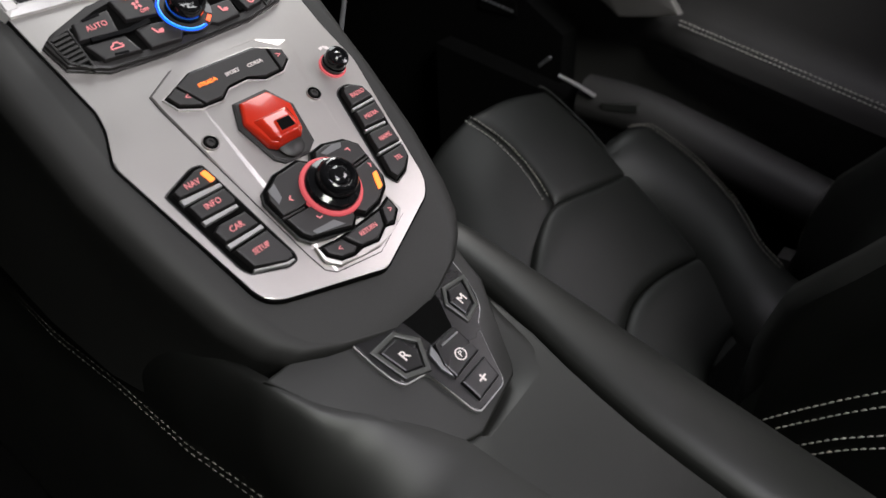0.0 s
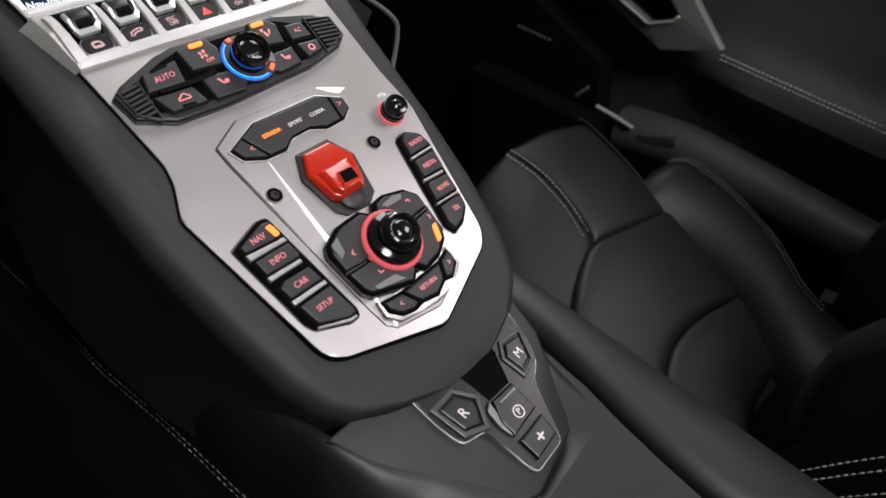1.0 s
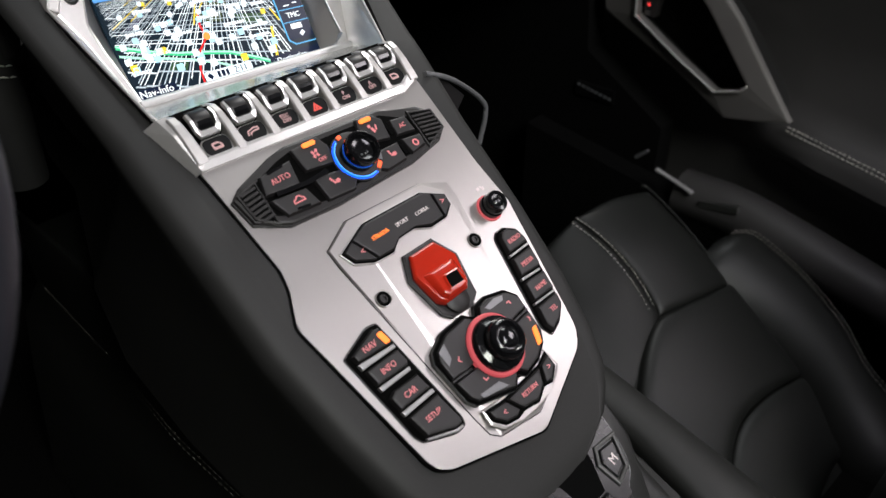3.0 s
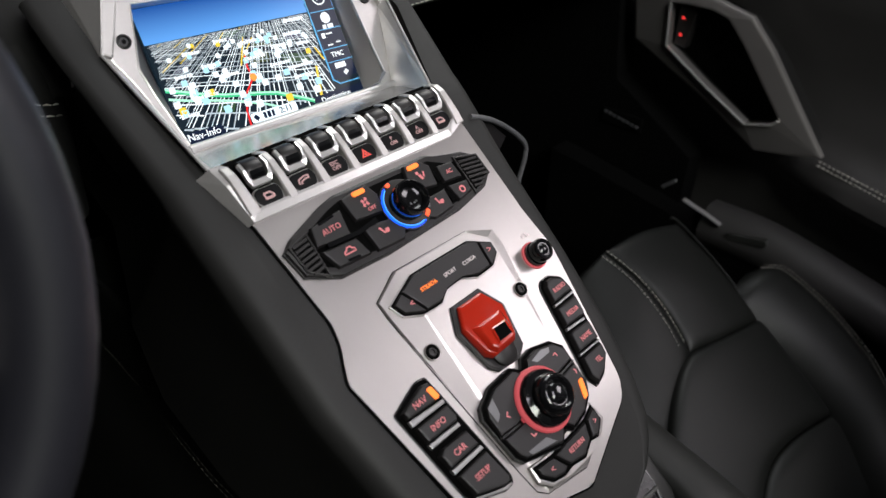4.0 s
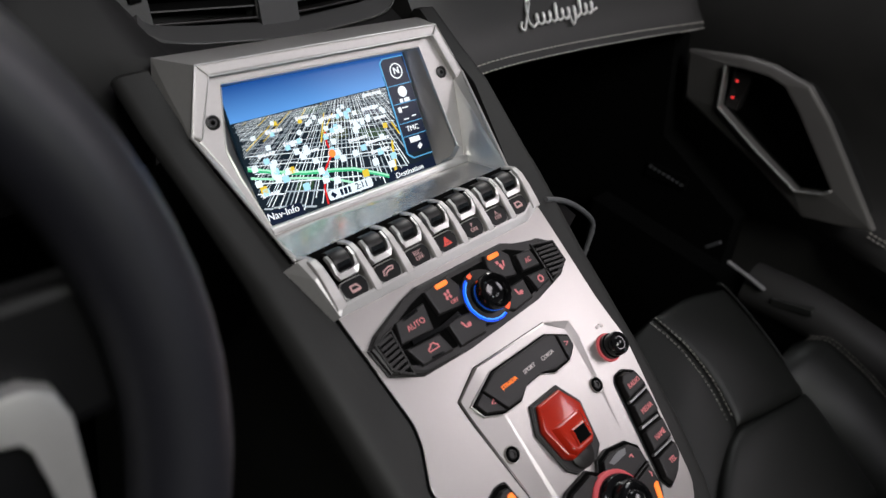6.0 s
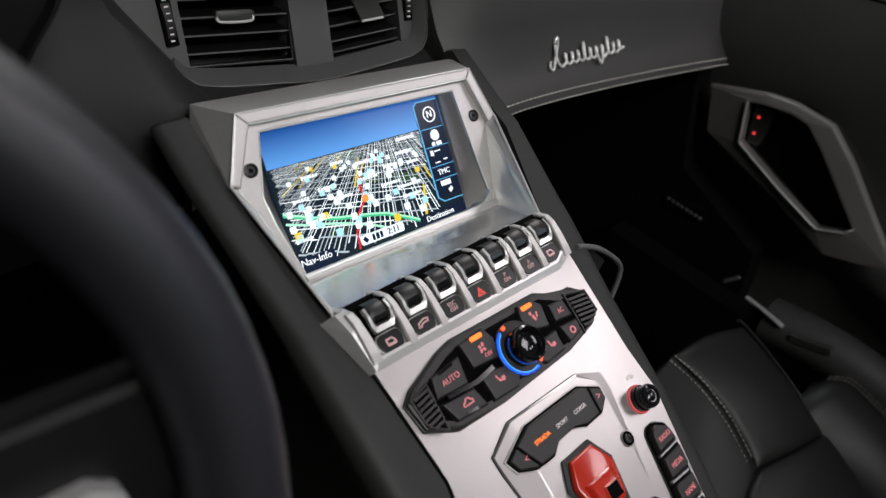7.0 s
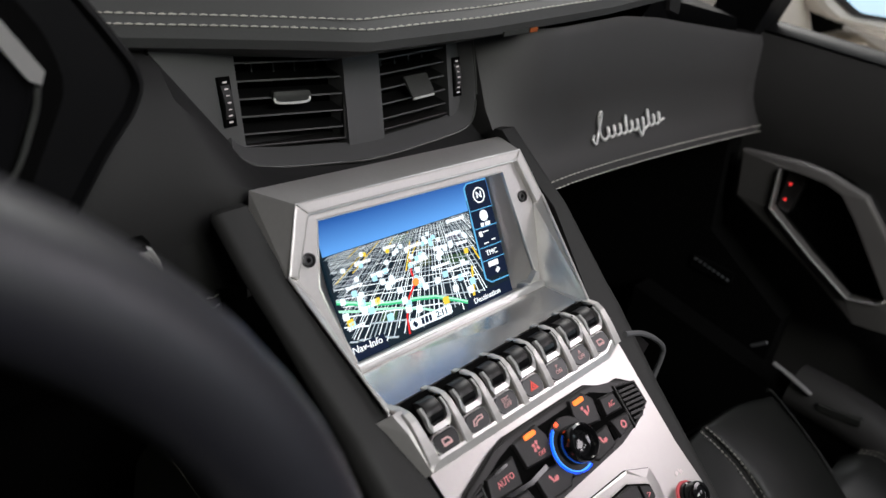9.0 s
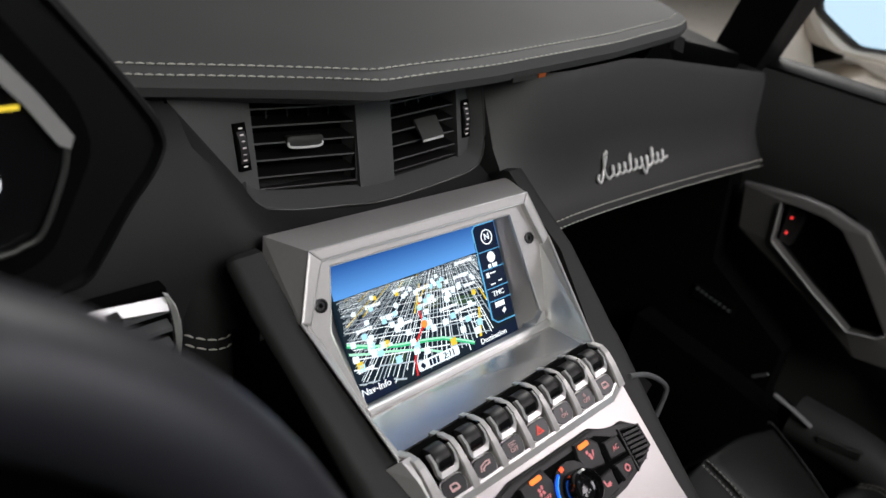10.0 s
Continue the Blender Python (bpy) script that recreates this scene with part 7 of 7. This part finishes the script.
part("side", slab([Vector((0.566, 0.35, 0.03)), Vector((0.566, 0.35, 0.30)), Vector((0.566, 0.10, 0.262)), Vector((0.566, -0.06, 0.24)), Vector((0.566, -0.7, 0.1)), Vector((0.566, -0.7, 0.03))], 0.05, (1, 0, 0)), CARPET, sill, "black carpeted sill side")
lever = Thing("sill_lever", WORLD, (0.57, 0.08, 0.29), "grey metal release lever on the door sill", "lever")
part("bar", tube([(0.563, 0.128, 0.301), (0.563, 0.10, 0.294), (0.563, 0.072, 0.285)], 0.0042, 10, 0.6), BEVEL, lever, "grey metal bar", smooth=True)
part("grip", loft([[(0.560, 0.060, 0.279), (0.575, 0.060, 0.279), (0.575, 0.058, 0.270), (0.560, 0.058, 0.270)], [(0.560, 0.010, 0.288), (0.575, 0.010, 0.288), (0.575, 0.008, 0.280), (0.560, 0.008, 0.280)]]), TAB_GREY, lever, "dark grey plastic grip")
part("pin", tube([(0.566, 0.163, 0.306), (0.566, 0.146, 0.322)], 0.0024, 8), BUTTON_EDGE, lever, "small grey pin")
plq = Thing("sill_plaque", WORLD, (0.60, 0.26, 0.366), "thin chrome sill plaque with worn marks", "plaque")
for i in range(8):
    t = i / 7
    part("mark", box(0.598, 0.600, 0.286 - 0.052 * t - 0.002, 0.286 - 0.052 * t + 0.002, 0.3695 - 0.009 * t - 0.0015, 0.3695 - 0.009 * t + 0.0015), BUTTON_EDGE, plq)
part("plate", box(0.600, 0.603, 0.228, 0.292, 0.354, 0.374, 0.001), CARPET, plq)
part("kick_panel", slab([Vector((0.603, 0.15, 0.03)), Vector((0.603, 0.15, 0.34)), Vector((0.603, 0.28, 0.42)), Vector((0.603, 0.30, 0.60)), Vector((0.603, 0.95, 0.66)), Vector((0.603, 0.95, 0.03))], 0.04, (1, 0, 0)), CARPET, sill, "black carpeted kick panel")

knee = Thing("knee_strap", WORLD, (0.14, 0.12, 0.52), "grey grab loop on the console flank", "grab loop")
part("loop", tube(smooth_line([(0.104, 0.122, 0.572), (0.128, 0.121, 0.562), (0.152, 0.120, 0.546), (0.173, 0.120, 0.527), (0.175, 0.119, 0.515), (0.166, 0.118, 0.490), (0.150, 0.116, 0.45)], 4), 0.0022, 8), BUTTON_EDGE, knee, "thin grey rim", smooth=True)
part("web", slab([Vector((0.104, 0.124, 0.569)), Vector((0.128, 0.123, 0.560)), Vector((0.150, 0.122, 0.540)), Vector((0.135, 0.122, 0.52)), Vector((0.118, 0.122, 0.535))], 0.003, (0, 1, 0)), BUTTON, knee, "dark web")

# ---- pillar, mirror and outside ----
pil = Thing("windscreen_pillar", WORLD, (0.66, 0.36, 0.66), "black windscreen pillar at the dashboard's end", "pillar")
part("post", loft([[(0.650, 0.400, 0.655), (0.690, 0.400, 0.655), (0.690, 0.322, 0.665), (0.650, 0.328, 0.665)], [(0.632, 0.352, 0.80), (0.672, 0.352, 0.80), (0.672, 0.272, 0.81), (0.632, 0.282, 0.81)], [(0.58, 0.23, 1.06), (0.62, 0.23, 1.06), (0.62, 0.14, 1.07), (0.58, 0.15, 1.07)]]), HOOD_LEATHER, pil)
PAINT = mat("pale_car_paint", (0.80, 0.75, 0.67), 0.25, grain=0.03, grain_size=0.01, stain=0.05, coat=0.5)
SIDE = Matrix.Translation((0, 0.38, 0)) @ Matrix.Rotation(radians(90), 4, "X")
mir = Thing("wing_mirror", SIDE, (1.2, 0.62, 0), "pale painted wing mirror on a forked arm outside the window", "wing mirror")


def leaning(outline, off):
    """The outline on the mirror's face, which leans towards the driver."""
    return [(x, z, off + 0.36 * (x - 0.945) - 0.09 * (z - 0.7)) for x, z in outline]


shell_line = rounded([(0.935, 0.80), (0.938, 0.715), (0.985, 0.668), (1.026, 0.645), (1.162, 0.6200), (1.459, 0.544), (1.62, 0.56), (1.62, 0.80)], 0.02, 4)
glass_line = rounded([(0.948, 0.79), (0.950, 0.719), (1.009, 0.685), (1.056, 0.660), (1.179, 0.645), (1.357, 0.632), (1.54, 0.63), (1.57, 0.79)], 0.015, 4)
part("housing", loft([[(x, z, -0.10) for x, z in inset(shell_line, 0.03)], [(x, z, -0.05) for x, z in inset(shell_line, 0.006)], leaning(shell_line, -0.012), leaning(inset(shell_line, 0.006), -0.004)]), PAINT, mir, "rounded pale housing", smooth=True)
part("glass_rim", loft([leaning(inset(glass_line, -0.007), -0.006), leaning(inset(glass_line, -0.007), 0.002), leaning(inset(glass_line, -0.004), 0.004)]), BLACK, mir, "black rim")
part("glass", loft([leaning(glass_line, 0.002), leaning(glass_line, 0.006)]), mat("mirror_glass", (0.80, 0.90, 0.97), 0.03, 1.0), mir, "real mirror glass")
part("post", prism(rounded([(0.877, 0.691), (0.944, 0.612), (1.095, 0.566), (1.090, 0.592), (1.03, 0.647), (1.0, 0.664), (0.95, 0.706), (0.905, 0.712)], 0.01, 3), -0.10, -0.02, 0.01), PAINT, mir, "upright pale post", smooth=True)
part("stem", loft([[(x - 0.03, z, -0.09), (x + 0.03, z, -0.09), (x + 0.03, z, -0.03), (x - 0.03, z, -0.03)] for x, z in ((1.00, 0.62), (0.95, 0.50), (0.90, 0.315))]), PAINT, mir, "pale stem down to the car's flank")
part("arm", loft([[(x, z + 0.5 * h * math.sin(a), -0.05 + 0.04 * math.cos(a)) for a in [2 * math.pi * i / 12 for i in range(12)]] for x, z, h in ((1.06, 0.584, 0.022), (1.10, 0.578, 0.024), (1.19, 0.560, 0.028), (1.29, 0.556, 0.034), (1.36, 0.552, 0.038), (1.48, 0.520, 0.032), (1.60, 0.490, 0.030))]), PAINT, mir, "curved lower pale arm", smooth=True)
# dark sheet added for the shade between mirror housing and arm
part("arm_shade", prism([(1.02, 0.655), (1.16, 0.630), (1.46, 0.56), (1.48, 0.515), (1.29, 0.550), (1.19, 0.555), (1.08, 0.585)], -0.12, -0.095), VOID, mir, "black sheet standing for the shade between housing and arm")
body = Thing("car_flank", WORLD, (0.9, 0.4, 0.4), "pale painted outer flank of the car", "car body")
part("wing", loft([[(0.78, y, 0.30), (0.84, y, 0.33), (0.92, y, 0.32), (1.00, y, 0.26), (1.03, y, 0.1), (0.78, y, 0.1)] for y in (-1.0, 0.0, 0.5, 1.0, 1.8)]), PAINT, body, "pale painted flank", smooth=True)
